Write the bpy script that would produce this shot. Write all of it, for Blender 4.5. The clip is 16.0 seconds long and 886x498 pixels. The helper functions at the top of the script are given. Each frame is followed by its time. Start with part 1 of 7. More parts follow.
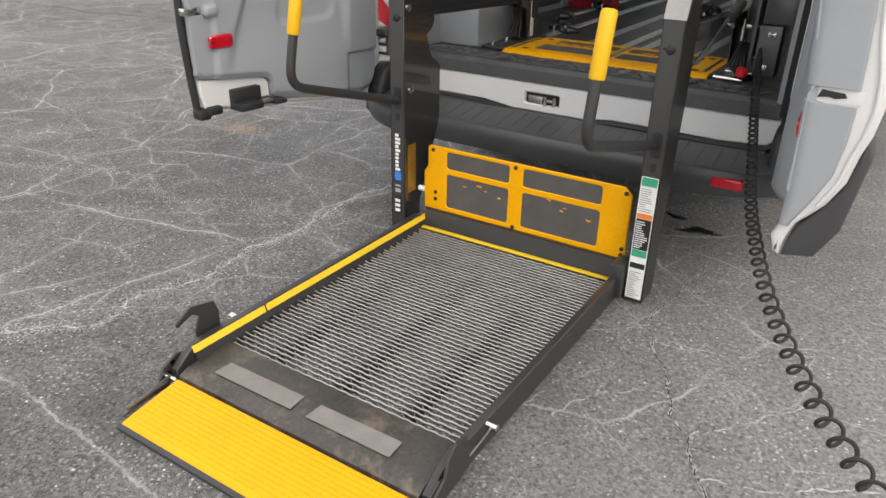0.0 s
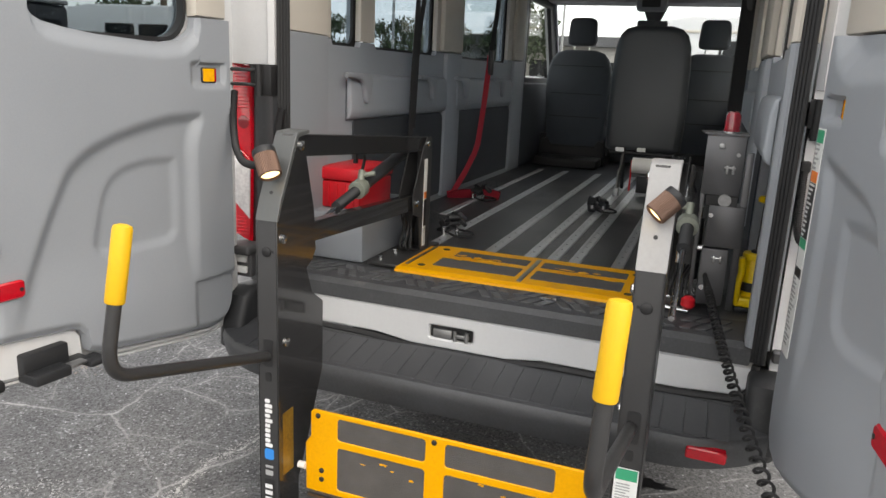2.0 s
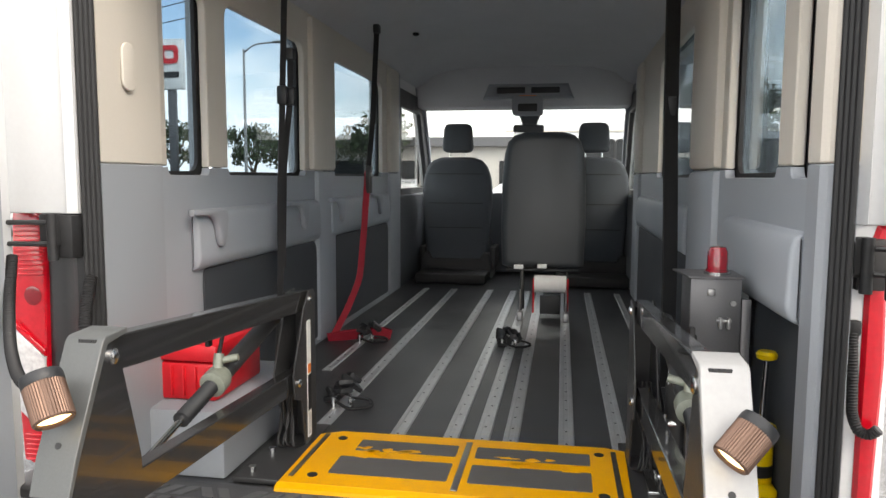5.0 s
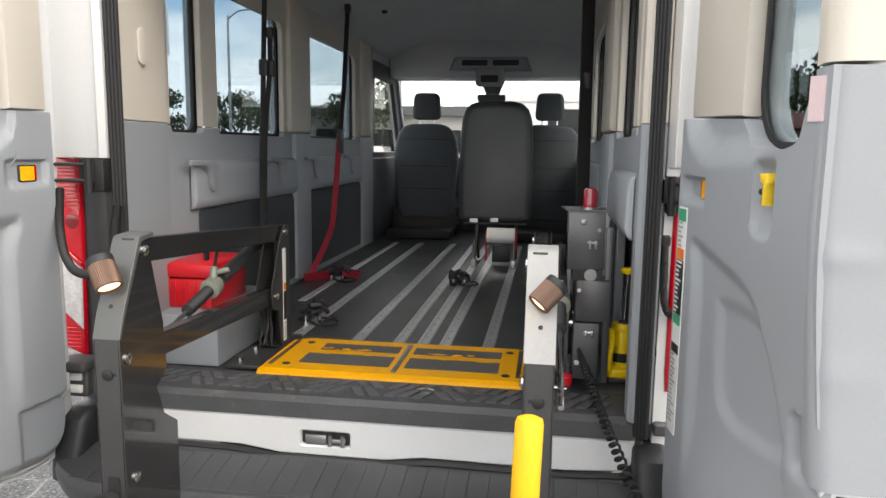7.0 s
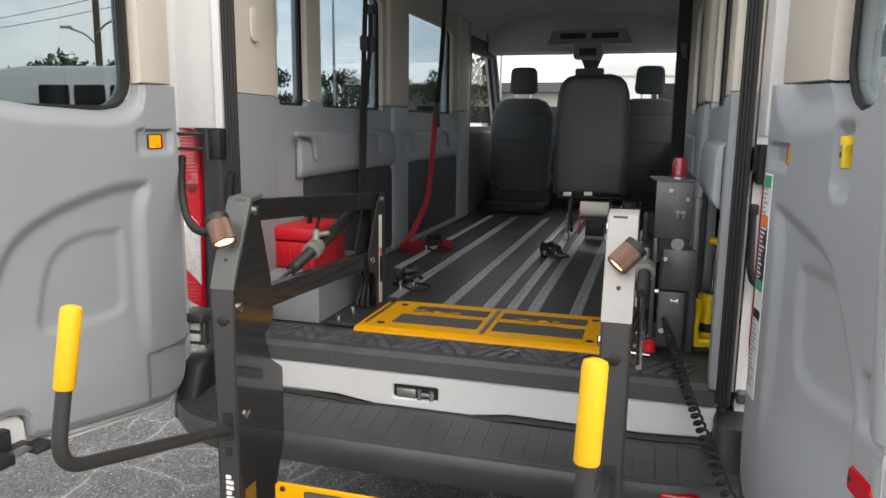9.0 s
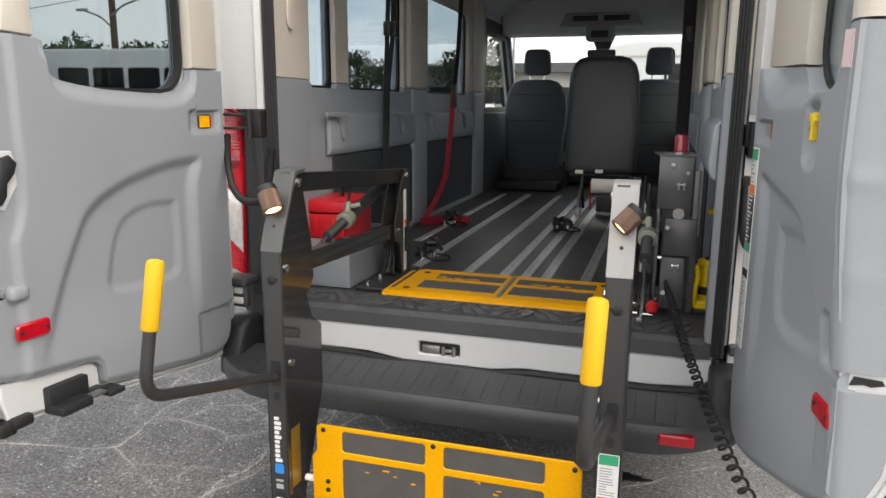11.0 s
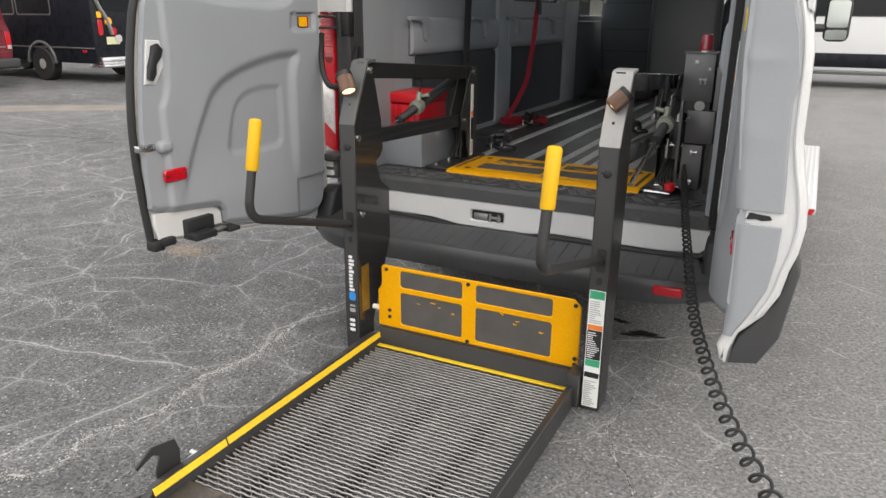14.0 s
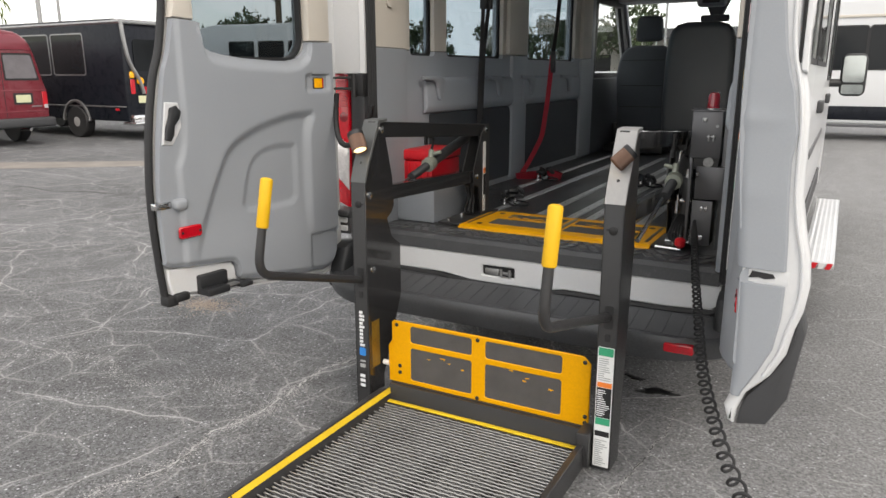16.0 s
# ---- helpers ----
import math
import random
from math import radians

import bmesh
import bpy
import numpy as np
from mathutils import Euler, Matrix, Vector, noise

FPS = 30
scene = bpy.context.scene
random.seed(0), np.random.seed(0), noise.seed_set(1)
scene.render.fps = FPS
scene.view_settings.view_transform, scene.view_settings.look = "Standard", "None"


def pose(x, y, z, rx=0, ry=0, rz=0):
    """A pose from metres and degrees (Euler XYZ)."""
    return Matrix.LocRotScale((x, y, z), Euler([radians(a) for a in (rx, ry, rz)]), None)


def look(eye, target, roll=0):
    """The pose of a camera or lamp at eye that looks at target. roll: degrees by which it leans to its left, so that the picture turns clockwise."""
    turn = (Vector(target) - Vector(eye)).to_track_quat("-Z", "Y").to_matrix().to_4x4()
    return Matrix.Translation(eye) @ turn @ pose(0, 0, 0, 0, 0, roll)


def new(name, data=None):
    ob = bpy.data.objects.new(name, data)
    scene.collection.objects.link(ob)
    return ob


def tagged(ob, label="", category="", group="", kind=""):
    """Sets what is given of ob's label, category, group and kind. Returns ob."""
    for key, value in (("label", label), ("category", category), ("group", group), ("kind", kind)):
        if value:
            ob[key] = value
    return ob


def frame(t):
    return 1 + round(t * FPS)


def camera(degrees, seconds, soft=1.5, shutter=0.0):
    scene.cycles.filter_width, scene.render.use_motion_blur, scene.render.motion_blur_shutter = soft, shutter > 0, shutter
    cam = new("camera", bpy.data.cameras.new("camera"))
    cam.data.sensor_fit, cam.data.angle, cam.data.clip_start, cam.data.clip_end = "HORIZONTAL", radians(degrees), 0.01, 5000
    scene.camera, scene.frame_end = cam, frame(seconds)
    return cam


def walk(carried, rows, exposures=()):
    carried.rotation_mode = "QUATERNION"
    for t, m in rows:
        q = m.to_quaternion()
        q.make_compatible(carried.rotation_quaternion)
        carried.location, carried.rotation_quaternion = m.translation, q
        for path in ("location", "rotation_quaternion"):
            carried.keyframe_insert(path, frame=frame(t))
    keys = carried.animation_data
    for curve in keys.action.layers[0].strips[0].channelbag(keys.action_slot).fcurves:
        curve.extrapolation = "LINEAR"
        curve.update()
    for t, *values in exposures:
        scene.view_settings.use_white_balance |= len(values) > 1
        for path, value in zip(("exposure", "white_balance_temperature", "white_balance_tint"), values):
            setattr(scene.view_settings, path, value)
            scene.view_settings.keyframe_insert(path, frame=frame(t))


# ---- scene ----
cam = camera(63.6, 16.0)
PATH = [
    (0, (1.289, -3.032, 1.383), (0.326, -1.515, 0.505), 1.1),
    (0.5, (1.214, -2.974, 1.374), (0.303, -1.404, 0.534), 1.7),
    (1, (1.036, -2.863, 1.409), (0.199, -1.205, 0.665), 2.2),
    (1.5, (0.866, -2.656, 1.435), (0.111, -0.906, 0.828), 2.4),
    (2, (0.729, -2.389, 1.499), (0.059, -0.566, 1.022), 2.7),
    (2.5, (0.531, -2.123, 1.503), (-0.036, -0.243, 1.126), 2.6),
    (3, (0.407, -1.935, 1.541), (-0.074, -0.019, 1.228), 2.3),
    (3.5, (0.364, -1.756, 1.571), (-0.087, 0.175, 1.312), 1.5),
    (4, (0.355, -1.651, 1.594), (-0.077, 0.289, 1.378), 0.8),
    (4.2, (0.357, -1.631, 1.599), (-0.061, 0.314, 1.398), 0.6),
    (6.3, (0.45, -1.973, 1.577), (0.237, 0.004, 1.357), 0.5),
    (6.5, (0.482, -2.058, 1.569), (0.261, -0.084, 1.334), 0.6),
    (7, (0.631, -2.269, 1.554), (0.346, -0.309, 1.271), 0.8),
    (7.5, (0.72, -2.472, 1.554), (0.356, -0.532, 1.236), 1.0),
    (8, (0.754, -2.611, 1.535), (0.314, -0.691, 1.192), 1.2),
    (8.5, (0.714, -2.452, 1.518), (0.195, -0.553, 1.163), 0.9),
    (8.7, (0.687, -2.368, 1.527), (0.151, -0.473, 1.179), 0.8),
    (10.8, (0.701, -2.591, 1.532), (0.131, -0.713, 1.149), 0.2),
    (11, (0.727, -2.637, 1.527), (0.149, -0.764, 1.129), 0.4),
    (11.5, (0.861, -2.785, 1.514), (0.217, -0.947, 1.057), 0.4),
    (12, (0.974, -2.925, 1.493), (0.27, -1.134, 0.949), 0.2),
    (12.5, (1.021, -3.053, 1.476), (0.287, -1.297, 0.86), 0.3),
    (13, (1.064, -3.149, 1.471), (0.316, -1.413, 0.82), 0.6),
    (13.5, (1.164, -3.145, 1.475), (0.373, -1.426, 0.827), 0.8),
    (14, (1.24, -3.107, 1.483), (0.376, -1.413, 0.864), 0.4),
    (14.5, (1.283, -3.082, 1.489), (0.357, -1.407, 0.908), -0.2),
    (15, (1.293, -3.076, 1.495), (0.343, -1.403, 0.947), -0.4),
    (15.5, (1.298, -3.08, 1.501), (0.343, -1.4, 0.986), -0.3),
    (16, (1.299, -3.09, 1.503), (0.358, -1.392, 1.024), -0.1),
]
walk(cam, [(t, look(eye, target, roll)) for t, eye, target, roll in PATH], exposures=[(t, ev, 7300, 11) for t, ev in ((0, 0.05), (1.5, 0.14), (2, 0.30), (2.5, 0.43), (3.5, 0.82), (4.2, 0.96), (6.3, 0.85), (7.5, 0.5), (8.7, 0.4), (11, 0.25), (12.5, 0.1), (16, 0.05))])

# ---- light ----
world = bpy.data.worlds.new("sky")
scene.world = world
world.use_nodes = True
wt = world.node_tree
wt.nodes.clear()
w_out = wt.nodes.new("ShaderNodeOutputWorld")
w_bg = wt.nodes.new("ShaderNodeBackground")
w_sky = wt.nodes.new("ShaderNodeTexSky")
w_sky.sky_type = "NISHITA"
w_sky.sun_disc = False
w_sky.sun_elevation, w_sky.sun_rotation = radians(40), radians(129)
w_tc = wt.nodes.new("ShaderNodeTexCoord")
w_map = wt.nodes.new("ShaderNodeMapping")
w_map.inputs["Scale"].default_value = (2.2, 2.2, 5.0)
w_noise = wt.nodes.new("ShaderNodeTexNoise")
w_noise.inputs["Scale"].default_value = 1.6
w_noise.inputs["Detail"].default_value = 7
w_noise.inputs["Roughness"].default_value = 0.55
w_ramp = wt.nodes.new("ShaderNodeValToRGB")
w_ramp.color_ramp.elements[0].position, w_ramp.color_ramp.elements[1].position = 0.36, 0.53
w_mix = wt.nodes.new("ShaderNodeMix")
w_mix.data_type = "RGBA"
w_mix.inputs[7].default_value = (8.6, 8.8, 9.2, 1)
wt.links.new(w_tc.outputs["Generated"], w_map.inputs["Vector"])
wt.links.new(w_map.outputs["Vector"], w_noise.inputs["Vector"])
wt.links.new(w_noise.outputs["Fac"], w_ramp.inputs["Fac"])
wt.links.new(w_ramp.outputs["Color"], w_mix.inputs[0])
wt.links.new(w_sky.outputs["Color"], w_mix.inputs[6])
wt.links.new(w_mix.outputs[2], w_bg.inputs["Color"])
wt.links.new(w_bg.outputs["Background"], w_out.inputs["Surface"])
w_bg.inputs["Strength"].default_value = 0.232

sun = new("sun", bpy.data.lights.new("sun", "SUN"))
sun.data.energy, sun.data.angle, sun.data.color = 1.3, radians(30), (1, 0.96, 0.9)
sun.matrix_world = look((30, -24, 32), (0, 0, 0))


# ---- materials ----
def mat(name, color, rough=0.5, metal=0.0, var=0.12, scale=6.0, fine=90.0, bump=0.0, bscale=None, dirt=None, coat=0.0, spec=0.5, rvar=0.1):
    """Principled surface with slow and fine variation of colour and roughness, relief and dirt."""
    m = bpy.data.materials.new(name)
    m.use_nodes = True
    nt = m.node_tree
    b = nt.nodes["Principled BSDF"]
    b.inputs["Roughness"].default_value, b.inputs["Metallic"].default_value = rough, metal
    b.inputs["Coat Weight"].default_value = coat
    b.inputs["Specular IOR Level"].default_value = spec
    tc = nt.nodes.new("ShaderNodeTexCoord")
    n1, n2 = nt.nodes.new("ShaderNodeTexNoise"), nt.nodes.new("ShaderNodeTexNoise")
    n1.inputs["Scale"].default_value, n1.inputs["Detail"].default_value = scale, 5
    n2.inputs["Scale"].default_value, n2.inputs["Detail"].default_value = fine, 3
    for n in (n1, n2):
        nt.links.new(tc.outputs["Object"], n.inputs["Vector"])
    add = nt.nodes.new("ShaderNodeMath")
    add.operation = "ADD"
    nt.links.new(n1.outputs["Fac"], add.inputs[0])
    nt.links.new(n2.outputs["Fac"], add.inputs[1])
    ramp = nt.nodes.new("ShaderNodeMapRange")
    ramp.inputs["From Min"].default_value, ramp.inputs["From Max"].default_value = 0.6, 1.4
    ramp.inputs["To Min"].default_value, ramp.inputs["To Max"].default_value = 1 - var, 1 + var
    nt.links.new(add.outputs[0], ramp.inputs["Value"])
    mul = nt.nodes.new("ShaderNodeMix")
    mul.data_type, mul.blend_type = "RGBA", "MULTIPLY"
    mul.inputs[0].default_value = 1
    mul.inputs[6].default_value = (*color, 1)
    nt.links.new(ramp.outputs[0], mul.inputs[7])
    last = mul.outputs[2]
    if dirt:
        n3 = nt.nodes.new("ShaderNodeTexNoise")
        n3.inputs["Scale"].default_value, n3.inputs["Detail"].default_value, n3.inputs["Roughness"].default_value = dirt[1], 8, 0.7
        nt.links.new(tc.outputs["Object"], n3.inputs["Vector"])
        r3 = nt.nodes.new("ShaderNodeValToRGB")
        r3.color_ramp.elements[0].position, r3.color_ramp.elements[1].position = dirt[2], dirt[2] + 0.12
        r3.color_ramp.elements[1].color = (dirt[3],) * 3 + (1,)
        nt.links.new(n3.outputs["Fac"], r3.inputs["Fac"])
        dm = nt.nodes.new("ShaderNodeMix")
        dm.data_type = "RGBA"
        dm.inputs[7].default_value = (*dirt[0], 1)
        nt.links.new(r3.outputs["Color"], dm.inputs[0])
        nt.links.new(last, dm.inputs[6])
        last = dm.outputs[2]
    nt.links.new(last, b.inputs["Base Color"])
    rr = nt.nodes.new("ShaderNodeMapRange")
    rr.inputs["From Min"].default_value, rr.inputs["From Max"].default_value = 0.6, 1.4
    rr.inputs["To Min"].default_value, rr.inputs["To Max"].default_value = max(0.03, rough - rvar), min(1, rough + rvar)
    nt.links.new(add.outputs[0], rr.inputs["Value"])
    nt.links.new(rr.outputs[0], b.inputs["Roughness"])
    if bump:
        n4 = nt.nodes.new("ShaderNodeTexNoise")
        n4.inputs["Scale"].default_value, n4.inputs["Detail"].default_value = bscale or fine * 3, 2
        nt.links.new(tc.outputs["Object"], n4.inputs["Vector"])
        bp = nt.nodes.new("ShaderNodeBump")
        bp.inputs["Strength"].default_value, bp.inputs["Distance"].default_value = bump, 0.002
        nt.links.new(n4.outputs["Fac"], bp.inputs["Height"])
        nt.links.new(bp.outputs["Normal"], b.inputs["Normal"])
    return m


def glass(name, tint, rough=0.0):
    m = bpy.data.materials.new(name)
    m.use_nodes = True
    nt = m.node_tree
    nt.nodes.clear()
    out, g, tr, mx, lw, pw, sc = [nt.nodes.new("ShaderNode" + k) for k in ("OutputMaterial", "BsdfGlossy", "BsdfTransparent", "MixShader", "LayerWeight", "Math", "Math")]
    g.inputs["Roughness"].default_value = rough
    tr.inputs["Color"].default_value = (*tint, 1)
    lw.inputs["Blend"].default_value = 0.5
    pw.operation, sc.operation = "POWER", "MULTIPLY_ADD"
    pw.inputs[1].default_value, sc.inputs[1].default_value, sc.inputs[2].default_value = 5.0, 0.9, 0.04
    nt.links.new(lw.outputs["Facing"], pw.inputs[0])
    nt.links.new(pw.outputs[0], sc.inputs[0])
    nt.links.new(sc.outputs[0], mx.inputs[0])
    nt.links.new(tr.outputs[0], mx.inputs[1])
    nt.links.new(g.outputs[0], mx.inputs[2])
    nt.links.new(mx.outputs[0], out.inputs["Surface"])
    return m


def glow(name, color, strength):
    m = bpy.data.materials.new(name)
    m.use_nodes = True
    b = m.node_tree.nodes["Principled BSDF"]
    b.inputs["Base Color"].default_value = (*color, 1)
    b.inputs["Emission Color"].default_value = (*color, 1)
    b.inputs["Emission Strength"].default_value = strength
    return m


def asphalt():
    m = bpy.data.materials.new("asphalt")
    m.use_nodes = True
    nt = m.node_tree
    L = nt.links.new
    b = nt.nodes["Principled BSDF"]
    tc = nt.nodes.new("ShaderNodeTexCoord")

    def tex(kind, scale, detail=4, rough=0.5, vec=None):
        n = nt.nodes.new("ShaderNodeTex" + kind)
        n.inputs["Scale"].default_value = scale
        if kind == "Noise":
            n.inputs["Detail"].default_value, n.inputs["Roughness"].default_value = detail, rough
        L(vec or tc.outputs["Object"], n.inputs["Vector"])
        return n

    def rng(v, a, b_, c, d):
        r = nt.nodes.new("ShaderNodeMapRange")
        for k, x in zip(("From Min", "From Max", "To Min", "To Max"), (a, b_, c, d)):
            r.inputs[k].default_value = x
        L(v, r.inputs["Value"])
        return r.outputs[0]

    def math_(op, a, b_):
        n = nt.nodes.new("ShaderNodeMath")
        n.operation = op
        for i, v in enumerate((a, b_)):
            if isinstance(v, (int, float)):
                n.inputs[i].default_value = v
            else:
                L(v, n.inputs[i])
        return n.outputs[0]

    def warped(src, scale, amount, detail):
        w = tex("Noise", scale, detail, 0.6)
        v = nt.nodes.new("ShaderNodeVectorMath")
        v.operation = "MULTIPLY_ADD"
        v.inputs[1].default_value = (amount, amount, 0)
        L(w.outputs["Color"], v.inputs[0])
        L(src, v.inputs[2])
        return v.outputs[0]

    bent = warped(warped(warped(tc.outputs["Object"], 1.6, 0.22, 2), 14.0, 0.050, 4), 70.0, 0.012, 3)

    grit = tex("Noise", 150, 3, 0.8).outputs["Fac"]
    worn = rng(grit, 0.40, 0.60, 0.25, 1.0)

    def cracks(scale, width, salt):
        mp = nt.nodes.new("ShaderNodeMapping")
        mp.inputs["Location"].default_value = (salt, salt * 1.7, 0)
        L(bent, mp.inputs["Vector"])
        v = nt.nodes.new("ShaderNodeTexVoronoi")
        v.feature, v.voronoi_dimensions = "DISTANCE_TO_EDGE", "2D"
        v.inputs["Scale"].default_value = scale
        L(mp.outputs[0], v.inputs["Vector"])
        line_ = rng(v.outputs["Distance"], width * scale * 0.25, width * scale, 1, 0)
        halo = rng(v.outputs["Distance"], 0.0, width * scale * 6.0, 0.34, 0)
        return math_("MAXIMUM", line_, math_("MULTIPLY", halo, worn))

    coarse = tex("Noise", 60, 3, 0.7).outputs["Fac"]
    patch = rng(tex("Noise", 0.9, 5, 0.6).outputs["Fac"], 0.42, 0.58, 0.12, 1)
    broken = rng(tex("Noise", 4.5, 5, 0.7).outputs["Fac"], 0.36, 0.56, 0.28, 1)
    net = cracks(3.3, 0.0066, 3.1)
    fine_ = cracks(9.0, 0.0036, 5.3)
    long_ = cracks(0.9, 0.0090, 7.7)
    fine = math_("MULTIPLY", math_("MULTIPLY", net, broken), patch)
    small = math_("MULTIPLY", math_("MULTIPLY", fine_, rng(tex("Noise", 3.0, 5, 0.7).outputs["Fac"], 0.48, 0.64, 0.0, 0.8)), patch)
    wide = math_("MULTIPLY", long_, rng(tex("Noise", 2.2, 4, 0.6).outputs["Fac"], 0.42, 0.58, 0.2, 1.0))
    lines = math_("MULTIPLY", math_("MAXIMUM", math_("MAXIMUM", fine, small), wide), rng(grit, 0.34, 0.52, 0.5, 1.0))
    stone = nt.nodes.new("ShaderNodeTexVoronoi")
    stone.inputs["Scale"].default_value = 130
    L(tc.outputs["Object"], stone.inputs["Vector"])
    big = nt.nodes.new("ShaderNodeTexVoronoi")
    big.inputs["Scale"].default_value = 55
    L(tc.outputs["Object"], big.inputs["Vector"])
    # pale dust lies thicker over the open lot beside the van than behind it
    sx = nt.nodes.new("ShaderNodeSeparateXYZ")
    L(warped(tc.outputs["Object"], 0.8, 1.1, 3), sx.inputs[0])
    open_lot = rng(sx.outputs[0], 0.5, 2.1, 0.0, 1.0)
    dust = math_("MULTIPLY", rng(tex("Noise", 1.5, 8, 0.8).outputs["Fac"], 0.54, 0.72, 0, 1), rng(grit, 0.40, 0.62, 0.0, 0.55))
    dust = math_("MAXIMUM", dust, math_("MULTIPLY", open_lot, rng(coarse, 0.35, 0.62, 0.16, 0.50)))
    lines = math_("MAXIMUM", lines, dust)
    sc = nt.nodes.new("ShaderNodeSeparateColor")
    L(stone.outputs["Color"], sc.inputs[0])
    sb = nt.nodes.new("ShaderNodeSeparateColor")
    L(big.outputs["Color"], sb.inputs[0])
    speck = math_("MULTIPLY", rng(sc.outputs[0], 0.90, 0.95, 0, 1), rng(tex("Noise", 3.0, 4).outputs["Fac"], 0.35, 0.7, 0.3, 1.0))
    pebble = math_("MULTIPLY", rng(sb.outputs[0], 0.935, 0.955, 0, 1), rng(big.outputs["Distance"], 0.15, 0.3, 1, 0))
    speck = math_("MAXIMUM", speck, math_("MULTIPLY", pebble, 2.2))
    dark = rng(sc.outputs[1], 0.08, 0.45, 0.40, 1.0)
    slow = rng(tex("Noise", 0.35, 4, 0.6).outputs["Fac"], 0.3, 0.7, 0.70, 1.30)
    mid = rng(tex("Noise", 3.5, 5, 0.6).outputs["Fac"], 0.3, 0.7, 0.78, 1.22)
    base = math_("MULTIPLY", math_("MULTIPLY", slow, mid), math_("MULTIPLY", dark, rng(grit, 0.3, 0.7, 0.45, 1.45)))
    base = math_("MULTIPLY", base, rng(coarse, 0.32, 0.62, 0.62, 1.30))
    base = math_("MULTIPLY", base, 0.118)
    base = math_("ADD", base, math_("MULTIPLY", speck, 0.22))
    lite = math_("MULTIPLY", lines, 0.74)
    mx = nt.nodes.new("ShaderNodeMix")
    mx.data_type = "RGBA"
    mx.inputs[7].default_value = (0.47, 0.465, 0.455, 1)
    cb = nt.nodes.new("ShaderNodeCombineColor")
    for i, k in enumerate((0.985, 1.0, 1.03)):
        L(math_("MULTIPLY", base, k), cb.inputs[i])
    L(lite, mx.inputs[0])
    L(cb.outputs[0], mx.inputs[6])
    L(mx.outputs[2], b.inputs["Base Color"])
    L(rng(grit, 0.3, 0.7, 0.62, 0.9), b.inputs["Roughness"])
    bp = nt.nodes.new("ShaderNodeBump")
    bp.inputs["Strength"].default_value, bp.inputs["Distance"].default_value = 0.85, 0.005
    L(math_("ADD", math_("ADD", grit, math_("MULTIPLY", stone.outputs["Distance"], 0.6)), math_("MULTIPLY", coarse, 1.2)), bp.inputs["Height"])
    L(bp.outputs["Normal"], b.inputs["Normal"])
    return m


ASPHALT = asphalt()
TAN = mat("worn_concrete_patch", (0.20, 0.18, 0.16), 0.9, var=0.35, scale=2.5, fine=40, bump=0.5)
GRAVEL = mat("tan_gravel", (0.30, 0.25, 0.21), 0.9, var=0.5, scale=40, fine=200)
SEAL = mat("tar_seal", (0.025, 0.025, 0.027), 0.75, var=0.3)
STAIN = mat("oil_stain", (0.012, 0.012, 0.013), 0.35, var=0.3)
WHITE = mat("white_paint", (0.59, 0.60, 0.61), 0.30, var=0.03, scale=2, coat=0.3, rvar=0.01)
# lighter, bluer copy of GREY: window light on the cabin walls put into the colour
LIT_GREY = mat("grey_plastic_lit", (0.31, 0.335, 0.365), 0.55, var=0.05, scale=3, fine=220, bump=0.12, bscale=900)
GREY = mat("grey_door_plastic", (0.275, 0.294, 0.318), 0.50, var=0.05, scale=3, fine=220, bump=0.12, bscale=900)
DKGREY = mat("dark_grey_trim", (0.085, 0.092, 0.102), 0.6, var=0.08, scale=3, fine=200, bump=0.12, bscale=800)
CHAR = mat("charcoal_panel", (0.045, 0.051, 0.060), 0.75, var=0.15, scale=3, fine=150, bump=0.2, bscale=700)
BEIGE = mat("beige_trim", (0.56, 0.52, 0.46), 0.6, var=0.04, scale=3, fine=200, bump=0.1, bscale=800)
LINER = mat("headliner_fabric", (0.56, 0.57, 0.59), 0.9, var=0.08, scale=3, fine=300, bump=0.3, bscale=1200)
BLACK = mat("black_plastic", (0.017, 0.018, 0.02), 0.5, var=0.2, scale=5, fine=150, bump=0.2, bscale=600, dirt=((0.09, 0.088, 0.085), 9, 0.60, 0.4))
DKPLASTIC = mat("dark_grey_cladding", (0.045, 0.046, 0.049), 0.6, var=0.12, scale=5, fine=160, bump=0.15, bscale=700)
TREAD = mat("black_step_plastic", (0.058, 0.060, 0.064), 0.55, var=0.3, scale=7, fine=120, bump=0.45, bscale=420, dirt=((0.16, 0.155, 0.15), 14, 0.60, 0.5))
STEP = mat("worn_bumper_plastic", (0.052, 0.054, 0.058), 0.40, var=0.3, scale=5, fine=120, bump=0.25, bscale=420, dirt=((0.34, 0.34, 0.33), 26, 0.70, 0.6))
BARS = mat("glossy_black_tread_bars", (0.088, 0.090, 0.094), 0.42, var=0.25, scale=8)
RUBBER = mat("black_rubber", (0.013, 0.013, 0.014), 0.62, var=0.2)
COAT = mat("black_powder_coat", (0.030, 0.030, 0.031), 0.36, var=0.15, scale=5, fine=260, bump=0.12, bscale=900, dirt=((0.075, 0.07, 0.065), 8, 0.64, 0.3))
GLOSSCOAT = mat("black_gloss_coat", (0.022, 0.022, 0.023), 0.17, var=0.15, scale=5, fine=200, coat=0.5, dirt=((0.075, 0.07, 0.065), 12, 0.66, 0.3))
YELLOW = mat("yellow_paint", (0.78, 0.36, 0.002), 0.45, spec=0.3, var=0.09, scale=5, fine=120, dirt=((0.33, 0.17, 0.01), 11, 0.68, 0.55))
GRIP = mat("yellow_foam_grip", (0.74, 0.42, 0.008), 0.6, var=0.05, bump=0.2)
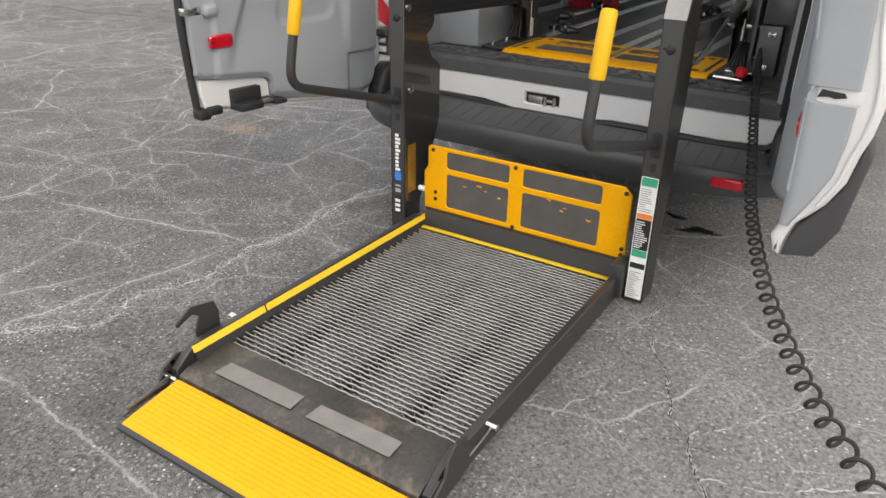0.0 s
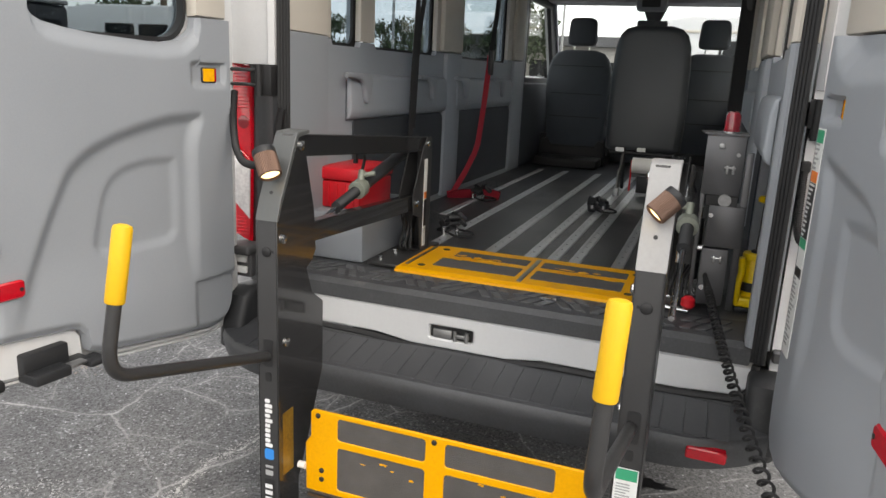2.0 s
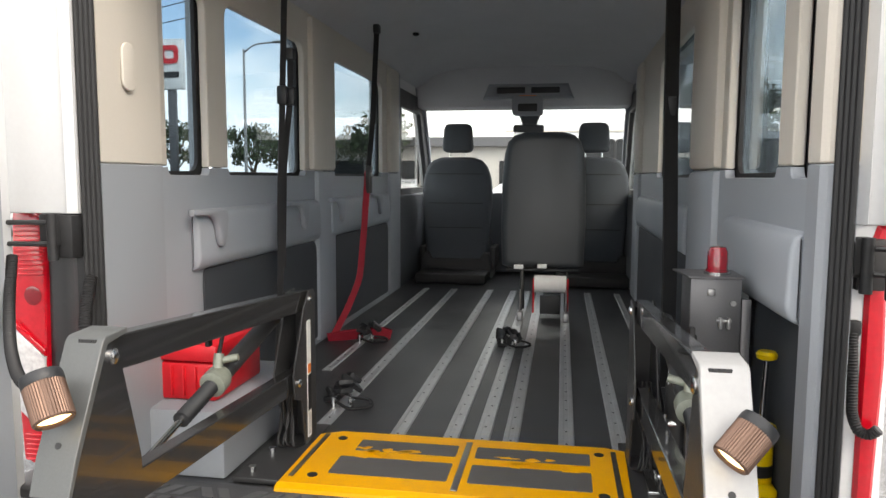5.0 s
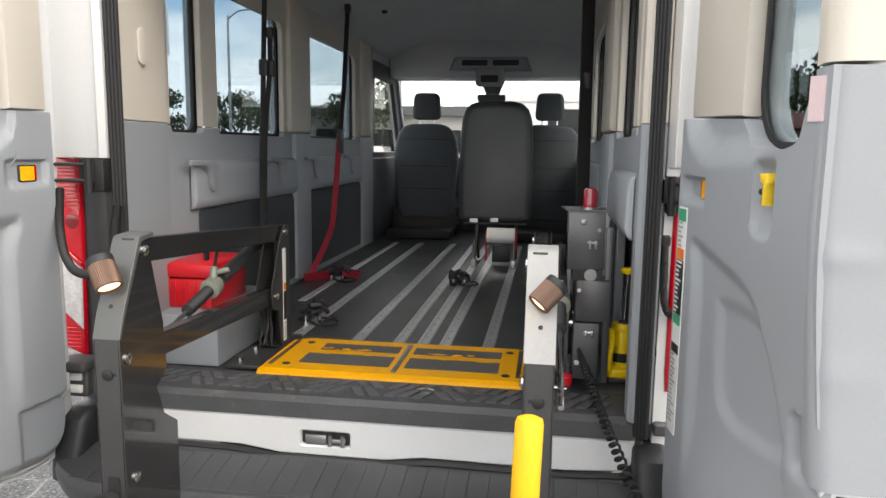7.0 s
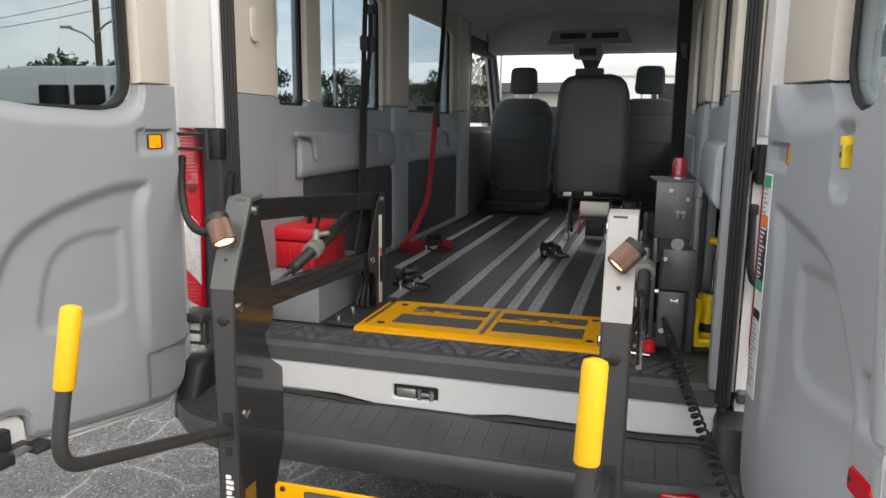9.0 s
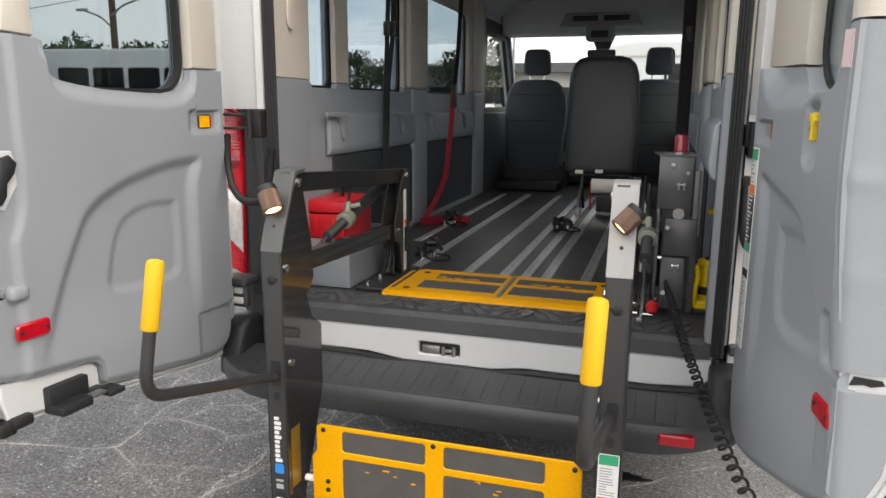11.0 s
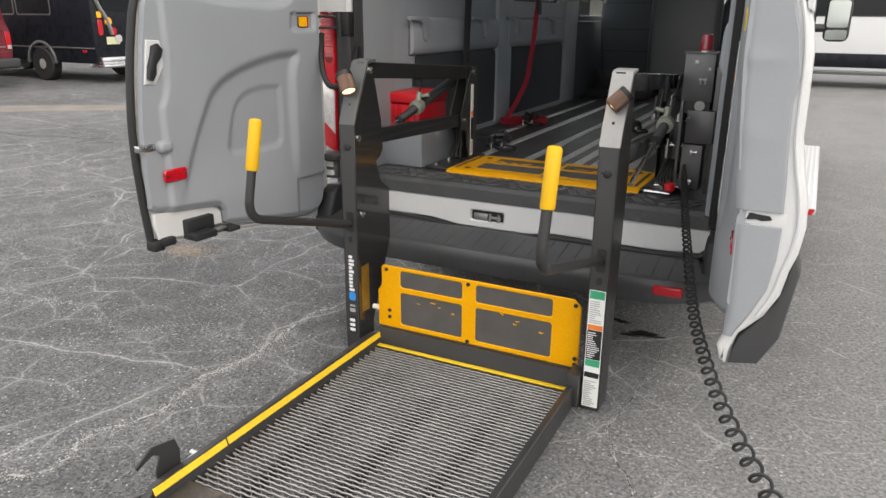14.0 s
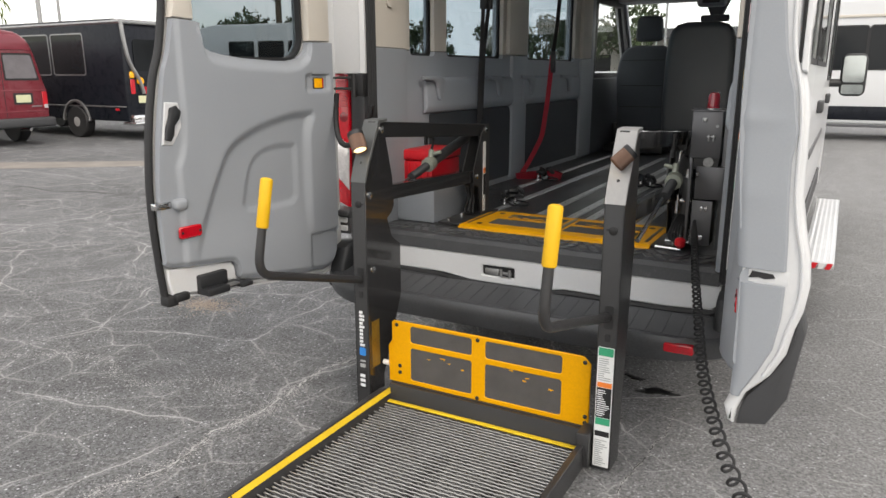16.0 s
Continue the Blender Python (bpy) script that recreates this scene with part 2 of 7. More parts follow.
JACK = mat("yellow_jack_paint", (0.80, 0.55, 0.005), 0.35, var=0.1, scale=12, coat=0.2, dirt=((0.10, 0.08, 0.02), 18, 0.62, 0.6))
TAPE = mat("yellow_tape", (0.82, 0.56, 0.03), 0.5, var=0.12, scale=12, dirt=((0.25, 0.18, 0.05), 16, 0.64, 0.5))
PADGREY = mat("worn_grey_pad", (0.20, 0.19, 0.18), 0.8, var=0.25, scale=14, fine=300, bump=0.5, bscale=600)
GRIT = mat("grey_grit_tape", (0.085, 0.08, 0.077), 0.85, var=0.25, scale=14, fine=420, bump=0.7, bscale=700, dirt=((0.20, 0.19, 0.18), 18, 0.68, 0.35))
MESH = mat("galvanised_mesh", (0.34, 0.335, 0.325), 0.42, 0.5, var=0.3, scale=9, fine=90)
DECK = mat("worn_dark_steel", (0.066, 0.061, 0.057), 0.36, 0.45, var=0.35, scale=6, fine=90, dirt=((0.21, 0.17, 0.13), 5, 0.50, 0.7))
ALU = mat("aluminium_track", (0.60, 0.61, 0.62), 0.40, 0.75, var=0.16, scale=8, fine=140, dirt=((0.16, 0.16, 0.16), 12, 0.62, 0.45))
FLOOR = mat("black_rubber_floor", (0.040, 0.042, 0.045), 0.34, var=0.14, scale=2.5, fine=200, bump=0.3, bscale=500, dirt=((0.060, 0.060, 0.060), 3, 0.62, 0.5))
CHROME = mat("bright_steel", (0.62, 0.62, 0.62), 0.2, 1.0, var=0.1)
MIRROR = mat("mirror_glass", (0.40, 0.43, 0.42), 0.03, 1.0, var=0.03)
STEEL = mat("dull_steel", (0.33, 0.33, 0.33), 0.4, 0.9, var=0.2)
SEAT = mat("charcoal_seat_fabric", (0.070, 0.080, 0.092), 0.9, var=0.12, scale=8, fine=300, bump=0.5, bscale=1300)
VINYL = mat("dark_grey_vinyl", (0.046, 0.051, 0.056), 0.40, var=0.1, scale=5, fine=250, bump=0.15, bscale=900)
RED = mat("red_plastic", (0.60, 0.012, 0.022), 0.38, var=0.1)
STRAP_RED = mat("red_webbing", (0.30, 0.010, 0.024), 0.8, var=0.15, fine=400, bump=0.4)
STRAP = mat("black_webbing", (0.014, 0.014, 0.015), 0.8, var=0.15, fine=400, bump=0.4)
BRONZE = mat("bronze_lamp_housing", (0.17, 0.105, 0.078), 0.42, 0.75, var=0.12)
LENS_RED = mat("red_lens", (0.48, 0.004, 0.014), 0.12, var=0.15, scale=20, coat=0.6)
BEACON = mat("red_beacon_lens", (0.23, 0.004, 0.014), 0.10, var=0.2, scale=30, coat=0.8)
LENS_DARK = mat("dark_red_lens", (0.20, 0.004, 0.010), 0.15, var=0.2, scale=30, coat=0.6)
LENS_AMBER = mat("amber_reflector", (0.95, 0.45, 0.01), 0.15, var=0.15, scale=60, coat=0.6)
LENS_CLEAR = mat("clear_lens", (0.62, 0.60, 0.60), 0.12, 0.3, var=0.25, scale=40, coat=0.6)
BOXGREY = mat("grey_sheet_metal", (0.115, 0.115, 0.120), 0.40, 0.55, var=0.1, scale=5, fine=200)
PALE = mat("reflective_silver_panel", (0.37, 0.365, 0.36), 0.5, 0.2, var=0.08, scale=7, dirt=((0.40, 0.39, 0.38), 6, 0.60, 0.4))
PAPER = mat("white_sticker", (0.74, 0.75, 0.74), 0.45, var=0.04)
INK = mat("black_ink", (0.015, 0.015, 0.016), 0.5, var=0.1)
GREYINK = mat("grey_print", (0.36, 0.37, 0.37), 0.5, var=0.1)
GREEN = mat("green_print", (0.03, 0.33, 0.17), 0.5, var=0.05)
ORANGE = mat("orange_print", (0.78, 0.20, 0.03), 0.5, var=0.05)
BLUE = mat("blue_print", (0.02, 0.22, 0.62), 0.5, var=0.05)
WHITEINK = mat("white_print", (0.72, 0.73, 0.74), 0.5, var=0.04)
PAPERROLL = mat("white_paper_roll", (0.75, 0.74, 0.72), 0.8, var=0.05)
PINK = mat("pink_label", (0.72, 0.56, 0.58), 0.5, var=0.05)
GLASS = glass("window_glass", (0.50, 0.56, 0.60))
GLASS_CLEAR = glass("clear_glass", (0.94, 0.96, 0.96))
GLASS_TINT = glass("tinted_window_glass", (0.47, 0.51, 0.53))
LAMP = glow("lit_lamp", (1.0, 0.78, 0.42), 2.2)


# ---- building helpers ----
def thing(name, label, category, at=(0, 0, 0), group="", kind=""):
    e = new(name)
    e.empty_display_size = 0.1
    e.location = at
    return tagged(e, label, category, group, kind)


def part(name, bm, material, parent=None, label="", smooth=38):
    """Link a bmesh as one mesh object under a thing or a part; its vertices are in world metres."""
    me = bpy.data.meshes.new(name)
    bmesh.ops.recalc_face_normals(bm, faces=bm.faces)
    for f in bm.faces:
        f.smooth = True
    bm.to_mesh(me)
    bm.free()
    me.set_sharp_from_angle(angle=radians(smooth))
    mats = material if isinstance(material, (list, tuple)) else [material]
    for m in mats:
        me.materials.append(m)
    ob = new(name, me)
    if parent:
        ob.parent = parent
        if parent.type == "EMPTY":
            ob.matrix_parent_inverse = Matrix.Translation(-parent.location)
    return tagged(ob, label)


def each(name, bm, material, parent, label="", smooth=38):
    """Link every loose piece of a bmesh as a part of its own."""
    left = set(bm.verts)
    while left:
        island, todo = set(), [left.pop()]
        while todo:
            v = todo.pop()
            island.add(v)
            for e in v.link_edges:
                o = e.other_vert(v)
                if o in left:
                    left.discard(o)
                    todo.append(o)
        nb, new_of = bmesh.new(), {}
        for v in island:
            new_of[v] = nb.verts.new(v.co)
        for f in {f for v in island for f in v.link_faces}:
            nb.faces.new([new_of[v] for v in f.verts])
        part(name, nb, material, parent, label, smooth)
    bm.free()


def solid(name, bm, material, label, category, group="", kind="", smooth=38):
    return tagged(part(name, bm, material, None, "", smooth), label, category, group, kind)


def B():
    return bmesh.new()


def merge(bm, tmp, m=None):
    if m is not None:
        bmesh.ops.transform(tmp, matrix=m, verts=tmp.verts)
    me = bpy.data.meshes.new("tmp")
    tmp.to_mesh(me)
    tmp.free()
    bm.from_mesh(me)
    bpy.data.meshes.remove(me)
    return bm


def box(bm, lo, hi, bev=0.0, seg=2, m=None):
    t = B()
    bmesh.ops.create_cube(t, size=1)
    lo, hi = Vector(lo), Vector(hi)
    for v in t.verts:
        v.co = Vector([lo[i] + (v.co[i] + 0.5) * (hi[i] - lo[i]) for i in range(3)])
    if bev:
        bmesh.ops.bevel(t, geom=t.edges[:], offset=bev, segments=seg, affect="EDGES", profile=0.5)
    return merge(bm, t, m)


AX = {"x": lambda a, b, c: (c, a, b), "y": lambda a, b, c: (a, c, b), "z": lambda a, b, c: (a, b, c)}


def plate(bm, outer, axis, a, b, holes=(), bev=0.0, m=None, seg=1):
    """An outline in the plane across the axis ('x': y,z; 'y': x,z; 'z': x,y), with holes, as a slab from a to b."""
    t = B()
    f3 = AX[axis]
    edges = []
    for loop in (outer, *holes):
        vs = [t.verts.new(f3(p[0], p[1], a)) for p in loop]
        edges += [t.edges.new((vs[i], vs[(i + 1) % len(vs)])) for i in range(len(vs))]
    bmesh.ops.triangle_fill(t, use_beauty=True, use_dissolve=False, edges=edges)
    bmesh.ops.dissolve_limit(t, angle_limit=0.01, verts=t.verts, edges=[e for e in t.edges if not e.is_boundary]) if not holes else None
    ext = bmesh.ops.extrude_face_region(t, geom=t.faces[:])
    d = Vector(f3(0, 0, b - a))
    vs = [v for v in ext["geom"] if isinstance(v, bmesh.types.BMVert)]
    bmesh.ops.translate(t, verts=vs, vec=d)
    if bev:
        bmesh.ops.recalc_face_normals(t, faces=t.faces)
        rim = [e for e in t.edges if len(e.link_faces) == 2 and e.calc_face_angle(0) > 1.0 and abs((e.verts[0].co - e.verts[1].co).normalized().dot(d.normalized())) < 0.5]
        bmesh.ops.bevel(t, geom=rim, offset=bev, segments=seg, affect="EDGES", profile=0.5)
    return merge(bm, t, m)


def rrect(x0, x1, y0, y1, r, n=5):
    """A rectangle with round corners; r may be four radii from the lower left, counterclockwise."""
    rs = r if isinstance(r, (list, tuple)) else (r,) * 4
    pts = []
    for (cx, cy, a0), rr in zip(((x0, y0, 180), (x1, y0, 270), (x1, y1, 0), (x0, y1, 90)), rs):
        if rr <= 0:
            pts.append((cx, cy))
            continue
        ox, oy = cx + (rr if cx == x0 else -rr), cy + (rr if cy == y0 else -rr)
        pts += [(ox + rr * math.cos(radians(a0 + 90 * i / n)), oy + rr * math.sin(radians(a0 + 90 * i / n))) for i in range(n + 1)]
    return pts


def round_path(pts, r, n=6):
    pts = [Vector(p) for p in pts]
    out = [pts[0]]
    for a, b, c in zip(pts, pts[1:], pts[2:]):
        u, v = (a - b), (c - b)
        k = min(r, u.length * 0.45, v.length * 0.45)
        p, q = b + u.normalized() * k, b + v.normalized() * k
        out += [p * (1 - s) ** 2 + b * 2 * s * (1 - s) + q * s ** 2 for s in [i / n for i in range(n + 1)]]
    return out + [pts[-1]]


def sweep(bm, pts, prof, closed_ends=True, up=None, scale=None):
    """Carry a closed 2D profile along a path."""
    pts = [Vector(p) for p in pts]
    n = len(pts)
    tang = [(pts[min(i + 1, n - 1)] - pts[max(i - 1, 0)]).normalized() for i in range(n)]
    ref = Vector(up) if up else (Vector((0, 0, 1)) if abs(tang[0].z) < 0.9 else Vector((1, 0, 0)))
    rings = []
    nrm = (ref - tang[0] * ref.dot(tang[0])).normalized()
    for i in range(n):
        nrm = (nrm - tang[i] * nrm.dot(tang[i])).normalized()
        bi = tang[i].cross(nrm)
        s = scale[i] if scale else 1
        rings.append([bm.verts.new(pts[i] + nrm * (p[1] * s) + bi * (p[0] * s)) for p in prof])
    k = len(prof)
    for r0, r1 in zip(rings, rings[1:]):
        for j in range(k):
            bm.faces.new((r0[j], r0[(j + 1) % k], r1[(j + 1) % k], r1[j]))
    if closed_ends:
        bm.faces.new(rings[0][::-1])
        bm.faces.new(rings[-1])
    return bm


def circle(r, n=12):
    return [(r * math.cos(2 * math.pi * i / n), r * math.sin(2 * math.pi * i / n)) for i in range(n)]


def tube(bm, pts, r, n=12, scale=None):
    return sweep(bm, pts, circle(r, n), scale=scale)


def cyl(bm, p0, p1, r, n=18, r2=None):
    return sweep(bm, [p0, p1], circle(r, n), scale=[1, (r2 or r) / r])


def lathe(bm, prof, m=None, n=24):
    """Turn (radius, height) pairs about the z axis."""
    t = B()
    rings = [[t.verts.new((r * math.cos(2 * math.pi * i / n), r * math.sin(2 * math.pi * i / n), h)) for i in range(n)] for r, h in prof]
    for a, b in zip(rings, rings[1:]):
        for i in range(n):
            t.faces.new((a[i], a[(i + 1) % n], b[(i + 1) % n], b[i]))
    t.faces.new(rings[0][::-1])
    t.faces.new(rings[-1])
    return merge(bm, t, m)


def ribbed(bm, pts, r, pitch=0.0065, depth=0.82, n=12):
    """A corrugated tube along a path."""
    pts = [Vector(p) for p in pts]
    out = []
    for a, b in zip(pts, pts[1:]):
        k = max(1, round((b - a).length / (pitch / 2)))
        out += [a.lerp(b, i / k) for i in range(k)]
    return tube(bm, out, r, n, [1.0 if i % 2 else depth for i in range(len(out))])


def bolt(bm, p, axis, r=0.011, h=0.008):
    p, d = Vector(p), Vector(axis).normalized()
    return cyl(bm, p, p + d * h, r, 8)


def basis(o, ex, ey, ez):
    return Matrix((Vector((ex[0], ey[0], ez[0], o[0])), Vector((ex[1], ey[1], ez[1], o[1])), Vector((ex[2], ey[2], ez[2], o[2])), Vector((0, 0, 0, 1))))

# ---- ground ----
bm = B()
box(bm, (-400, -400, -0.5), (400, 600, 0.0))
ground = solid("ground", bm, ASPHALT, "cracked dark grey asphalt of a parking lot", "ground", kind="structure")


def patch_on_ground(name, outline, material, label, h=0.004):
    bm = B()
    plate(bm, outline, "z", 0.0, h)
    return solid(name, bm, material, label, "ground mark", kind="structure")


def wobble(cx, cy, rx, ry, n=26, k=0.35, seed=1, turn=0):
    rnd = random.Random(seed)
    ca, sa = math.cos(radians(turn)), math.sin(radians(turn))
    out = []
    for i in range(n):
        a = 2 * math.pi * i / n
        f = 1 + k * (rnd.random() - 0.5) * 2
        x, y = rx * f * math.cos(a), ry * f * math.sin(a)
        out.append((cx + ca * x - sa * y, cy + sa * x + ca * y))
    return out


patch_on_ground("oil_stain", wobble(0.66, 0.21, 0.085, 0.030, k=0.5, seed=4, turn=15), STAIN, "small black oil stain on the asphalt")
patch_on_ground("oil_stain", wobble(0.52, 0.32, 0.05, 0.016, k=0.6, seed=9, turn=-20), STAIN, "small black oil stain on the asphalt")
rnd = random.Random(14)
bm = B()
for i in range(1500):
    k = abs(rnd.gauss(0, 0.42))
    a = rnd.uniform(0, 2 * math.pi)
    x, y, r = -2.3 + 0.34 * k * math.cos(a), 0.12 + 0.22 * k * math.sin(a), rnd.uniform(0.003, 0.0075)
    ring = [bm.verts.new((x + r * rnd.uniform(0.6, 1.2) * math.cos(t), y + r * rnd.uniform(0.6, 1.2) * math.sin(t), 0.001)) for t in (0, 1.57, 3.14, 4.71)]
    tip = bm.verts.new((x + 0.2 * r, y, r * rnd.uniform(0.5, 0.9)))
    for j in range(4):
        bm.faces.new((ring[j], ring[(j + 1) % 4], tip))
solid("loose_gravel", bm, GRAVEL, "small spill of loose tan gravel on the asphalt", "gravel", kind="stuff")
patch_on_ground("worn_patch", [(-14, 2.2), (-11.5, 4.0), (-9.2, 5.5), (-8.0, 6.1), (-7.8, 5.7), (-9.6, 4.3), (-12.0, 2.5), (-15, 1.0)], TAN, "tan worn strip of old concrete in the asphalt", 0.003)


def jagged(pts, seed, step=0.012, rough=0.30):
    """A broken line through the points, halved again and again with random throws to the side."""
    rnd = random.Random(seed)
    line_ = [Vector(p) for p in pts]
    while True:
        out, cut = [line_[0]], False
        for a, b in zip(line_, line_[1:]):
            d = b - a
            if d.length > step:
                cut = True
                out.append((a + b) / 2 + Vector((-d.y, d.x)) * rough * (rnd.random() - 0.5))
            out.append(b)
        line_ = out
        if not cut:
            return line_


def ground_seam(name, pts, w, material, label, seed, step=0.012, gaps=0.0, z=0.0025):
    rnd = random.Random(seed)
    path = jagged(pts, seed, step)
    bm = B()
    last = None
    run = 0
    for p, q in zip(path, path[1:]):
        d = (q - p).normalized()
        ww = w * (0.3 + rnd.random() * 1.0)
        cur = (bm.verts.new((p.x - d.y * ww, p.y + d.x * ww, z)), bm.verts.new((p.x + d.y * ww, p.y - d.x * ww, z)))
        run -= 1
        if run < -6 and rnd.random() < gaps:
            run = rnd.randint(2, 7)
        if last and run <= 0:
            bm.faces.new((last[0], last[1], cur[1], cur[0]))
        last = cur
    for v in [v for v in bm.verts if not v.link_faces]:
        bm.verts.remove(v)
    return solid(name, bm, material, label, "ground mark", kind="structure")


CRACK = mat("pale_crack_dust", (0.38, 0.375, 0.365), 0.95, var=0.5, scale=9, fine=120)
GAP = mat("dark_crack_gap", (0.018, 0.018, 0.018), 0.95, var=0.2)
ground_seam("asphalt_seam", [(-30, -5.0), (-13, 0.6), (-8.5, 2.6), (-6.35, 2.95), (-3, 4.2)], 0.020, SEAL, "dark tar-filled seam across the asphalt", 3, 0.06)
LEFT_CRACK = [(-1.5, -3.2), (-1.28, -2.4), (-0.897, -1.85), (-0.88, -1.3), (-0.872, -0.90), (-0.8, 0.3), (-0.75, 2.0)]
ground_seam("pale_crack", LEFT_CRACK, 0.0055, CRACK, "long pale crack in the asphalt beside the platform", 5, 0.008, 0.10)


def crack_grit(pts, count, spread, seed):
    """Pale crumbs strewn along a crack, thinning out to both sides."""
    rnd = random.Random(seed)
    path = jagged(pts, seed, 0.02)
    bm = B()
    for i in range(count):
        k = rnd.randrange(len(path) - 1)
        p = path[k].lerp(path[k + 1], rnd.random())
        patchy = 0.35 + 0.65 * abs(math.sin(k * 0.061 + seed)) ** 1.5
        if rnd.random() > patchy:
            continue
        x, y = p.x + rnd.gauss(0, spread * patchy), p.y + rnd.gauss(0, spread * patchy)
        r = rnd.uniform(0.0010, 0.0036)
        a = rnd.uniform(0, 6.28)
        ring = [bm.verts.new((x + r * rnd.uniform(0.6, 1.3) * math.cos(a + t), y + r * rnd.uniform(0.6, 1.3) * math.sin(a + t), 0.0006)) for t in (0, 1.57, 3.14, 4.71)]
        tip = bm.verts.new((x, y, 0.0006 + r * 0.45))
        for n in range(4):
            bm.faces.new((ring[n], ring[(n + 1) % 4], tip))
    return solid("crack_grit", bm, CRUMB, "pale crumbs of grit along a crack in the asphalt", "gravel", kind="stuff")


CRUMB = mat("pale_grit", (0.40, 0.395, 0.385), 0.95, var=0.5, scale=12, fine=140)
crack_grit(LEFT_CRACK, 12000, 0.034, 5)
crack_grit([(-3.4, -1.35), (-2.6, -1.05), (-2.0, -0.82), (-1.6, -0.95), (-1.35, -0.72), (-1.1, -0.75)], 2200, 0.034, 8)
DOOR_CRACK = [(0.80, 0.1), (0.775, -0.25), (0.755, -0.46), (0.738, -0.56), (0.72, -0.66), (0.735, -0.75), (0.776, -0.835), (0.86, -0.97), (0.92, -1.12), (1.03, -1.28), (1.10, -1.44), (1.22, -1.75)]
ground_seam("pale_crack", DOOR_CRACK, 0.0050, CRACK, "thin pale crack in the asphalt under the door", 16, 0.010, 0.06)
ground_seam("crack_gap", DOOR_CRACK, 0.0022, GAP, "dark open gap of the asphalt crack", 16, 0.010, 0.08, 0.0032)
for i, pts in enumerate(([(0.735, -0.75), (0.62, -0.86), (0.50, -0.98)], [(0.776, -0.835), (0.95, -0.80), (1.12, -0.72)], [(0.92, -1.12), (0.74, -1.22), (0.66, -1.42)], [(1.10, -1.44), (1.30, -1.36), (1.52, -1.22)], [(1.03, -1.28), (1.18, -1.10), (1.30, -0.92)])):
    ground_seam("pale_crack", pts, 0.0030, CRACK, "thin pale branch of an asphalt crack", 30 + i, 0.009, 0.10)

# ---- the van ----
def smooth2d(pts, r=0.05, n=5):
    return [(p.x, p.y) for p in round_path([(*p, 0) for p in pts], r, n)]


van = thing("van", "white high-roof passenger van with open rear doors", "van", (0, 2.5, 0))
L_HOLES = [(0.52, 0.80), (0.955, 1.80), (2.27, 3.38)]
R_HOLES = [(0.045, 0.19), (0.31, 0.905), (1.53, 2.70)]
WZ0, WZ1 = 1.600, 2.250
QUARTER = [math.pi / 2 * k / 5 for k in range(6)]


def arch(y, r, z0):
    return [(y + r * math.cos(a), z0 + r * math.sin(a)) for a in [math.pi * (1 - i / 14) for i in range(15)]]


def side_outline(rear):
    o = [(rear, 0.42)]
    o += [p for p in arch(1.15, 0.43, 0.38) if p[1] > 0.41]
    o += [(1.62, 0.36), (4.35, 0.36)]
    o += [p for p in arch(4.85, 0.43, 0.38) if p[1] > 0.37]
    o += [(5.35, 0.36), (5.95, 0.45), (6.0, 1.05), (5.9, 1.22), (5.55, 1.42), (5.0, 2.35), (4.7, 2.52), (4.2, 2.62), (rear, 2.62)]
    return o


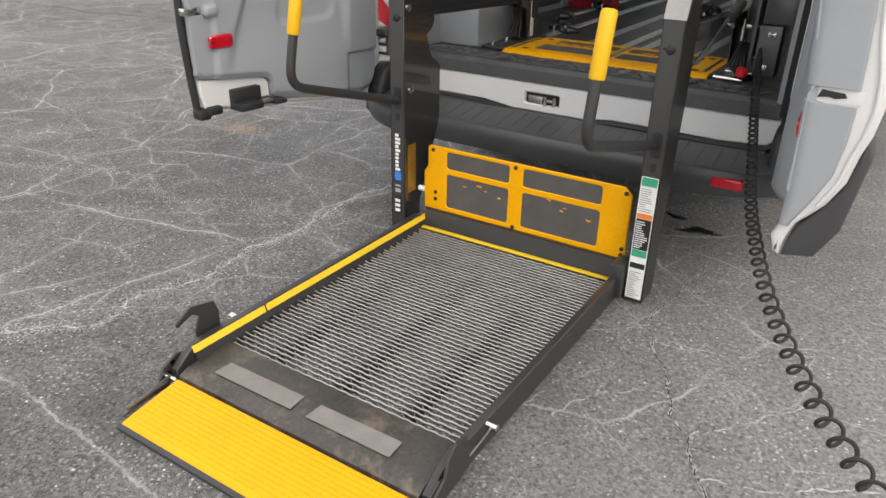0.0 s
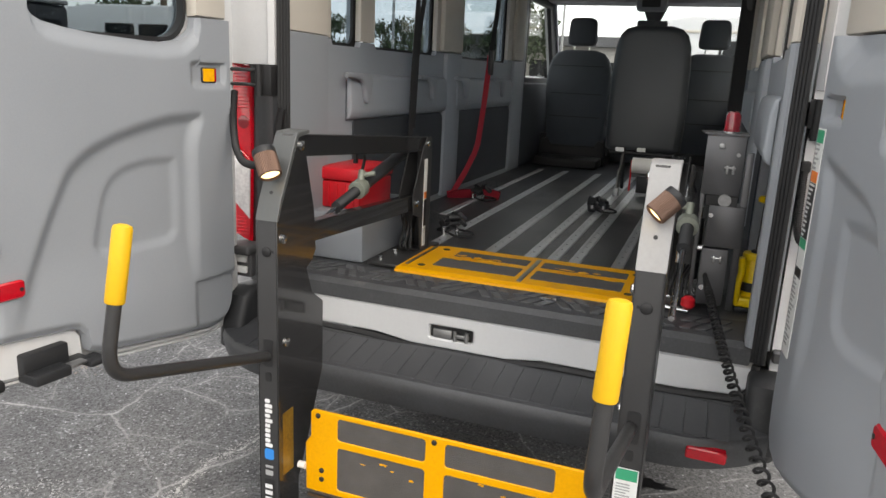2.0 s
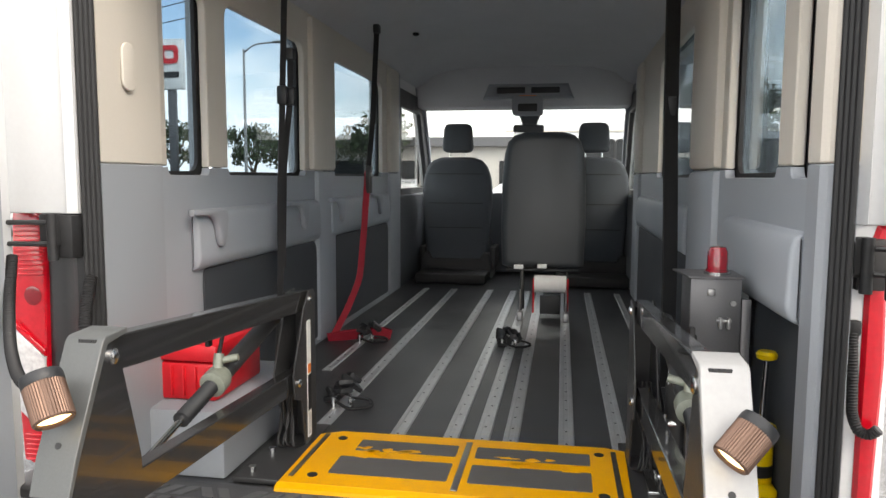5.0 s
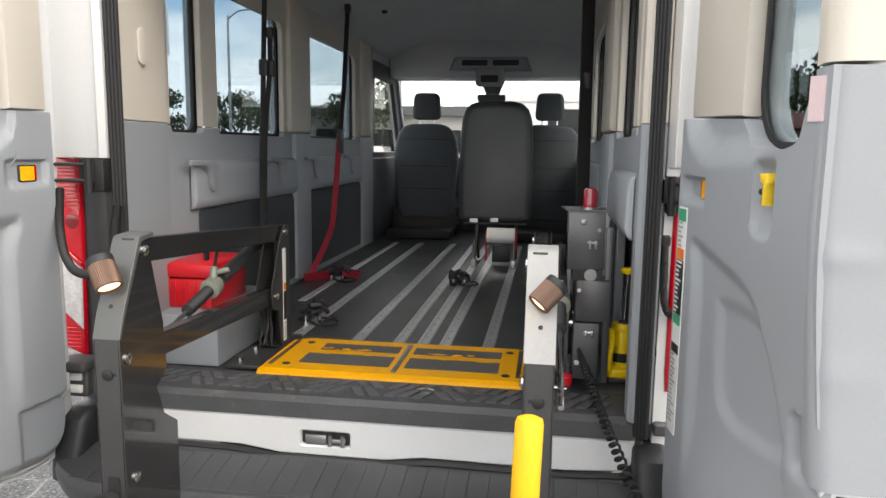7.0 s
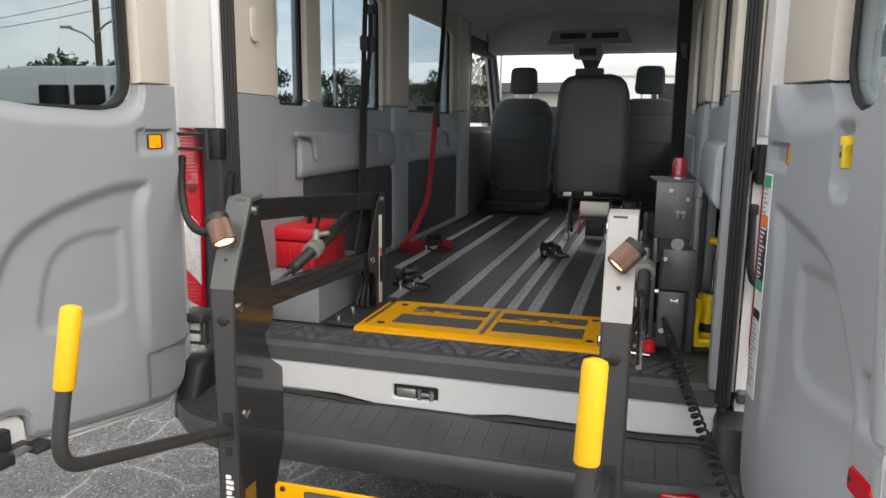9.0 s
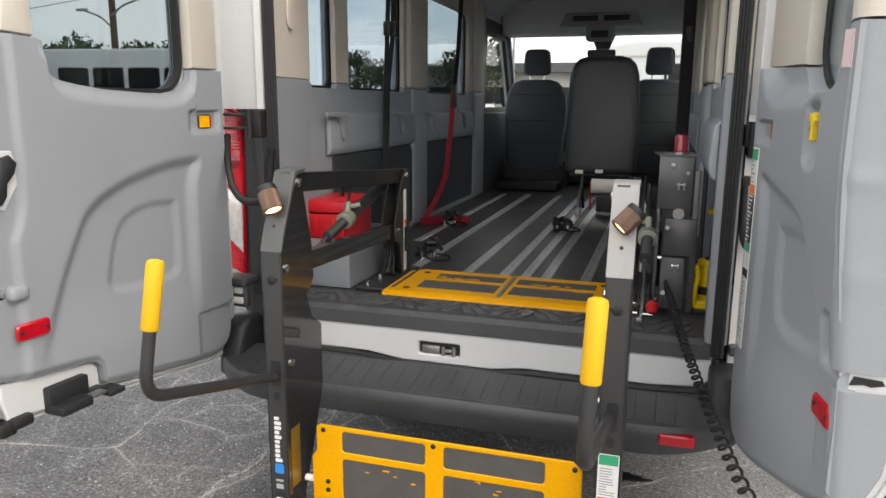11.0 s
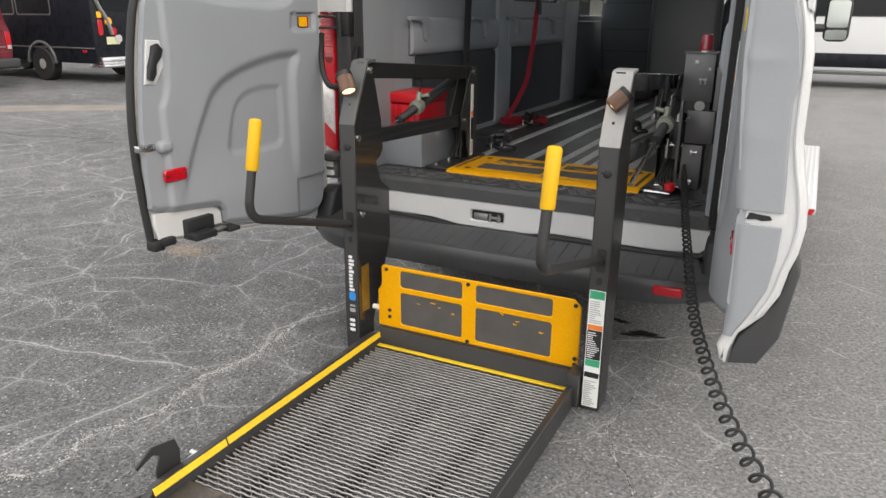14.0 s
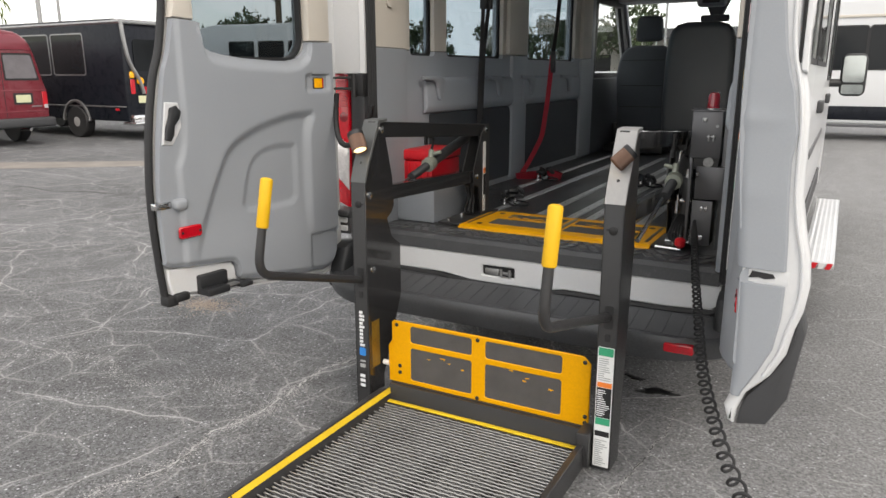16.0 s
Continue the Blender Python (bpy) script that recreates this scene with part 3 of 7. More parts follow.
FRONT_WIN = [(4.05, 1.46), (5.42, 1.46), (4.98, 2.22), (4.10, 2.22)]
for sgn, holes, nm in ((-1, L_HOLES, "left"), (1, R_HOLES, "right")):
    hs = [rrect(a - 0.03, b + 0.07, WZ0 - 0.03, WZ1 + 0.05, 0.06) for a, b in holes ] + [FRONT_WIN]
    bm = B()
    plate(bm, side_outline(0.07 if sgn < 0 else -0.02), "x", sgn * 1.03, sgn * 0.985, holes=hs)
    part("body_side", bm, WHITE, van, "white painted sheet-metal side")
    for a, b in holes:
        bm = B()
        plate(bm, rrect(a - 0.025, b + 0.065, WZ0 - 0.025, WZ1 + 0.045, 0.055), "x", sgn * 0.972, sgn * 0.967)
        w = part("side_window", bm, GLASS, van, "clear side window glass")
        w.visible_shadow = False
        bm = B()
        plate(bm, rrect(a - 0.028, b + 0.068, WZ0 - 0.028, WZ1 + 0.048, 0.06), "x", sgn * 0.964, sgn * 0.950, holes=[rrect(a - 0.002, b - 0.014, WZ0 + 0.014, WZ1 + 0.02, 0.05)])
        part("window_frame", bm, RUBBER, w, "black rubber window seal")
    bm = B()
    plate(bm, FRONT_WIN, "x", sgn * 1.0, sgn * 0.995)
    w = part("front_window", bm, GLASS_CLEAR, van, "clear front door glass")
    w.visible_shadow = False
    bm = B()
    plate(bm, [(3.98, 1.38), (5.56, 1.38), (5.02, 2.32), (4.02, 2.32)], "x", sgn * 0.985, sgn * 0.945, holes=[[(4.12, 1.50), (5.30, 1.50), (4.92, 2.17), (4.16, 2.17)]], bev=0.006)
    part("window_frame", bm, BLACK, w, "black front door window frame")
    # inner trim: beige above the belt line, grey below
    up_o = [(0.03, 2.42), (0.03, 1.630)]
    for a, b in holes:
        r = min(0.06, (b - a) * 0.4)
        up_o += [(a, 1.630)] + [(a + r - r * math.cos(k), WZ1 - r + r * math.sin(k)) for k in QUARTER] + [(b - r + r * math.sin(k), WZ1 - r + r * math.cos(k)) for k in QUARTER] + [(b, 1.630)]
    up_o += [(3.62, 1.630), (3.62, 2.42)]
    bm = B()
    plate(bm, up_o, "x", sgn * 0.945, sgn * 0.915, bev=0.004)
    part("upper_trim", bm, BEIGE, van, "beige moulded window trim")
    lo_o = [(0.03, 0.70), (3.95, 0.70), (3.95, 1.626)] if sgn < 0 else [(0.64, 0.70), (3.95, 0.70), (3.95, 1.626)]
    for a, b in reversed(holes):
        r = 0.024
        lo_o += [(b, 1.626)] + [(b - r + r * math.cos(k), WZ0 + r - r * math.sin(k)) for k in QUARTER] + [(a + r - r * math.sin(k), WZ0 + r - r * math.cos(k)) for k in QUARTER] + [(a, 1.626)]
    lo_o += [(0.03, 1.626)] if sgn < 0 else [(0.03, 1.626), (0.03, 1.265), (0.64, 1.265)]
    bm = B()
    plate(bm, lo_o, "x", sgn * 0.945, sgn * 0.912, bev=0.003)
    lower = part("lower_trim", bm, LIT_GREY, van, "grey moulded lower wall trim")
    # the padded ledges with scooped hand holds
    for y0, y1 in ((0.645, 1.93), (2.12, 3.45)) if sgn < 0 else ((0.05, 0.78), (1.5, 3.45)):
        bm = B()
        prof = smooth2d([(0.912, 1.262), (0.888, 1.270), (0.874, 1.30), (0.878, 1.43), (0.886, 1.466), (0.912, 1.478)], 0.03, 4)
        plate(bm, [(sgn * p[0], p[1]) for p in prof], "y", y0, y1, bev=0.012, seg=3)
        part("wall_ledge", bm, LIT_GREY, van, "grey padded wall ledge")
        for k in (y0 + 0.175, y0 + 1.04) if sgn < 0 else ():
            hook = [(k - 0.25, 1.484), (k - 0.02, 1.480), (k + 0.010, 1.462), (k + 0.002, 1.400), (k - 0.022, 1.345), (k - 0.045, 1.338), (k - 0.062, 1.365), (k - 0.070, 1.412), (k - 0.090, 1.440), (k - 0.12, 1.455), (k - 0.25, 1.462)]
            bm = B()
            plate(bm, [tuple(p)[:2] for p in round_path([(*p, 0) for p in hook], 0.02, 3)], "x", sgn * 0.878, sgn * 0.852, bev=0.009, seg=3)
            part("hand_hold", bm, GREY, van, "scooped grey hand hold")
    for y0, y1 in ((0.72, 1.93), (2.21, 3.50)) if sgn < 0 else ((0.66, 0.95), (1.50, 3.50)):
        bm = B()
        plate(bm, rrect(y0, y1, 0.74, 1.262, (0.02, 0.02, 0.06, 0.02)), "x", sgn * 0.910, sgn * 0.904, bev=0.003)
        part("kick_panel", bm, CHAR, van, "charcoal carpeted lower panel")
    # posts between the windows
    for y0, y1, d in ((1.93, 2.21, 0.885), (3.52, 3.80, 0.885)) if sgn < 0 else ((0.98, 1.46, 0.885), (3.52, 3.80, 0.885)):
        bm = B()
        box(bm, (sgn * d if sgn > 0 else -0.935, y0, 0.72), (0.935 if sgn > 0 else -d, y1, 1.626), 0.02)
        part("wall_post", bm, LIT_GREY, van)
        bm = B()
        ya, yb = (1.86, 2.22) if sgn < 0 and y0 < 3 else (y0, y1)
        box(bm, (sgn * d if sgn > 0 else -0.935, ya, 1.63), (0.935 if sgn > 0 else -d, yb, 2.40), 0.02)
        part("wall_post", bm, BEIGE, van, "beige upper post")
    # front door card and lower door
    bm = B()
    plate(bm, [(3.97, 0.70), (5.4, 0.70), (5.4, 1.45), (3.97, 1.45)], "x", sgn * 0.95, sgn * 0.915, bev=0.01)
    part("front_door_card", bm, DKGREY, van)
    # wheel
    for y in (1.15, 4.85):
        bm = B()
        lathe(bm, [(0.20, -0.10), (0.33, -0.10), (0.345, -0.07), (0.345, 0.07), (0.33, 0.10), (0.20, 0.10)], Matrix.Translation((sgn * 0.88, y, 0.345)) @ pose(0, 0, 0, 0, 90, 0), 28)
        w = part("wheel", bm, RUBBER, van, "black tyre")
        bm = B()
        lathe(bm, [(0.05, -0.07), (0.2, -0.06), (0.21, 0.06), (0.05, 0.07)], Matrix.Translation((sgn * 0.89, y, 0.345)) @ pose(0, 0, 0, 0, 90, 0), 24)
        part("rim", bm, STEEL, w, "grey steel rim")

part("side_bay", box(B(), (0.966, 0.04, 0.70), (0.976, 0.66, 1.28), 0.002), CHAR, van, "dark carpeted bay beside the lift pump")

# D-pillars: inner trim, seals and white jamb
for sgn, xin, xs0, xs1 in ((-1, 0.815, 0.812, 0.85), (1, 0.925, 0.930, 0.985)):
    o = [(sgn * 0.955, 0.032), (sgn * xin, 0.032), (sgn * (xin + 0.005), 0.12), (sgn * (xin + 0.035), 0.38 if sgn < 0 else 0.12), (sgn * 0.955, 0.40 if sgn < 0 else 0.125)]
    if sgn > 0:
        o = [(0.975, -0.055), (0.915, -0.055), (0.902, -0.04), (0.902, 0.035), (0.975, 0.04)]
    bm = B()
    plate(bm, o, "z", 0.70, 1.629, bev=0.003)
    part("pillar_trim", bm, GREY, van, "grey rear pillar trim")
    bm = B()
    plate(bm, o, "z", 1.631, 2.42, bev=0.003)
    p = part("pillar_trim", bm, BEIGE, van, "beige rear pillar trim")
    if sgn < 0:
        bm = B()
        plate(bm, rrect(0.14, 0.20, 1.83, 1.96, 0.028), "x", -0.8215, -0.8125, bev=0.0035, seg=3)
        part("trim_cap", bm, BEIGE, p)
    # seal: a ribbed black rubber strip
    bm = B()
    for k in range(4):
        xa = sgn * (xs0 + k * 0.0095)
        ya = 0.012 - 0.006 * k if sgn < 0 else -0.062 - 0.004 * k
        sweep(bm, round_path([(xa, ya, 0.66), (xa, ya, 2.44), (sgn * 0.6, ya, 2.50)], 0.1), circle(0.0075, 8))
    each("door_seal", bm, RUBBER, van, "black rubber door seal rib")
    # white jamb with steps
    bm = B()
    plate(bm, [(sgn * xs1, 0.03), (sgn * xs1, -0.02), (sgn * (xs1 + 0.02), -0.035), (sgn * (xs1 + 0.025), -0.025), (sgn * (xs1 + 0.04), -0.028), (sgn * 1.035, -0.035), (sgn * 1.075, -0.06), (sgn * 1.085, 0.02), (sgn * 1.03, 0.03)], "z", 1.50, 2.62, bev=0.004, seg=2)
    part("door_jamb", bm, WHITE, van, "white painted rear door jamb")
    bm = B()
    if sgn < 0:
        hollow = [(-0.85, 0.03), (-0.85, -0.005), (-0.868, -0.008), (-0.882, 0.0), (-0.90, 0.014), (-0.93, 0.023), (-0.965, 0.026), (-0.99, 0.04), (-1.03, 0.06), (-1.03, 0.08), (-0.96, 0.031)]
    else:
        hollow = [(0.985, 0.03), (0.985, -0.01), (1.005, -0.015), (1.005, 0.02), (1.035, 0.02), (1.035, 0.04)]
    plate(bm, hollow, "z", 0.45, 1.50)
    jamb = part("door_jamb", bm, BLACK, van, "dark hollow side of the jamb beside the lamp")
    if sgn > 0:
        for zc, w in ((1.335, 0.020), (0.925, 0.016)):
            part("jamb_hole", plate(B(), rrect(0.984 - 0.004, 1.000, zc - w, zc + w, 0.008), "y", -0.0165, -0.0135), INK, jamb)
        bx = B()
        ribbed(bx, round_path([(0.990, -0.030, 1.27), (0.992, -0.038, 1.18), (0.995, -0.040, 1.09), (1.008, -0.045, 1.055), (1.030, -0.05, 1.05), (1.045, -0.06, 1.07)], 0.03), 0.0125)
        part("wire_boot", bx, RUBBER, van, "black ribbed cable boot")
        part("boot_clip", box(B(), (0.978, -0.040, 1.262), (1.006, -0.018, 1.296), 0.006), RUBBER, van, "black cable boot clip")
    FX = -0.992 if sgn < 0 else 1.015
    bm = B()
    plate(bm, rrect(FX - 0.045 if sgn < 0 else FX - 0.03, FX + 0.04 if sgn < 0 else FX + 0.02, 0.66, 0.785 if sgn < 0 else 0.70, 0.01), "y", -0.05, -0.012, bev=0.006)
    jb = part("jamb_foot", bm, BOXGREY, van, "dull grey metal bracket at the jamb foot")
    for dz in (0.69, 0.735) if sgn < 0 else ():
        part("clip", box(B(), (-1.018, -0.064, dz - 0.012), (-0.968, -0.048, dz + 0.016), 0.004), WHITEINK, jb, "scuffed white clip")
    if sgn < 0:
        part("foot_cap", box(B(), (-1.058, -0.085, 0.757), (-0.938, 0.03, 0.795), 0.012, 3), DKPLASTIC, jb, "dark grey cap over the jamb foot")
        part("foot_pin", cyl(B(), (-1.03, -0.062, 0.665), (-1.03, -0.062, 0.755), 0.012, 10), CHROME, jb, "bright pin")
    # door hinge
    HX_, OUT = (-0.893, -1.04) if sgn < 0 else (1.005, 1.04)
    hz = 1.445 if sgn < 0 else 1.42
    bm = B()
    box(bm, (HX_ - 0.020, -0.045, hz - 0.058), (HX_ + 0.042, 0.005, hz + 0.052), 0.006)
    box(bm, (HX_ - 0.045, -0.055, hz - 0.030), (HX_ + 0.010, -0.020, hz + 0.056), 0.008)
    cyl(bm, (HX_ - 0.005, -0.056, hz - 0.062), (HX_ - 0.005, -0.056, hz + 0.056), 0.013, 12)
    hinge = part("door_hinge", bm, RUBBER, van, "black steel door hinge")
    bm = B()
    for dz in (-0.020, 0.034):
        tube(bm, [(HX_, -0.050, hz + dz), (OUT, -0.085, hz + dz)], 0.0065, 8)
    each("hinge_link", bm, COAT, hinge, "thin steel check link")
    part("hinge_tab", box(B(), (OUT - 0.016, -0.10, hz - 0.072), (OUT + 0.004, -0.082, hz + 0.066), 0.005), RUBBER, hinge)
    if sgn < 0:
        bm = B()
        ribbed(bm, round_path([(-0.82, -0.02, 1.34), (-0.815, -0.05, 1.28), (-0.79, -0.10, 1.20), (-0.80, -0.06, 1.08)], 0.06), 0.016)
        part("wire_boot", bm, RUBBER, van, "black cable boot")

# tail lamps
for sgn in (-1, 1):
    if sgn > 0:
        part("tail_lamp", plate(B(), [(1.012, 0.86), (1.012, 1.44), (1.03, 1.50), (1.05, 1.50), (1.06, 1.2), (1.05, 0.80), (1.016, 0.80)], "y", -0.030, 0.02, bev=0.008), LENS_RED, van, "tall red tail lamp")
        continue
    lens = [(-1.082, 1.526), (-0.982, 1.480), (-0.984, 1.38), (-0.996, 1.08), (-1.010, 0.785), (-1.086, 0.815), (-1.096, 1.05), (-1.092, 1.35)]
    lampset = part("tail_lamp", plate(B(), lens, "y", 0.028, 0.10, bev=0.010, seg=2), LENS_RED, van, "tall red tail lamp with a clear section")
    part("clear_lens", plate(B(), [(-1.086, 1.185), (-0.998, 1.110), (-1.006, 0.885), (-1.084, 0.955)], "y", 0.020, 0.030, bev=0.006, seg=2), LENS_CLEAR, lampset, "clear reversing lens")
    part("lamp_divider", plate(B(), [(-1.088, 1.205), (-0.997, 1.130), (-0.998, 1.112), (-1.087, 1.187)], "y", 0.018, 0.030, bev=0.002), LENS_RED, lampset)
    part("lens_ring", lathe(B(), [(0.024, 0), (0.026, 0.004), (0.020, 0.005)], Matrix.Translation((-1.030, 0.030, 1.275)) @ pose(0, 0, 0, 90, 0, 0), 20), LENS_DARK, lampset, "dark red bulb reflector")
    for k in range(6):
        zz = 0.815 + k * 0.014
        part("lens_rib", box(B(), (-1.074, 0.0245, zz), (-1.018, 0.0285, zz + 0.005), 0.001, 1), LENS_RED, lampset)
    for k in range(11):
        zz = 1.33 + 0.013 * k
        part("lens_rib", box(B(), (-1.076, 0.0245, zz), (-0.992 , 0.0285, zz + 0.005), 0.001, 1), LENS_RED, lampset)

# roof, floor, front
bm = B()
plate(bm, [(-0.96, 2.40), (-0.90, 2.42), (-0.80, 2.50), (-0.6, 2.555), (0, 2.575), (0.6, 2.555), (0.80, 2.50), (0.90, 2.42), (0.96, 2.40), (0.96, 2.60), (-0.96, 2.60)], "y", 0.02, 5.0)
part("headliner", bm, LINER, van, "grey fabric headliner")
bm = B()
plate(bm, [(-1.03, 2.60), (-0.8, 2.68), (0, 2.72), (0.8, 2.68), (1.03, 2.60)], "y", -0.02, 5.1)
part("roof", bm, WHITE, van, "white painted roof")
bm = B()
box(bm, (-0.96, 0.02, 0.60), (0.96, 5.6, 0.70))
part("floor", bm, FLOOR, van, "black ribbed rubber floor")
bm = B()
box(bm, (-0.95, -0.02, 2.44), (0.95, 0.10, 2.62), 0.02)
part("rear_header", bm, WHITE, van)
# front header with console
bm = B()
box(bm, (-0.95, 4.78, 2.215), (0.95, 5.10, 2.60), 0.03)
part("front_header", bm, LINER, van, "grey shelf over the windscreen")
bm = B()
plate(bm, [(-0.31, 2.25), (-0.26, 2.375), (0.40, 2.375), (0.45, 2.25)], "y", 4.42, 4.56, bev=0.02)
box(bm, (-0.06, 4.36, 2.11), (0.20, 4.5, 2.27), 0.03)
cn = part("roof_console", bm, GREY, van, "grey overhead console")
for x0, x1 in ((-0.19, 0.045), (0.095, 0.33)):
    part("console_recess", box(B(), (x0, 4.412, 2.295), (x1, 4.43, 2.345), 0.006), INK, cn, "dark storage slot")
part("console_lens", box(B(), (-0.01, 4.352, 2.14), (0.15, 4.37, 2.205), 0.01), INK, cn)
part("console_tag", box(B(), (0.0, 4.408, 2.268), (0.14, 4.42, 2.278)), ORANGE, cn)
bm = B()
plate(bm, [(-0.05, 2.20), (0.19, 2.20), (0.13, 2.06), (0.01, 2.06)], "y", 4.73, 4.80, bev=0.01)
plate(bm, rrect(-0.07, 0.20, 1.99, 2.055, 0.02), "y", 4.68, 4.72, bev=0.01)
part("mirror", bm, DKGREY, van, "dark grey interior mirror")
bm = B()
plate(bm, [(4.95, 2.38), (4.97, 2.38), (5.62, 1.36), (5.60, 1.36)], "x", -0.94, 0.94)
ws = part("windscreen", bm, GLASS_CLEAR, van, "clear windscreen")
ws.visible_shadow = False
for sgn in (-1, 1):
    bm = B()
    sweep(bm, [(sgn * 0.955, 4.90, 2.44), (sgn * 0.965, 5.25, 1.95), (sgn * 0.975, 5.62, 1.38)], rrect(-0.045, 0.045, -0.035, 0.035, 0.012, 2))
    part("front_pillar", bm, GREY, van)
    bm = B()
    box(bm, (sgn * 0.955 - 0.03, 3.82, 0.70), (sgn * 0.955 + 0.03, 4.02, 2.42), 0.02)
    part("front_door_post", bm, GREY, van)
bm = B()
plate(bm, [(4.95, 0.72), (4.95, 1.30), (5.05, 1.45), (5.6, 1.42), (5.6, 0.72)], "x", -0.93, 0.93, bev=0.03)
part("dashboard", bm, CHAR, van, "charcoal dashboard")
bm = B()
plate(bm, [(5.55, 0.4), (5.55, 1.38), (5.9, 1.20), (6.05, 1.0), (6.1, 0.45)], "x", -0.97, 0.97, bev=0.03)
part("bonnet", bm, WHITE, van, "white bonnet")

# rear sill: tread cover, white panel with latch, bumper step
bm = B()
plate(bm, [(-0.034, 0.634), (-0.034, 0.688), (-0.015, 0.706), (0.205, 0.706), (0.205, 0.66), (0.02, 0.632)], "x", -0.845, 0.925, bev=0.004)
sill = part("sill_cover", bm, TREAD, van, "black ribbed plastic sill tread")
bm = B()
for i in range(34):
    x = -0.80 + i * 0.05
    if i % 6 == 3:
        continue
    for k, (ya, yb) in enumerate(((0.028, 0.095), (0.107, 0.165))):
        s = 0.035 if (i % 6) < 3 else -0.035
        plate(bm, [(x, ya), (x + 0.032, ya), (x + 0.032 + s, yb), (x + s, yb)], "z", 0.7055, 0.7115)
each("sill_rib", bm, BARS, sill, "raised black tread bars")
bm = B()
lathe(bm, [(0.026, 0), (0.026, 0.003), (0.018, 0.0045)], Matrix.Translation((0.235, 0.095, 0.7115)) @ Matrix.Diagonal((1.25, 0.75, 1, 1)), 20)
part("badge", bm, CHROME, sill, "oval chrome badge")
bm = B()
plate(bm, [(-0.85, 0.535), (-0.80, 0.522), (-0.40, 0.520), (-0.25, 0.500), (0.12, 0.500), (0.25, 0.518), (0.72, 0.514), (0.90, 0.525), (0.935, 0.56), (0.94, 0.630), (-0.86, 0.630)], "y", -0.03, 0.02,
      holes=[rrect(-0.178, -0.006, 0.536, 0.586, 0.008)], bev=0.006)
part("sill_panel", bm, WHITE, van, "white painted panel under the sill")
bm = B()
sweep(bm, round_path([(0.945, -0.035, 0.64), (0.94, -0.038, 0.54), (0.90, -0.038, 0.512), (0.72, -0.038, 0.502), (0.25, -0.038, 0.507), (0.12, -0.038, 0.488), (-0.25, -0.038, 0.488), (-0.40, -0.038, 0.508), (-0.84, -0.038, 0.515)], 0.06), circle(0.013, 8))
part("sill_seal", bm, RUBBER, van, "black rubber lower door seal")
bm = B()
sweep(bm, round_path([(0.90, -0.050, 0.500), (0.72, -0.052, 0.490), (0.25, -0.052, 0.494), (0.12, -0.052, 0.478), (-0.25, -0.052, 0.478), (-0.40, -0.052, 0.496), (-0.84, -0.050, 0.503)], 0.06), circle(0.008, 8))
part("seal_lip", bm, DKPLASTIC, van, "dark lip of the lower door seal")
bm = B()
box(bm, (-0.182, -0.012, 0.524), (-0.002, 0.01, 0.586))
lt = part("latch_recess", bm, INK, van, "dark latch recess")
bm = B()
box(bm, (-0.165, -0.024, 0.535), (-0.09, -0.012, 0.572), 0.004)
tube(bm, [(-0.075, -0.03, 0.538), (-0.075, -0.03, 0.575)], 0.008, 8)
tube(bm, [(-0.03, -0.03, 0.538), (-0.03, -0.03, 0.575)], 0.008, 8)
box(bm, (-0.08, -0.033, 0.548), (-0.02, -0.02, 0.564), 0.004)
each("latch_striker", bm, STEEL, lt, "dull steel latch strikers")
# bumper
bm = B()
prof = [(-0.03, 0.500), (-0.10, 0.497), (-0.287, 0.4688), (-0.297, 0.450), (-0.294, 0.42), (-0.280, 0.36), (-0.24, 0.345), (-0.03, 0.345)]
prevring = None
N = 40
for i in range(N + 1):
    x = -1.0 + 2.0 * i / N
    e = max(0, (abs(x) - 0.72) / 0.28)
    dy = 0.12 * e ** 2.2
    ring = [bm.verts.new((x, y + (dy if y < -0.05 else 0) * min(1, (-y) / 0.27), z + (0.0 if z > 0.4 else 0.02 * e))) for y, z in prof]
    if prevring:
        for j in range(len(prof)):
            bm.faces.new((prevring[j], prevring[(j + 1) % len(prof)], ring[(j + 1) % len(prof)], ring[j]))
    else:
        bm.faces.new(ring)
    prevring = ring
bm.faces.new(prevring[::-1])
bumper = part("bumper", bm, STEP, van, "black textured rear bumper with step")
for sgn in (-1, 1):
    bm = B()
    plate(bm, [(0.06, 0.62), (-0.06, 0.63), (-0.115, 0.60), (-0.155, 0.50), (-0.165, 0.40), (-0.10, 0.345), (0.10, 0.345), (0.30, 0.42), (0.34, 0.60)], "x", sgn * 0.925, sgn * 1.035, bev=0.025, seg=3)
    part("bumper_corner", bm, BLACK, bumper, "black moulded bumper corner")
    bm = B()
    plate(bm, rrect((0.824 if sgn > 0 else -0.66) - 0.058, (0.824 if sgn > 0 else -0.66) + 0.058, 0.412, 0.449, 0.008), "y", -0.305, -0.270, bev=0.004)
    r = part("reflector", bm, LENS_RED, bumper, "red bumper reflector")
for i in range(26):
    x = -0.88 + i * 0.068
    part("step_pad", box(B(), (x, -0.098, -0.003), (x + 0.0645, 0.098, 0.0012), 0.001, 1, m=Matrix.Translation((0, -0.172, 0.4868)) @ pose(0, 0, 0, 8.6, 0, 0)), STEP, bumper)


# ---- rear doors ----
def placed(m):
    def pt(name, bm, mt, parent, label=""):
        bmesh.ops.transform(bm, matrix=m, verts=bm.verts)
        return part(name, bm, mt, parent, label)
    return pt


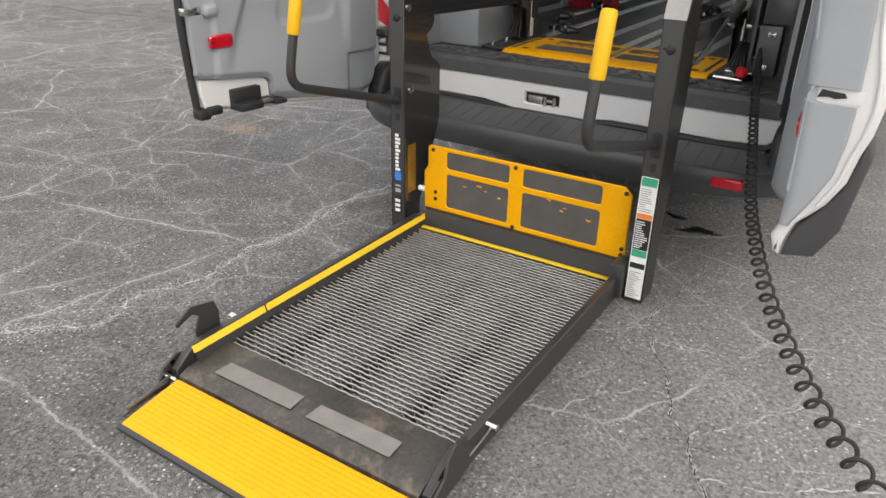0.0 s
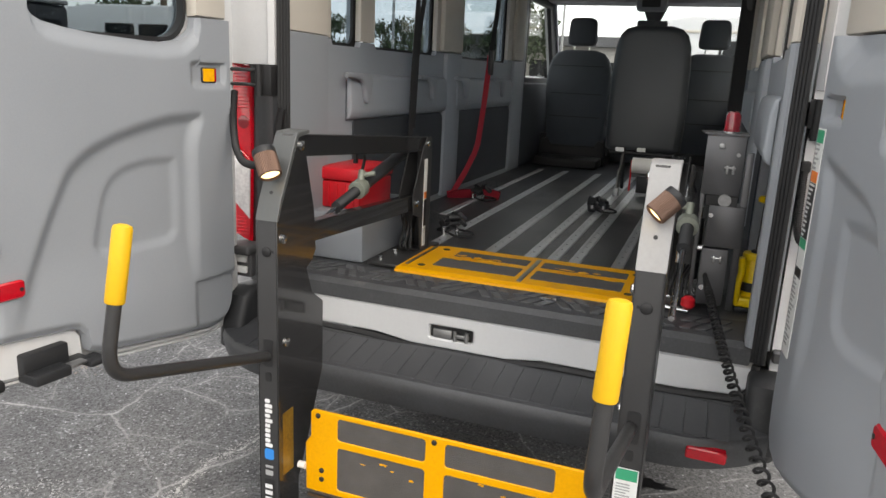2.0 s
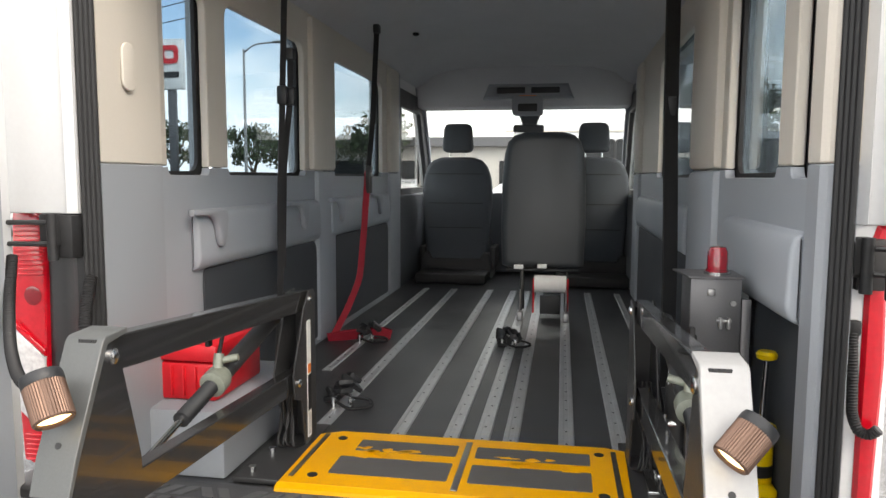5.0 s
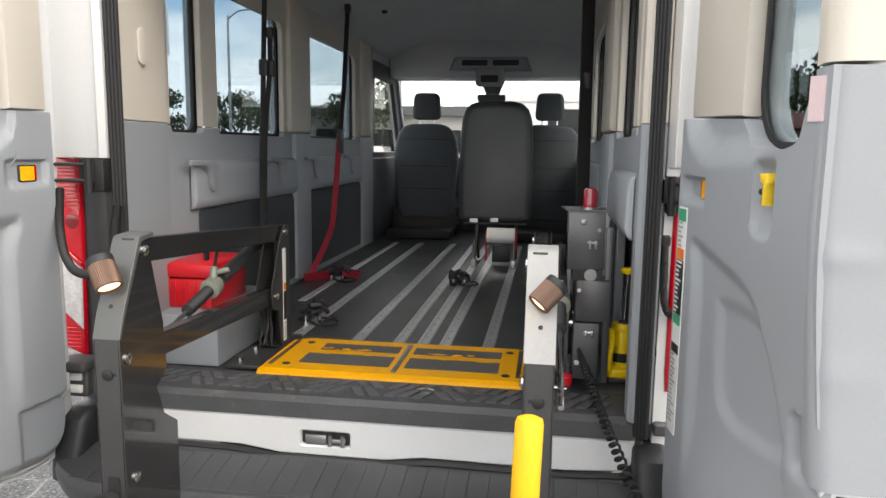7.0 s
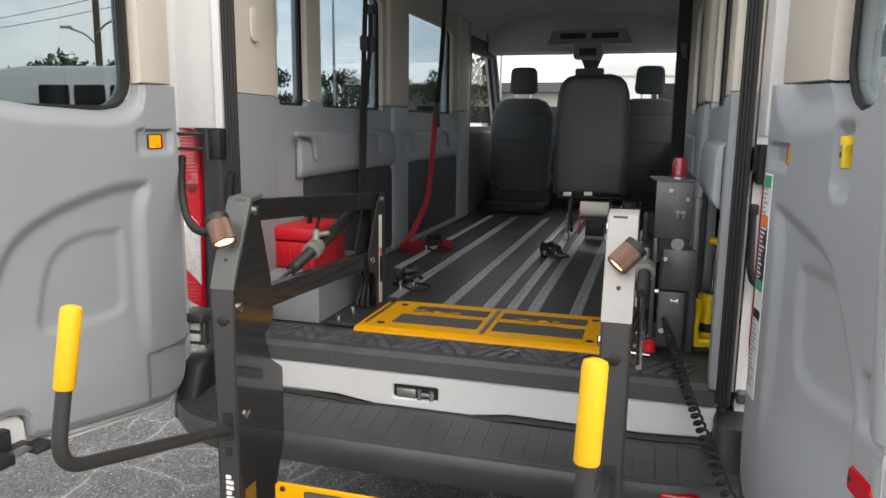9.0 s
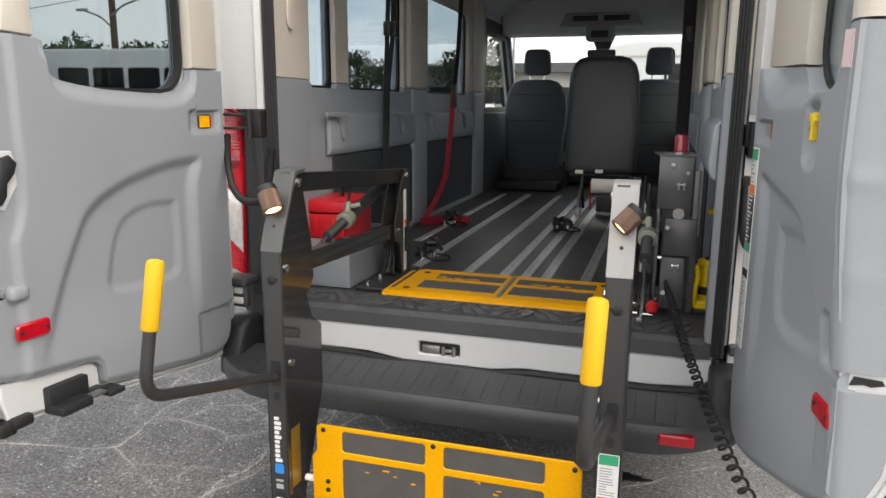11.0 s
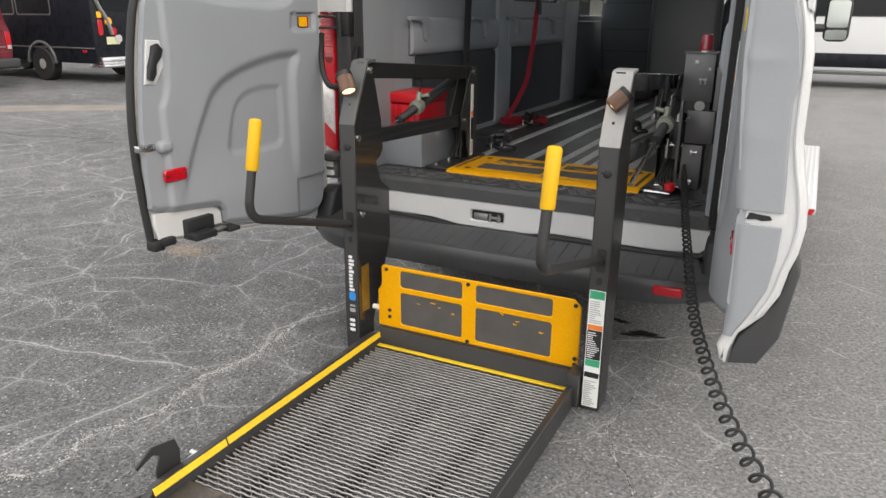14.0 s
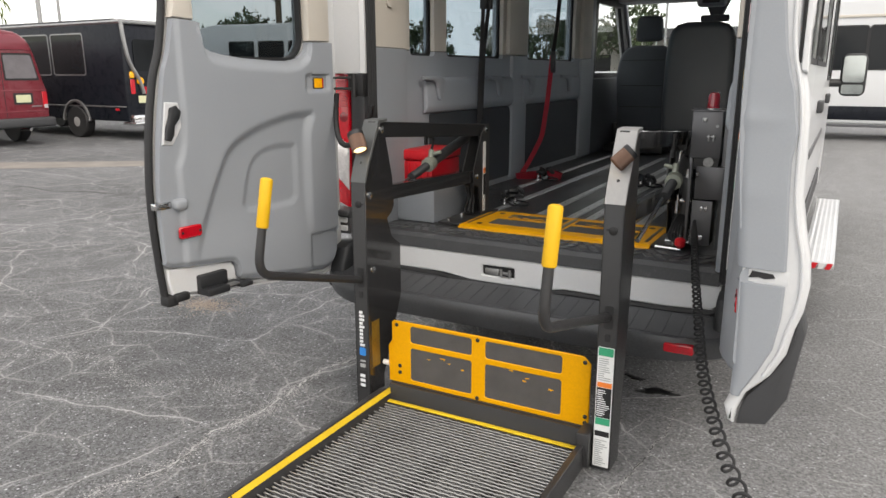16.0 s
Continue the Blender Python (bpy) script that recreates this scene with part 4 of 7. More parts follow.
def marker(pt, panel, ua, z, v, flip):
    mk = pt("marker", plate(B(), rrect(ua - 0.034, ua + 0.034, z - 0.026, z + 0.026, 0.006), "y", v - 0.004, v + 0.006, bev=0.003), INK, panel, "dark rim of the amber marker")
    a, b = (ua - 0.021, ua + 0.031) if not flip else (ua - 0.010, ua + 0.030)
    pt("lens", plate(B(), rrect(a, b, z - 0.022, z + 0.022, 0.003), "y", v + 0.006, v + 0.009), LENS_RED if flip else LENS_AMBER, mk, "dark red marker lens" if flip else "amber marker lens")
    pt("red_lens", plate(B(), rrect(ua - 0.031, a - 0.002, z - 0.022, z + 0.022, 0.002), "y", v + 0.006, v + 0.008), LENS_RED, mk, "thin red side lens")


def door_reflector(pt, panel, ur, zr, v):
    rf = pt("reflector", plate(B(), rrect(ur - 0.056, ur + 0.056, zr - 0.026, zr + 0.026, 0.014), "y", v, v + 0.014, bev=0.005), LENS_RED, panel, "red oblong door reflector")
    for k in (-0.042, 0.042):
        pt("screw", cyl(B(), (ur + k, v + 0.014, zr), (ur + k, v + 0.016, zr), 0.006, 8), INK, rf)


def ease(x):
    x = np.clip(x, 0.0, 1.0)
    return x * x * (3 - 2 * x)


def inside_by(poly, u, z):
    """Signed distance to a closed outline, positive inside."""
    best = np.full(u.shape, 1e9)
    odd = np.zeros(u.shape, bool)
    for (ax, az), (bx, bz) in zip(poly, poly[1:] + poly[:1]):
        dx, dz = bx - ax, bz - az
        k = np.clip(((u - ax) * dx + (z - az) * dz) / max(dx * dx + dz * dz, 1e-9), 0, 1)
        best = np.minimum(best, np.hypot(u - ax - k * dx, z - az - k * dz))
        if dz:
            odd ^= ((az > z) != (bz > z)) & (u < ax + (z - az) / dz * dx)
    return np.where(odd, best, -best)


def line(pts):
    xs, ys = [p[0] for p in pts], [p[1] for p in pts]
    return lambda x: np.interp(x, xs, ys)


def moulded(us, nz, low, top, height, taper=None, back=0.03, fixed=0.0):
    """A moulded panel: columns at us, each from low(u) to top(u), its face at height(u, z), closed round its rim."""
    us = np.asarray(us, float)
    r = np.linspace(0, 1, nz)
    u = np.repeat(us[:, None], nz, 1)
    z = low(us)[:, None] + (top(us) - low(us))[:, None] * r[None, :]
    if taper:
        u = u - np.clip((u - fixed) / (us[-1] - fixed), 0, 1) * taper(z)
    v = height(u, z)
    bm = B()
    vs = [[bm.verts.new((u[i, j], v[i, j], z[i, j])) for j in range(nz)] for i in range(len(us))]
    for i in range(len(us) - 1):
        for j in range(nz - 1):
            bm.faces.new((vs[i][j], vs[i + 1][j], vs[i + 1][j + 1], vs[i][j + 1]))
    rim = [vs[i][0] for i in range(len(us))] + [vs[-1][j] for j in range(1, nz)] + [vs[i][-1] for i in range(len(us) - 2, -1, -1)] + [vs[0][j] for j in range(nz - 2, 0, -1)]
    deep = [bm.verts.new((p.co.x, p.co.y - back, p.co.z)) for p in rim]
    n = len(rim)
    for i in range(n):
        bm.faces.new((rim[i], deep[i], deep[(i + 1) % n], rim[(i + 1) % n]))
    return bm


def spaced(a, b, step, *extra):
    n = int(round((b - a) / step))
    return np.unique(np.round(np.concatenate([np.linspace(a, b, n + 1), np.asarray(extra, float)]), 4))


def left_door():
    d = Vector((-0.098, -0.995, 0)).normalized()
    n = Vector((0.995, -0.098, 0)).normalized()
    pt = placed(basis((-0.985, -0.10, 0), d, n, (0, 0, 1)))  # u along the door, v inwards, z up
    WB, W0, W1 = 1.572, 0.215, 0.828
    skin = [(-0.035, 0.50), (0.03, 0.478), (0.10, 0.468), (0.16, 0.472), (0.70, 0.540), (0.98, 0.572), (1.045, 0.60), (1.055, 0.66), (1.064, 0.80), (1.070, 0.95), (1.066, 1.08), (1.048, 1.25), (1.030, 1.38), (1.000, 1.51), (0.970, 1.58), (0.952, 1.66), (0.936, 1.77), (0.90, 2.50), (-0.035, 2.55)]
    hole = rrect(W0, W1, WB, 2.33, (0.10, 0.10, 0.05, 0.05), 6)
    shell = pt("rear_door", plate(B(), skin, "y", -0.052, -0.022, holes=[hole], bev=0.010, seg=2), WHITE, van, "white rear door, swung wide open")
    pt("outer_skin", plate(B(), [(0.03, 0.50), (1.0, 0.62), (1.02, 0.9), (0.96, 1.5), (0.88, 2.45), (0.03, 2.5)], "y", -0.064, -0.054, holes=[hole], bev=0.004, seg=2), WHITE, shell)
    # moulded inner panel: arch, sunken pad, lock strip, marker recess, rolled window lip
    arch_o = smooth2d([(0.252, 0.60), (0.250, 0.80), (0.245, 1.20), (0.232, 1.262), (0.20, 1.312), (0.336, 1.306), (0.454, 1.284), (0.563, 1.256), (0.660, 1.216), (0.724, 1.168), (0.762, 1.100), (0.805, 1.02), (0.86, 0.90), (0.92, 0.75), (0.95, 0.60), (0.60, 0.58)], 0.03, 4)
    pad_o = smooth2d([(0.318, 1.165), (0.43, 1.172), (0.535, 1.150), (0.588, 1.105), (0.615, 1.03), (0.640, 0.925), (0.622, 0.898), (0.50, 0.890), (0.345, 0.893), (0.316, 0.92), (0.312, 1.04), (0.315, 1.14)], 0.035, 4)
    field_o = [(0.995, 0.50), (0.975, 0.80), (0.975, 1.13), (0.955, 1.17), (0.940, 1.22), (0.928, 1.36), (0.930, 1.43), (0.93, 1.80), (-0.1, 1.80), (-0.1, 0.40), (1.0, 0.40)]
    top = line([(0.055, 1.645), (W0 - 0.018, 1.645), (W0 - 0.010, 1.61), (W0 + 0.01, WB + 0.02), (W0 + 0.05, WB - 0.005), (W0 + 0.14, WB - 0.018), (0.60, 1.566), (0.70, 1.578), (0.765, 1.590), (0.792, 1.604), (0.806, 1.630), (0.812, 1.66), (0.816, 1.703), (1.072, 1.712)])
    low = line([(0.055, 0.615), (0.060, 0.575), (0.075, 0.540), (0.10, 0.520), (0.15, 0.512), (0.68, 0.590), (0.698, 0.600), (0.706, 0.655), (0.725, 0.679), (0.76, 0.689), (1.04, 0.716), (1.072, 0.735)])

    def face(u, z):
        h = np.full(u.shape, 0.042)
        h -= 0.024 * ease(0.5 + inside_by(arch_o, u, z) / 0.052) * ease((z - 0.66) / 0.28)
        h -= 0.011 * ease(0.5 + inside_by(pad_o, u, z) / 0.036)
        h -= 0.013 * ease(0.5 - inside_by(field_o, u, z) / 0.026)
        h -= 0.022 * ease(1 - (top(u) - z) / 0.055) * (u > W0 - 0.02) * (u < W1 + 0.01)
        h -= 0.016 * ease((u - 0.075) / 0.012) * ease((0.250 - u) / 0.030) * ease((1.500 - z) / 0.010) * ease((z - 1.405) / 0.032)
        h -= 0.014 * ease((0.722 - z) / 0.012) * ease((0.262 - u) / 0.03)
        h -= 0.016 * ease(1 - (z - low(u)) / 0.025)
        return h

    us = spaced(0.055, 1.072, 0.0085, 0.058, 0.197, 0.205, 0.225, 0.698, 0.702, 0.706, 0.770, 0.786, 0.799, 0.803, 0.809, 0.812, 0.814, 0.816)
    panel = pt("inner_panel", moulded(us, 132, low, top, face, line([(0.60, 0.022), (0.70, 0.010), (0.80, 0.003), (0.95, 0.0), (1.08, 0.006), (1.25, 0.026), (1.36, 0.044), (1.51, 0.074), (1.58, 0.103), (1.66, 0.121), (1.72, 0.134)]), 0.03, 0.80), GREY, shell, "grey moulded plastic inner panel with a sunken arch")
    up = [(0.055, 1.65), (W0 - 0.015, 1.65), (W0 - 0.015, 2.28), (W0 + 0.05, 2.35), (W1 - 0.05, 2.35), (W1 + 0.012, 2.28), (W1 + 0.012, 1.711), (0.943, 1.717), (0.930, 1.80), (0.88, 2.45), (0.055, 2.5)]
    pt("upper_panel", plate(B(), up, "y", -0.022, 0.032, bev=0.014, seg=2), BEIGE, shell, "beige upper door trim")
    gl = pt("door_window", plate(B(), rrect(W0 - 0.03, W1 + 0.03, WB - 0.03, 2.36, 0.08), "y", -0.048, -0.044), GLASS_TINT, shell, "dark tinted rear door glass")
    pt("window_seal", plate(B(), rrect(W0 - 0.012, W1 + 0.012, WB - 0.014, 2.345, (0.11, 0.11, 0.06, 0.06), 6), "y", -0.042, -0.012, holes=[rrect(W0 + 0.002, W1 - 0.002, WB + 0.001, 2.325, (0.10, 0.10, 0.05, 0.05), 6)]), RUBBER, gl, "black rubber window seal")
    marker(pt, panel, 0.150, 1.455, 0.028, False)
    door_reflector(pt, panel, 0.955, 0.862, 0.040)
    bmx = B()
    sweep(bmx, round_path([(0.905, -0.02, 2.5), (0.946, -0.02, 1.77), (0.964, -0.02, 1.654), (0.982, -0.02, 1.575), (1.013, -0.02, 1.50), (1.043, -0.02, 1.351), (1.060, -0.02, 1.241), (1.077, -0.02, 1.063), (1.079, -0.02, 0.92), (1.070, -0.02, 0.76), (1.064, -0.02, 0.68), (1.054, -0.02, 0.575)], 0.05, 4), rrect(-0.009, 0.009, -0.026, 0.012, 0.006, 2), up=(0, 1, 0))
    pt("edge_seal", bmx, RUBBER, shell, "black rubber edge seal")
    bmx = B()
    box(bmx, (1.020, -0.04, 0.552), (1.072, 0.02, 0.594), 0.008)
    box(bmx, (0.968, -0.01, 0.566), (1.036, 0.030, 0.602), 0.010)
    pt("seal_end", bmx, RUBBER, shell, "black rubber seal foot")
    hp = pt("handle_recess", plate(B(), [(1.040, 1.225), (0.99, 1.222), (0.945, 1.29), (0.943, 1.35), (0.952, 1.388), (1.012, 1.392)], "y", 0.022, 0.0345, bev=0.003), WHITE, panel, "white recess of the door lock")
    pt("lock_lever", plate(B(), [(1.031, 1.245), (1.008, 1.238), (0.991, 1.262), (0.986, 1.298), (0.961, 1.325), (0.951, 1.355), (0.971, 1.378), (0.998, 1.37), (1.008, 1.33), (1.024, 1.29)], "y", 0.032, 0.054, bev=0.008, seg=2), BLACK, hp, "black lock lever")
    lt2 = pt("check_latch", box(B(), (1.020, 0.006, 0.968), (1.102, 0.034, 0.998), 0.006), CHROME, panel, "chrome door check latch")
    pt("latch_pad", box(B(), (0.956, 0.012, 0.958), (1.018, 0.060, 1.004), 0.016, 3), GREY, lt2)
    bmx = B()
    box(bmx, (0.772, -0.02, 0.588), (0.917, 0.034, 0.655), 0.006)
    box(bmx, (0.802, 0.0, 0.570), (0.917, 0.085, 0.602), 0.006)
    box(bmx, (0.717, 0.0, 0.574), (0.802, 0.055, 0.596), 0.006)
    box(bmx, (0.677, 0.02, 0.570), (0.742, 0.090, 0.590), 0.006)
    cbk = pt("catch_bracket", bmx, BLACK, shell, "black plastic catch bracket")
    pt("catch_pawl", box(B(), (0.747, 0.05, 0.588), (0.802, 0.082, 0.600), 0.004), STEEL, cbk, "dull steel pawl")
    pt("lower_panel", plate(B(), [(0.702, 0.556), (1.035, 0.596), (1.052, 0.66), (1.050, 0.712), (0.765, 0.686), (0.728, 0.676), (0.708, 0.651)], "y", -0.022, 0.006, bev=0.006), WHITE, shell, "white painted lower door corner")
    for z, r in ((0.0, 0.007), (0.016, 0.004)):
        pt("edge_bead", sweep(B(), round_path([(0.052, -0.012, 1.40), (0.056, -0.012, 0.62), (0.066, -0.012, 0.535 - z), (0.10, -0.012, 0.500 - z), (0.16, -0.012, 0.494 - z), (0.70, -0.012, 0.562 - z), (1.02, -0.012, 0.592 - z)], 0.05), circle(r, 6)), WHITE, shell)
    return shell


def right_door():
    d = Vector((0.1111, -0.9938, 0)).normalized()
    n = Vector((-0.9938, -0.1111, 0)).normalized()
    pt = placed(basis((0.958, -0.13, 0), d, n, (0, 0, 1)))
    WB, W0, W1 = 1.572, 0.485, 0.845
    skin = [(0.03, 0.43), (0.10, 0.425), (0.50, 0.50), (0.88, 0.60), (0.915, 0.66), (0.915, 2.5), (0.03, 2.55)]
    hole = rrect(W0, W1, WB, 2.33, (0.12, 0.10, 0.05, 0.05), 6)
    shell = pt("rear_door", plate(B(), skin, "y", -0.135, -0.085, holes=[hole], bev=0.015, seg=3), WHITE, van, "white rear door, swung wide open")
    # moulded inner panel: shoulder under the window, arch, sunken pad, lever slot, pull scoop
    arch_o = smooth2d([(0.335, 0.55), (0.330, 1.20), (0.315, 1.275), (0.29, 1.328), (0.40, 1.314), (0.50, 1.297), (0.585, 1.284), (0.648, 1.262), (0.692, 1.228), (0.722, 1.16), (0.752, 1.05), (0.80, 0.92), (0.84, 0.75), (0.86, 0.55)], 0.03, 4)
    pad_o = smooth2d([(0.455, 1.205), (0.55, 1.216), (0.64, 1.212), (0.70, 1.198), (0.735, 1.165), (0.765, 1.10), (0.800, 1.01), (0.785, 0.975), (0.66, 0.955), (0.54, 0.948), (0.478, 0.975), (0.462, 1.03), (0.455, 1.12)], 0.035, 4)
    slot_o = rrect(0.655, 0.748, 1.388, 1.60, 0.028)
    top = line([(0.17, 1.634), (0.470, 1.624), (0.482, 1.615), (0.50, 1.598), (0.522, 1.583), (0.565, 1.565), (0.60, 1.559), (0.78, 1.558), (0.82, 1.566), (0.842, 1.58), (0.852, 1.62), (0.860, 1.683), (0.936, 1.689)])
    low = line([(0.17, 0.60), (0.185, 0.525), (0.22, 0.49), (0.30, 0.485), (0.45, 0.52), (0.75, 0.60), (0.90, 0.655), (0.936, 0.69)])
    shoulder = line([(0.17, 1.70), (0.185, 1.64), (0.205, 1.59), (0.24, 1.55), (0.305, 1.52), (0.374, 1.508), (0.61, 1.517), (0.655, 1.526), (0.72, 1.548), (0.79, 1.557), (0.94, 1.70)])

    def face(u, z):
        lean = -0.040 * ease((u - 0.30) / 0.62) * ease((1.45 - z) / 0.60)
        h = lean
        h = h - 0.020 * ease(0.5 + inside_by(arch_o, u, z) / 0.05) * ease((z - 0.66) / 0.25)
        h = h - 0.012 * ease(0.5 + inside_by(pad_o, u, z) / 0.045)
        h = h - 0.040 * ease((z - shoulder(u)) / 0.085)
        h = h - 0.020 * ease(0.5 + inside_by(slot_o, u, z) / 0.012) * ease((z - 1.36) / 0.09) * ease((1.545 - z) / 0.03)
        h = h - 0.022 * ease((u - 0.175) / 0.045) * ease((0.368 - u) / 0.012) * ease((1.490 - z) / 0.012) * ease((z - 1.418) / 0.022)
        h = h - 0.038 * ease((u - 0.826) / 0.030) * ease((1.098 - z) / 0.022) * ease((z - 0.965) / 0.05)
        h = h - 0.020 * ease(1 - (z - low(u)) / 0.03)
        return h

    us = spaced(0.17, 0.936, 0.0075, 0.466, 0.474, 0.478, 0.49, 0.846, 0.849, 0.855, 0.858)
    panel = pt("inner_panel", moulded(us, 150, low, top, face, None, 0.05), GREY, shell, "grey moulded plastic inner panel with a sunken arch")
    up = [(0.118, 1.640), (W0 - 0.014, 1.630), (W0 - 0.014, 2.28), (W0 + 0.05, 2.35), (W1 - 0.05, 2.35), (W1 + 0.014, 2.28), (W1 + 0.014, 1.690), (0.936, 1.694), (0.920, 2.45), (0.118, 2.5)]
    pt("upper_panel", plate(B(), up, "y", -0.085, -0.036, bev=0.010, seg=2), BEIGE, shell, "beige upper door trim")
    gl = pt("door_window", plate(B(), rrect(W0 - 0.03, W1 + 0.03, WB - 0.03, 2.36, 0.08), "y", -0.084, -0.080), GLASS_TINT, shell, "dark tinted rear door glass")
    pt("window_seal", plate(B(), rrect(W0 - 0.012, W1 + 0.012, WB - 0.014, 2.345, (0.13, 0.11, 0.06, 0.06), 6), "y", -0.080, -0.074, holes=[rrect(W0 + 0.003, W1 - 0.002, WB + 0.001, 2.325, (0.12, 0.10, 0.05, 0.05), 6)]), RUBBER, gl, "black rubber window seal")
    marker(pt, panel, 0.330, 1.460, -0.022, False)
    door_reflector(pt, panel, 0.865, 0.872, -0.046)
    pt("recess_lever", lathe(B(), [(0.030, 0), (0.030, 0.006), (0.020, 0.012)], Matrix.Translation((0.873, -0.070, 1.024)) @ pose(0, 0, 0, -90, 0, 20) @ Matrix.Diagonal((0.6, 1.15, 1, 1)), 18), INK, panel, "dark oval pull in the scoop")
    lv = pt("release_lever", plate(B(), [(0.694, 1.496), (0.694, 1.512), (0.730, 1.514), (0.730, 1.496), (0.724, 1.490), (0.721, 1.452), (0.708, 1.450), (0.709, 1.492)], "y", -0.016, 0.004, bev=0.004, seg=2), TAPE, panel, "yellow release lever")
    pt("lever_catch", box(B(), (0.668, -0.020, 1.470), (0.704, -0.006, 1.482), 0.003), INK, lv)
    pt("warning_tag", plate(B(), [(0.868, 1.604), (0.920, 1.602), (0.918, 1.674), (0.868, 1.677)], "y", 0.0008, 0.0028), PINK, panel, "pink warning tag")
    lab = pt("label_strip", plate(B(), rrect(0.188, 0.255, 0.80, 1.408, 0.004), "y", 0.0008, 0.0028), PAPER, panel, "white safety label strip")
    for z0, z1, mm in ((1.372, 1.404, GREEN), (1.272, 1.300, ORANGE), (1.125, 1.270, INK), (1.098, 1.123, GREEN), (1.02, 1.045, INK)):
        pt("label_band", plate(B(), rrect(0.192, 0.251, z0, z1, 0.002), "y", 0.003, 0.004), mm, lab)
    rr = random.Random(7)
    for z0, z1, mm in ((1.305, 1.368, GREYINK), (1.130, 1.265, WHITEINK), (0.83, 1.012, GREYINK)):
        z = z0
        while z < z1:
            pt("print_bar", plate(B(), rrect(0.196, 0.215 + 0.032 * rr.random(), z, z + 0.0055, 0.001), "y", 0.0041, 0.0048), mm, lab)
            z += 0.012
    pt("lower_bead", sweep(B(), round_path([(0.15, -0.055, 0.46), (0.30, -0.055, 0.468), (0.60, -0.075, 0.545), (0.91, -0.085, 0.650)], 0.05), circle(0.010, 6)), WHITE, shell)
    # free end: trim rolled round the corner, white pressing, dark cladding
    pe = placed(basis((1.062, -1.062, 0), Vector((1, -0.03, 0)).normalized(), Vector((-0.03, -1, 0)).normalized(), (0, 0, 1)))
    left = line([(0.60, 0.040), (0.72, 0.037), (0.92, 0.030), (1.14, 0.012), (1.29, 0.0), (1.43, -0.007), (1.70, -0.006), (2.45, -0.02)])
    right = line([(0.60, 0.062), (0.63, 0.072), (0.69, 0.104), (0.77, 0.138), (0.86, 0.150), (0.94, 0.151), (1.06, 0.146), (1.18, 0.137), (1.28, 0.132), (1.31, 0.136), (1.355, 0.141), (1.40, 0.133), (1.456, 0.124), (1.50, 0.110), (1.56, 0.096), (1.68, 0.080), (2.45, 0.060)])

    def rolled(z0, z1, n):
        bm = B()
        rows = []
        for i in range(n + 1):
            z = z0 + (z1 - z0) * i / n
            l, r = float(left(z)), float(right(z))
            swell = 0.004 * math.exp(-((z - 1.385) / 0.02) ** 2) + 0.003 * math.exp(-((z - 1.19) / 0.03) ** 2)
            k = min(0.032, (r - l) * 0.6)
            sec = [(l + 0.004, -0.075)] + [(l + k * (1 - math.cos(a)), -k * (1 - math.sin(a)) + swell * math.sin(a)) for a in [math.pi / 2 * j / 6 for j in range(7)]]
            sec += [(l + k + (r - l - k) * f, swell * (1 - f)) for f in (0.25, 0.5, 0.75)] + [(r - 0.006, 0.0), (r, -0.006), (r, -0.045)]
            rows.append([bm.verts.new((x, y, z)) for x, y in sec])
        for a, b in zip(rows, rows[1:]):
            for j in range(len(a) - 1):
                bm.faces.new((a[j], a[j + 1], b[j + 1], b[j]))
            bm.faces.new((a[-1], a[0], b[0], b[-1]))
        bm.faces.new(rows[0][::-1])
        bm.faces.new(rows[-1])
        return bm

    pe("edge_trim", rolled(0.615, 0.948, 26), GREY, shell, "grey plastic trim on the door edge")
    pe("edge_trim", rolled(0.990, 1.688, 56), GREY, shell, "grey plastic trim on the door edge")
    pe("edge_trim", rolled(1.694, 2.45, 16), BEIGE, shell, "beige upper trim on the door edge")
    white = [(0.055, 2.45), (0.108, 2.45), (0.116, 1.75), (0.122, 1.60), (0.130, 1.54), (0.148, 1.475), (0.160, 1.40), (0.164, 1.29), (0.166, 1.19), (0.182, 1.10), (0.200, 1.03), (0.208, 0.95), (0.200, 0.88), (0.185, 0.83), (0.172, 0.755), (0.138, 0.686), (0.080, 0.622), (0.062, 0.57), (0.056, 0.522), (0.038, 0.53), (0.026, 0.575), (0.050, 0.63), (0.06, 0.70), (0.055, 1.2)]
    pe("pressed_edge", plate(B(), white, "y", -0.080, -0.012, bev=0.014, seg=3), WHITE, shell, "white pressed-steel door edge")
    pe("edge_gasket", box(B(), (0.120, -0.05, 1.525), (0.130, -0.008, 2.45), 0.002), RUBBER, shell, "black gasket along the outer door edge")
    pe("gasket_rim", plate(B(), [(0.128, 2.45), (0.140, 2.45), (0.142, 1.60), (0.146, 1.50), (0.130, 1.508), (0.128, 1.522)], "y", -0.06, -0.006, bev=0.003), WHITE, shell)
    crease = [(w - 0.016, -0.010, z) for w, z in white[2:16]]
    pe("edge_crease", sweep(B(), round_path(crease, 0.05, 4), circle(0.006, 8)), WHITE, shell)
    lk = pe("lock_plate", box(B(), (0.040, -0.03, 0.950), (0.158, -0.010, 0.988), 0.003), WHITE, shell, "white painted gap of the door lock")
    pe("lock_jaw", plate(B(), [(0.058, 0.962), (0.066, 0.982), (0.118, 0.978), (0.124, 0.968), (0.098, 0.962), (0.085, 0.966)], "y", -0.010, -0.007), INK, lk, "dark worn lock jaw")
